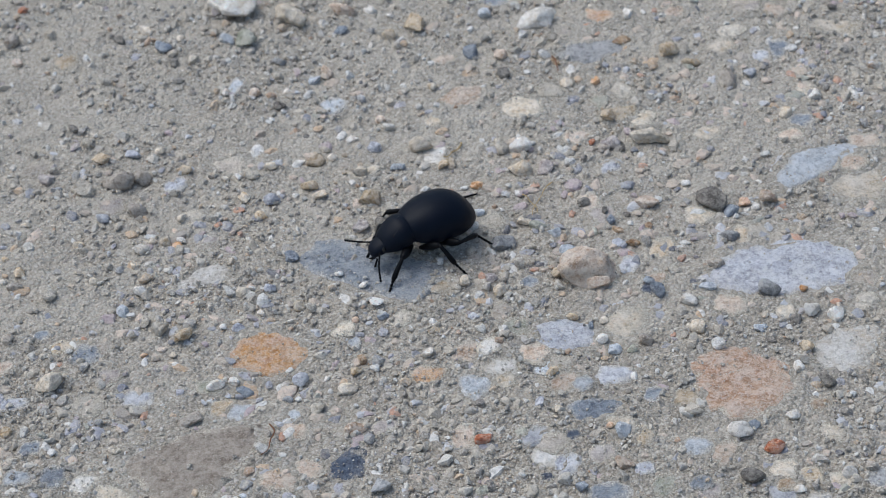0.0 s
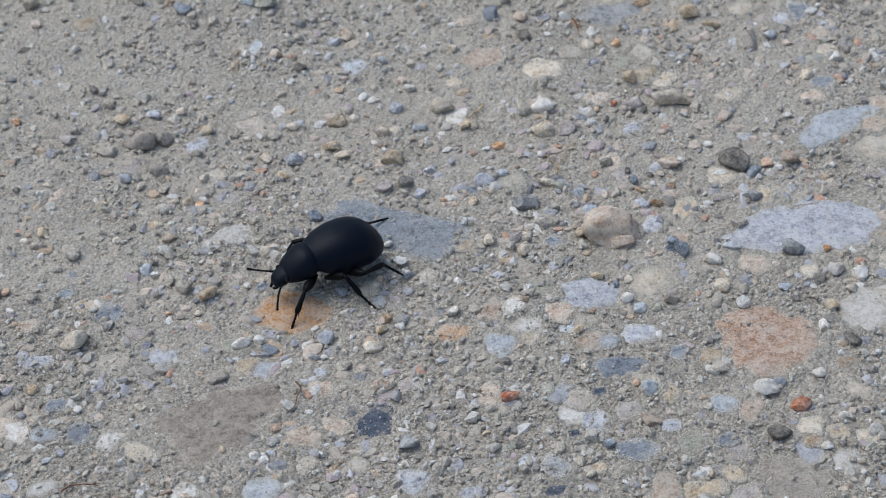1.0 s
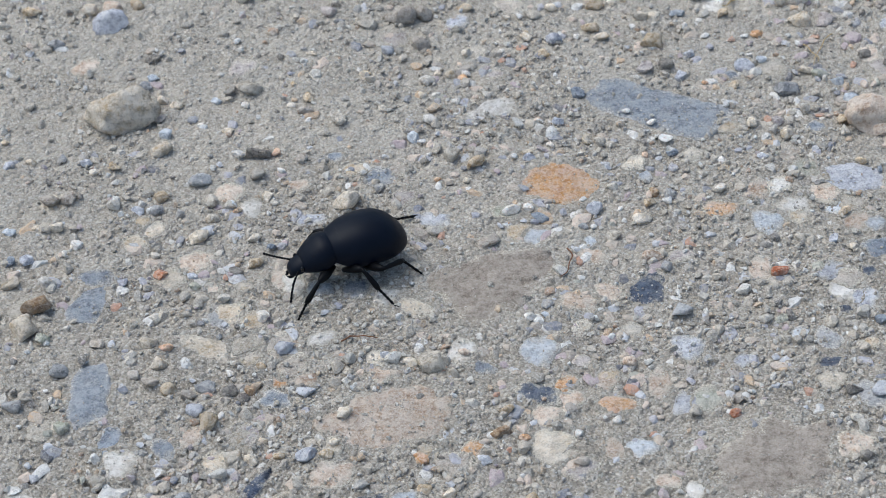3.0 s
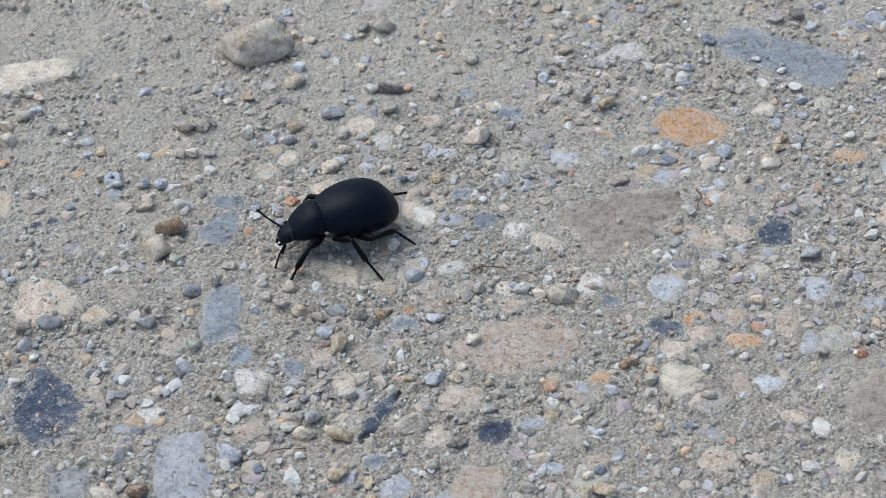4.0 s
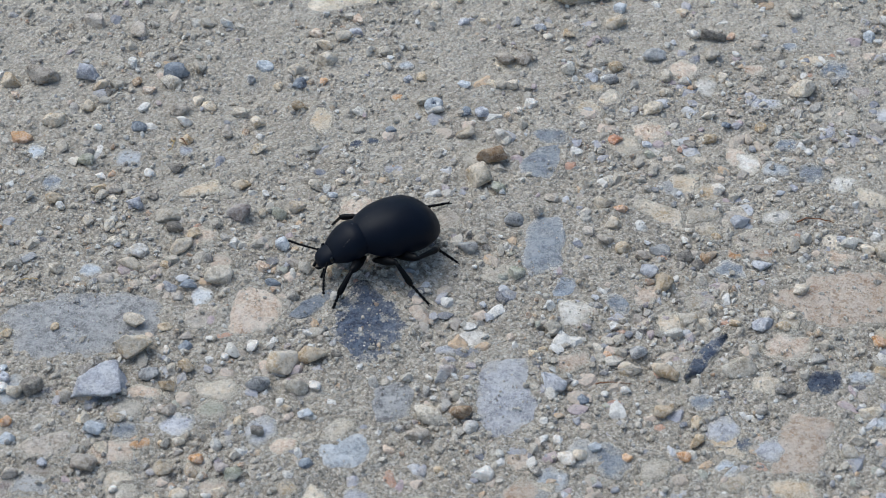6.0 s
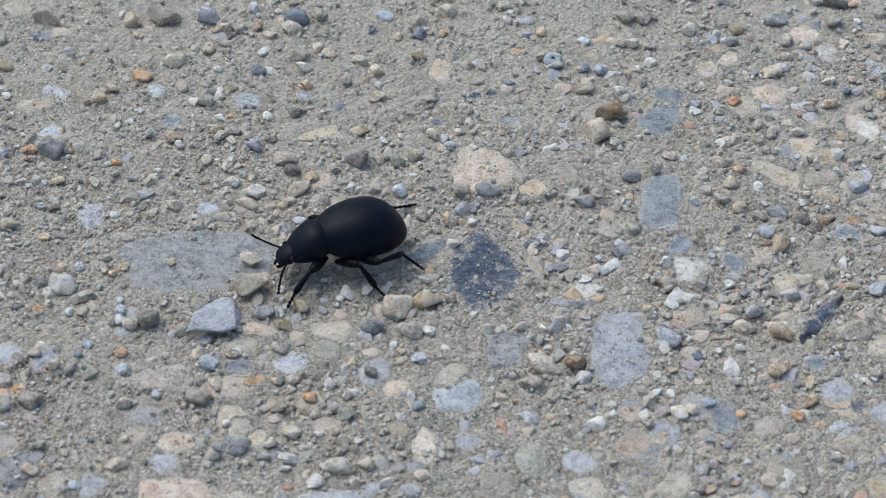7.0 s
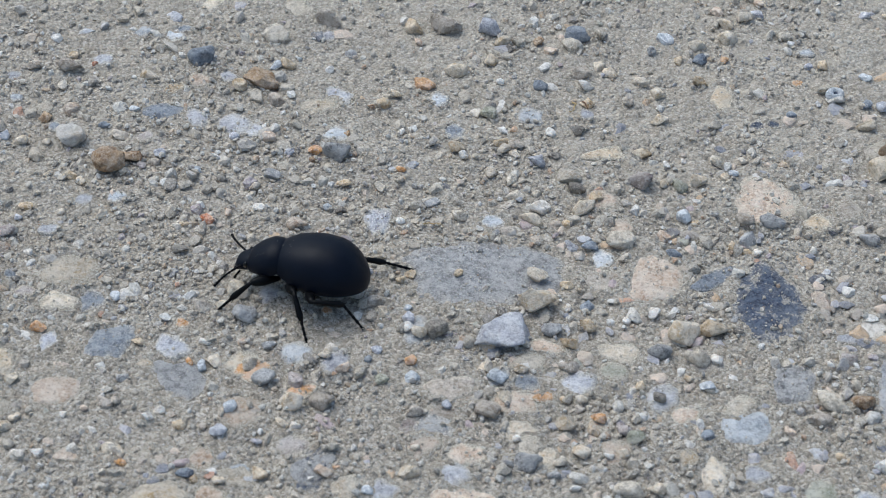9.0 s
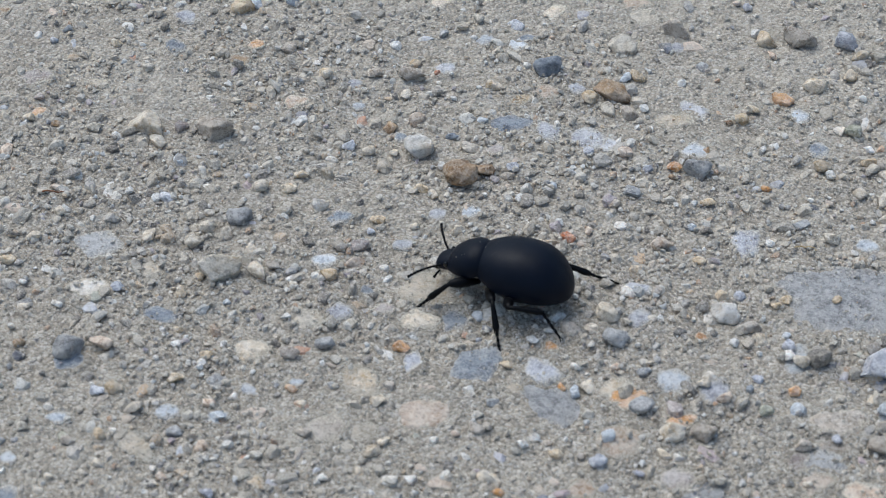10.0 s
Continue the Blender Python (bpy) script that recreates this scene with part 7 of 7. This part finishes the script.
def loft(rings, sides=44, close=True):
    """A skin over rings of (x, middle z, half width, height up, height down, squareness), in millimetres."""
    bm = bmesh.new()
    rows = []
    for x, z, w, up, down, sq in rings:
        row = []
        for k in range(sides):
            a = 2 * math.pi * k / sides
            c, s = math.cos(a), math.sin(a)
            c, s = math.copysign(abs(c) ** sq, c), math.copysign(abs(s) ** sq, s)
            row.append(bm.verts.new((x * MM, w * c * MM, (z + (up if s > 0 else down) * s) * MM)))
        rows.append(row)
    for a, b in zip(rows, rows[1:]):
        for k in range(sides):
            bm.faces.new((a[k], a[(k + 1) % sides], b[(k + 1) % sides], b[k]))
    if close:
        bm.faces.new(rows[0][::-1])
        bm.faces.new(rows[-1])
    bmesh.ops.recalc_face_normals(bm, faces=bm.faces)
    return bm


def smooth_rings(keys, n):
    """Rings between the given ones, along a smooth curve through them."""
    k = np.array(keys, float)
    s = np.linspace(0, len(k) - 1, n)
    out = []
    for v in s:
        i = min(int(v), len(k) - 2)
        p0, p1, p2, p3 = k[max(i - 1, 0)], k[i], k[i + 1], k[min(i + 2, len(k) - 1)]
        u = v - i
        out.append(0.5 * (2 * p1 + (p2 - p0) * u + (2 * p0 - 5 * p1 + 4 * p2 - p3) * u ** 2 + (3 * p1 - p0 - 3 * p2 + p3) * u ** 3))
    return [(r[0], r[1], max(r[2], 0.02), max(r[3], 0.02), max(r[4], 0.02), r[5]) for r in out]


def build_body():
    # wing cases: x, z of the rim, half width, dome height, tuck below the rim, squareness
    e = [(2.95, 4.85, 2.7, 2.35, 0.2, 0.95), (2.7, 4.8, 3.05, 2.55, 0.5, 0.94), (1.7, 4.65, 3.7, 3.25, 1.3, 0.93), (0.2, 4.5, 4.4, 3.9, 1.9, 0.92),
         (-1.8, 4.4, 4.8, 4.33, 2.1, 0.92), (-3.8, 4.3, 4.85, 4.38, 2.15, 0.92), (-5.6, 4.18, 4.62, 4.1, 2.1, 0.93), (-7.1, 4.0, 3.95, 3.42, 1.9, 0.94),
         (-8.2, 3.75, 3.05, 2.5, 1.6, 0.96), (-8.9, 3.5, 2.15, 1.7, 1.2, 0.98), (-9.3, 3.3, 1.2, 0.95, 0.7, 1.0), (-9.45, 3.2, 0.15, 0.12, 0.1, 1.0)]
    elytra = loft(smooth_rings(e, 54))
    for v in elytra.verts:  # a faint seam along the back
        x, y, z = (c / MM for c in v.co)
        if z > 4 and -9 < x < 2:
            v.co.z -= 0.03 * MM * math.exp(-(y / 0.22) ** 2)
    part("elytra", elytra, SHELL, beetle, "domed satin black fused wing cases")
    belly = [(5.2, 3.8, 1.2, 0.8, 0.7, 1.0), (2.4, 4.0, 2.0, 0.8, 1.1, 1.0), (1.0, 3.6, 2.8, 1.2, 1.3, 1.0), (-1.5, 3.0, 3.9, 1.4, 1.35, 1.0), (-5.0, 2.95, 3.6, 1.2, 1.15, 1.0),
             (-7.6, 2.95, 2.2, 0.9, 0.7, 1.0), (-8.8, 3.0, 0.6, 0.35, 0.3, 1.0)]
    part("abdomen", loft(smooth_rings(belly, 24), 32), LIMB, beetle)
    p = [(2.3, 4.85, 2.6, 2.2, 0.2, 0.95), (2.55, 4.8, 3.0, 2.52, 0.4, 0.94), (3.2, 4.7, 3.22, 2.82, 0.9, 0.92), (4.2, 4.5, 3.25, 2.95, 1.45, 0.92),
         (5.4, 4.3, 2.95, 2.55, 1.45, 0.94), (6.4, 4.1, 2.45, 2.0, 1.3, 0.96), (7.0, 3.95, 2.05, 1.55, 1.15, 1.0), (7.25, 3.88, 1.8, 1.25, 1.0, 1.0)]
    part("pronotum", loft(smooth_rings(p, 34)), SHELL, beetle, "rounded satin black neck shield")
    h = [(6.1, 4.1, 1.5, 1.1, 1.0, 0.95), (6.8, 3.95, 1.7, 1.2, 1.05, 0.94), (7.6, 3.75, 1.72, 1.15, 1.1, 0.92), (8.4, 3.5, 1.48, 0.98, 1.0, 0.9),
         (8.95, 3.25, 1.15, 0.75, 0.8, 0.9), (9.2, 3.1, 0.7, 0.35, 0.4, 1.0)]
    head = part("head", loft(smooth_rings(h, 26), 36), SHELL, beetle)
    for side in (1, -1):
        bm = bmesh.new()
        bmesh.ops.create_uvsphere(bm, u_segments=16, v_segments=10, radius=0.42 * MM, matrix=pose(7.5 * MM, side * 1.62 * MM, 4.15 * MM) @ Matrix.Diagonal((0.8, 0.6, 1.2, 1)))
        part("eye", bm, EYE, head, "glossy black eye")
        part("mandible", limb([(8.7, side * 0.75, 2.7, 0.30), (9.25, side * 0.55, 2.4, 0.24), (9.5, side * 0.12, 2.25, 0.08)]), LIMB, head)
        part("palp", limb([(8.5, side * 1.0, 2.4, 0.16), (8.95, side * 1.3, 1.8, 0.15), (9.2, side * 1.35, 1.25, 0.2)]), LIMB, head)
    return head


def joined(*parts):
    out = bmesh.new()
    for bm in parts:
        me = bpy.data.meshes.new("piece")
        bm.to_mesh(me)
        bm.free()
        out.from_mesh(me)
        bpy.data.meshes.remove(me)
    return out


head = build_body()


def antenna(side):
    """Eleven beads on a gently curved line, along +x from its root."""
    pieces = []
    for k in range(11):
        x0, l = 0.43 * k, 0.41
        r = 0.175 if k else 0.21
        r = r + 0.035 * max(0, k - 6) / 4
        bend = lambda x: (x, side * 0.045 * x * x, -0.02 * x * x)
        pts = [(x0, 0.12), (x0 + 0.10, r * 0.85), (x0 + 0.27, r), (x0 + l, r * 0.72)]
        pieces.append(limb([(*bend(x), w) for x, w in pts], 10))
    return part("antenna", joined(*pieces), LIMB, head, "beaded black antenna")


ANTENNAE = {s: antenna(s) for s in (1, -1)}


def dust_specks():
    rs = np.random.RandomState(5)
    spots = [(-0.4, 2.5), (-0.2, 2.35), (-4.2, 1.6), (1.6, 0.6), (2.0, 0.2), (3.3, -0.4), (1.2, -0.6), (4.9, 1.9), (5.6, 2.2), (0.9, 1.6)]
    bm = bmesh.new()
    for x, y in spots:
        for _ in range(2):
            u, v = x + rs.normal() * 0.22, y + rs.normal() * 0.16
            w, z0, up = (4.8, 3.7, 5.0) if u < 2.1 else (3.1, 4.5, 3.1)
            if u < 2.1:
                w, up = np.interp(u, [-7.8, -6.4, -4.6, -2.6, -0.6, 1.2, 2.1], [3.15, 4.3, 4.9, 5.0, 4.75, 4.3, 3.9]), np.interp(u, [-7.8, -6.4, -4.6, -2.6, -0.6, 1.2, 2.1], [2.3, 3.85, 4.8, 5.1, 4.9, 4.5, 4.1])
            z = z0 + up * math.sqrt(max(0.02, 1 - (v / w) ** 2))
            bmesh.ops.create_icosphere(bm, subdivisions=1, radius=rs.uniform(0.02, 0.045) * MM, matrix=pose(u * MM, v * MM, z * MM))
    part("dust", bm, DUST, beetle, "pale dust specks")


dust_specks()

# legs: hip, lengths of thigh, shin and foot, the foothold in the middle of a step, and the gait's half; millimetres, the left side
LEGS = {
    "fore": ((2.9, 2.0, 2.95), (4.1, 3.7, 2.8), (7.5, 6.3), 0),
    "mid": ((1.4, 2.6, 2.4), (4.1, 3.8, 3.7), (-0.4, 10.8), 1),
    "hind": ((-1.4, 2.4, 2.1), (5.4, 4.4, 4.2), (-11.1, 5.9), 0),
}


def spines(length, r, n, rs):
    out = []
    for k in range(n):
        x = length * (0.25 + 0.7 * k / n)
        a = rs.uniform(0, 6.28)
        d = Vector((0.35, math.cos(a) * 0.3, math.sin(a) * 0.3))
        p = Vector((x, math.cos(a) * r * 0.8, math.sin(a) * r * 0.8))
        q = p + d * 0.55
        out.append(limb([(*p, 0.05), (*q, 0.012)], 5))
    return out


def leg_parts(kind):
    """Thigh, shin and foot of one leg, each along +x from its joint, knee side up."""
    _, (a, b, c), _, _ = LEGS[kind]
    rs = np.random.RandomState(len(kind))
    fat = {"fore": 0.76, "mid": 0.70, "hind": 0.72}[kind]
    femur = limb([(-0.3, 0, 0, 0.32), (0.2, 0, 0, 0.40), (a * 0.35, 0, 0.08, fat * 0.85), (a * 0.66, 0, 0.10, fat), (a * 0.9, 0, 0.03, fat * 0.72), (a + 0.15, 0, 0, 0.30)], 14)
    tibia = joined(limb([(-0.15, 0, 0, 0.26), (b * 0.15, 0, 0.04, 0.30), (b * 0.5, 0, 0.06, 0.38), (b * 0.85, 0, 0.02, 0.47), (b + 0.1, 0, 0, 0.33)], 12),
                   limb([(b - 0.1, 0.2, -0.1, 0.09), (b + 0.5, 0.35, -0.32, 0.02)], 6), limb([(b - 0.1, -0.2, -0.1, 0.09), (b + 0.5, -0.35, -0.32, 0.02)], 6),
                   *spines(b, 0.3, 10, rs))
    joints = []
    for k in range(5):
        x0, l = c * k / 5, c / 5
        r = 0.23 if k < 4 else 0.17
        joints.append(limb([(x0, 0, 0, 0.15), (x0 + l * 0.45, 0, 0, r * 0.88), (x0 + l * 0.9, 0, -0.03, r), (x0 + l, 0, 0, 0.15)], 9))
    for s in (1, -1):
        joints.append(limb([(c * 0.97, s * 0.06, 0, 0.07), (c + 0.25, s * 0.25, 0.05, 0.05), (c + 0.42, s * 0.3, -0.12, 0.015)], 6))
    return [part("femur", femur, LIMB, beetle), part("tibia", tibia, LIMB, beetle), part("tarsus", joined(*joints), LIMB, beetle)]


LEG_PIECES = {(kind, side): leg_parts(kind) for kind in LEGS for side in (1, -1)}

# the insect's way: seconds, x and y in millimetres, heading in degrees
WAY = [
    (0.0, 104.16, 74.22, 200.6),
    (0.5, 94.09, 68.59, 201.7),
    (1.0, 83.70, 61.77, 199.3),
    (1.5, 73.72, 55.30, 206.1),
    (2.0, 63.85, 49.16, 208.2),
    (2.5, 54.15, 44.77, 201.7),
    (3.0, 42.98, 40.28, 196.6),
    (3.2, 38.25, 38.82, 196.5),
    (4.3, 15.53, 32.20, 196.6),
    (4.5, 11.06, 30.09, 190.3),
    (5.0, 0.23, 25.10, 197.2),
    (5.5, -9.31, 21.48, 203.2),
    (6.8, -35.67, 6.28, 210.3),
    (7.0, -39.82, 3.54, 205.6),
    (7.5, -49.72, -0.86, 198.5),
    (8.0, -60.05, -3.01, 194.3),
    (8.5, -71.55, -4.35, 185.4),
    (9.0, -83.77, -5.65, 176.5),
    (9.5, -95.09, -6.97, 178.5),
    (10.0, -106.13, -6.80, 172.0),
]


def way(t):
    """Place and heading at any time, on a smooth curve through the rows."""
    k = np.array(WAY)
    t = min(max(t, -0.4), 10.4)
    i = int(np.clip(np.searchsorted(k[:, 0], t) - 1, 0, len(k) - 2))
    t0, t1 = k[i, 0], k[i + 1, 0]
    m = []
    for j in (i, i + 1):
        a, b = max(j - 1, 0), min(j + 1, len(k) - 1)
        m.append((k[b, 1:] - k[a, 1:]) / (k[b, 0] - k[a, 0]) * (t1 - t0))
    u = (t - t0) / (t1 - t0)
    if u < 0 or u > 1:
        e = 0 if u < 0 else 1
        return k[i + e, 1:] + m[e] * (u - e)
    return (2 * u ** 3 - 3 * u ** 2 + 1) * k[i, 1:] + (u ** 3 - 2 * u ** 2 + u) * m[0] + (3 * u ** 2 - 2 * u ** 3) * k[i + 1, 1:] + (u ** 3 - u ** 2) * m[1]


def body_pose(t):
    x, y, a = way(t)
    sway = 2 * math.pi * t / 0.5
    return pose(x * MM, y * MM, (0.15 + 0.12 * math.cos(2 * sway)) * MM, 0.8 * math.sin(sway + 0.6), 0.6 * math.cos(2 * sway), a + 1.2 * math.sin(sway))


STEP = 0.5
SPLAY = {"fore": (0.3, 0.12, 0.3), "mid": (0.1, 0.9, 0.0), "hind": (0.85, 0.5, 0.1)}  # which way the knee points: outward, up, forward
SPLAY_RIGHT = {"fore": (0.0, -0.15, 0.8), "mid": (0.0, 0.1, -0.8), "hind": (0.3, 1.0, 0.0)}
LIFT = {0: 0.29, 1: 0.07}
LAND = {0: 0.44, 1: 0.19}
LATE = {("hind", 1): 0.085, ("hind", -1): 0.03, ("fore", -1): -0.07}  # seconds by which a leg steps after its half of the gait


def foot_at(t, kind, side):
    """The foot's tip in the world: it stands still, then swings on to the next foothold."""
    _, _, (nx, ny), half = LEGS[kind]
    if side < 0:
        half = 1 - half
    late = LATE.get((kind, side), 0)
    t -= late

    def hold(n):
        mid = n * STEP + (LAND[half] + LIFT[half] + STEP) / 2
        out = ny if side > 0 else -1.12 * ny if kind == "hind" else -0.9 * ny
        p = body_pose(mid) @ Vector((nx * MM, out * MM, 0))
        return Vector((p.x, p.y, float(height(p.x, p.y)) + 0.25 * MM))

    n = math.floor((t - LAND[half]) / STEP)
    since = t - LAND[half] - n * STEP
    stand = LIFT[half] + STEP - LAND[half]
    if since <= stand:
        return hold(n)
    u = (since - stand) / (STEP - stand)
    v = u * u * (3 - 2 * u)
    return hold(n).lerp(hold(n + 1), v) + Vector((0, 0, 1.7 * MM * math.sin(math.pi * u)))


def aim(at, to, up):
    """A pose at a point whose +x runs to another point and whose +z leans to up."""
    x = (to - at).normalized()
    y = up.cross(x).normalized()
    z = x.cross(y)
    return Matrix.Translation(at) @ Matrix((x, y, z)).transposed().to_4x4()


def leg_pose(t, kind, side):
    (hx, hy, hz), (a, b, c), _, _ = LEGS[kind]
    a, b, c = a * MM, b * MM, c * MM
    tip = body_pose(t).inverted() @ foot_at(t, kind, side)
    hip = Vector((hx * MM, side * hy * MM, hz * MM))
    out = Vector((tip.x - hip.x, tip.y - hip.y, 0))
    flat = out.normalized()
    reach = out.length
    lay = min(0.93, max(0.25, (reach - 3.0 * MM) / (a + b)))  # how flat the foot lies
    toe = (flat + Vector((-0.8, 0, 0))).normalized() if kind == "hind" else flat
    ankle = tip - toe * c * lay + Vector((0, 0, c * math.sqrt(1 - lay * lay) * 0.8))
    d = ankle - hip
    far = min(d.length, (a + b) * 0.985)
    d = d.normalized()
    ankle = hip + d * far
    outward, upward, forward = SPLAY[kind] if side > 0 else SPLAY_RIGHT[kind]
    bend = Vector((forward, side * outward, upward)) + flat * 0.2
    up = (bend - d * bend.dot(d)).normalized()
    along = (a * a - b * b + far * far) / (2 * far)
    knee = hip + d * along + up * math.sqrt(max(a * a - along * along, 0))
    side_up = Vector((0, 0, 1)) + flat * -0.2
    return aim(hip, knee, side_up), aim(knee, ankle, side_up + flat), aim(ankle, tip, side_up)


def motions():
    times = [k / 30 for k in range(0, 301)]
    walk(beetle, [(t, body_pose(t)) for t in times])
    for (kind, side), pieces in LEG_PIECES.items():
        poses = [leg_pose(t, kind, side) for t in times]
        for i, piece in enumerate(pieces):
            walk(piece, [(t, p[i]) for t, p in zip(times, poses)])
    # the right feeler as it lifts and sinks: seconds, turn outward, dip
    feel = np.array([(0, 40, 5), (0.5, 40, 5), (2.0, 32, 0), (2.5, 42, -12), (3.0, 36, 0), (4.5, 50, -28), (5.0, 50, -24), (5.5, 35, -6), (7.0, 40, -8),
                     (7.5, 38, 0), (8.0, 48, -20), (8.5, 60, -26), (9.0, 36, 2), (9.5, 54, -24), (10, 46, -14)], float)
    for side, ob in ANTENNAE.items():
        rows = []
        for k in range(0, 101):
            t = k / 10
            yaw = 34 + 9 * math.sin(2.1 * t + side) + 5 * math.sin(5.3 * t + 2 * side)
            dip = 20 + 8 * math.sin(1.7 * t + 1.5 * side) + 5 * math.sin(4.4 * t)
            dip -= max(0, t - 8) * 8
            if side < 0:
                yaw, dip = np.interp(t, feel[:, 0], feel[:, 1]), np.interp(t, feel[:, 0], feel[:, 2])
            rows.append((t, pose(8.1 * MM, side * 1.45 * MM, 3.8 * MM, 0, float(dip), side * float(yaw))))
        walk(ob, rows)


motions()
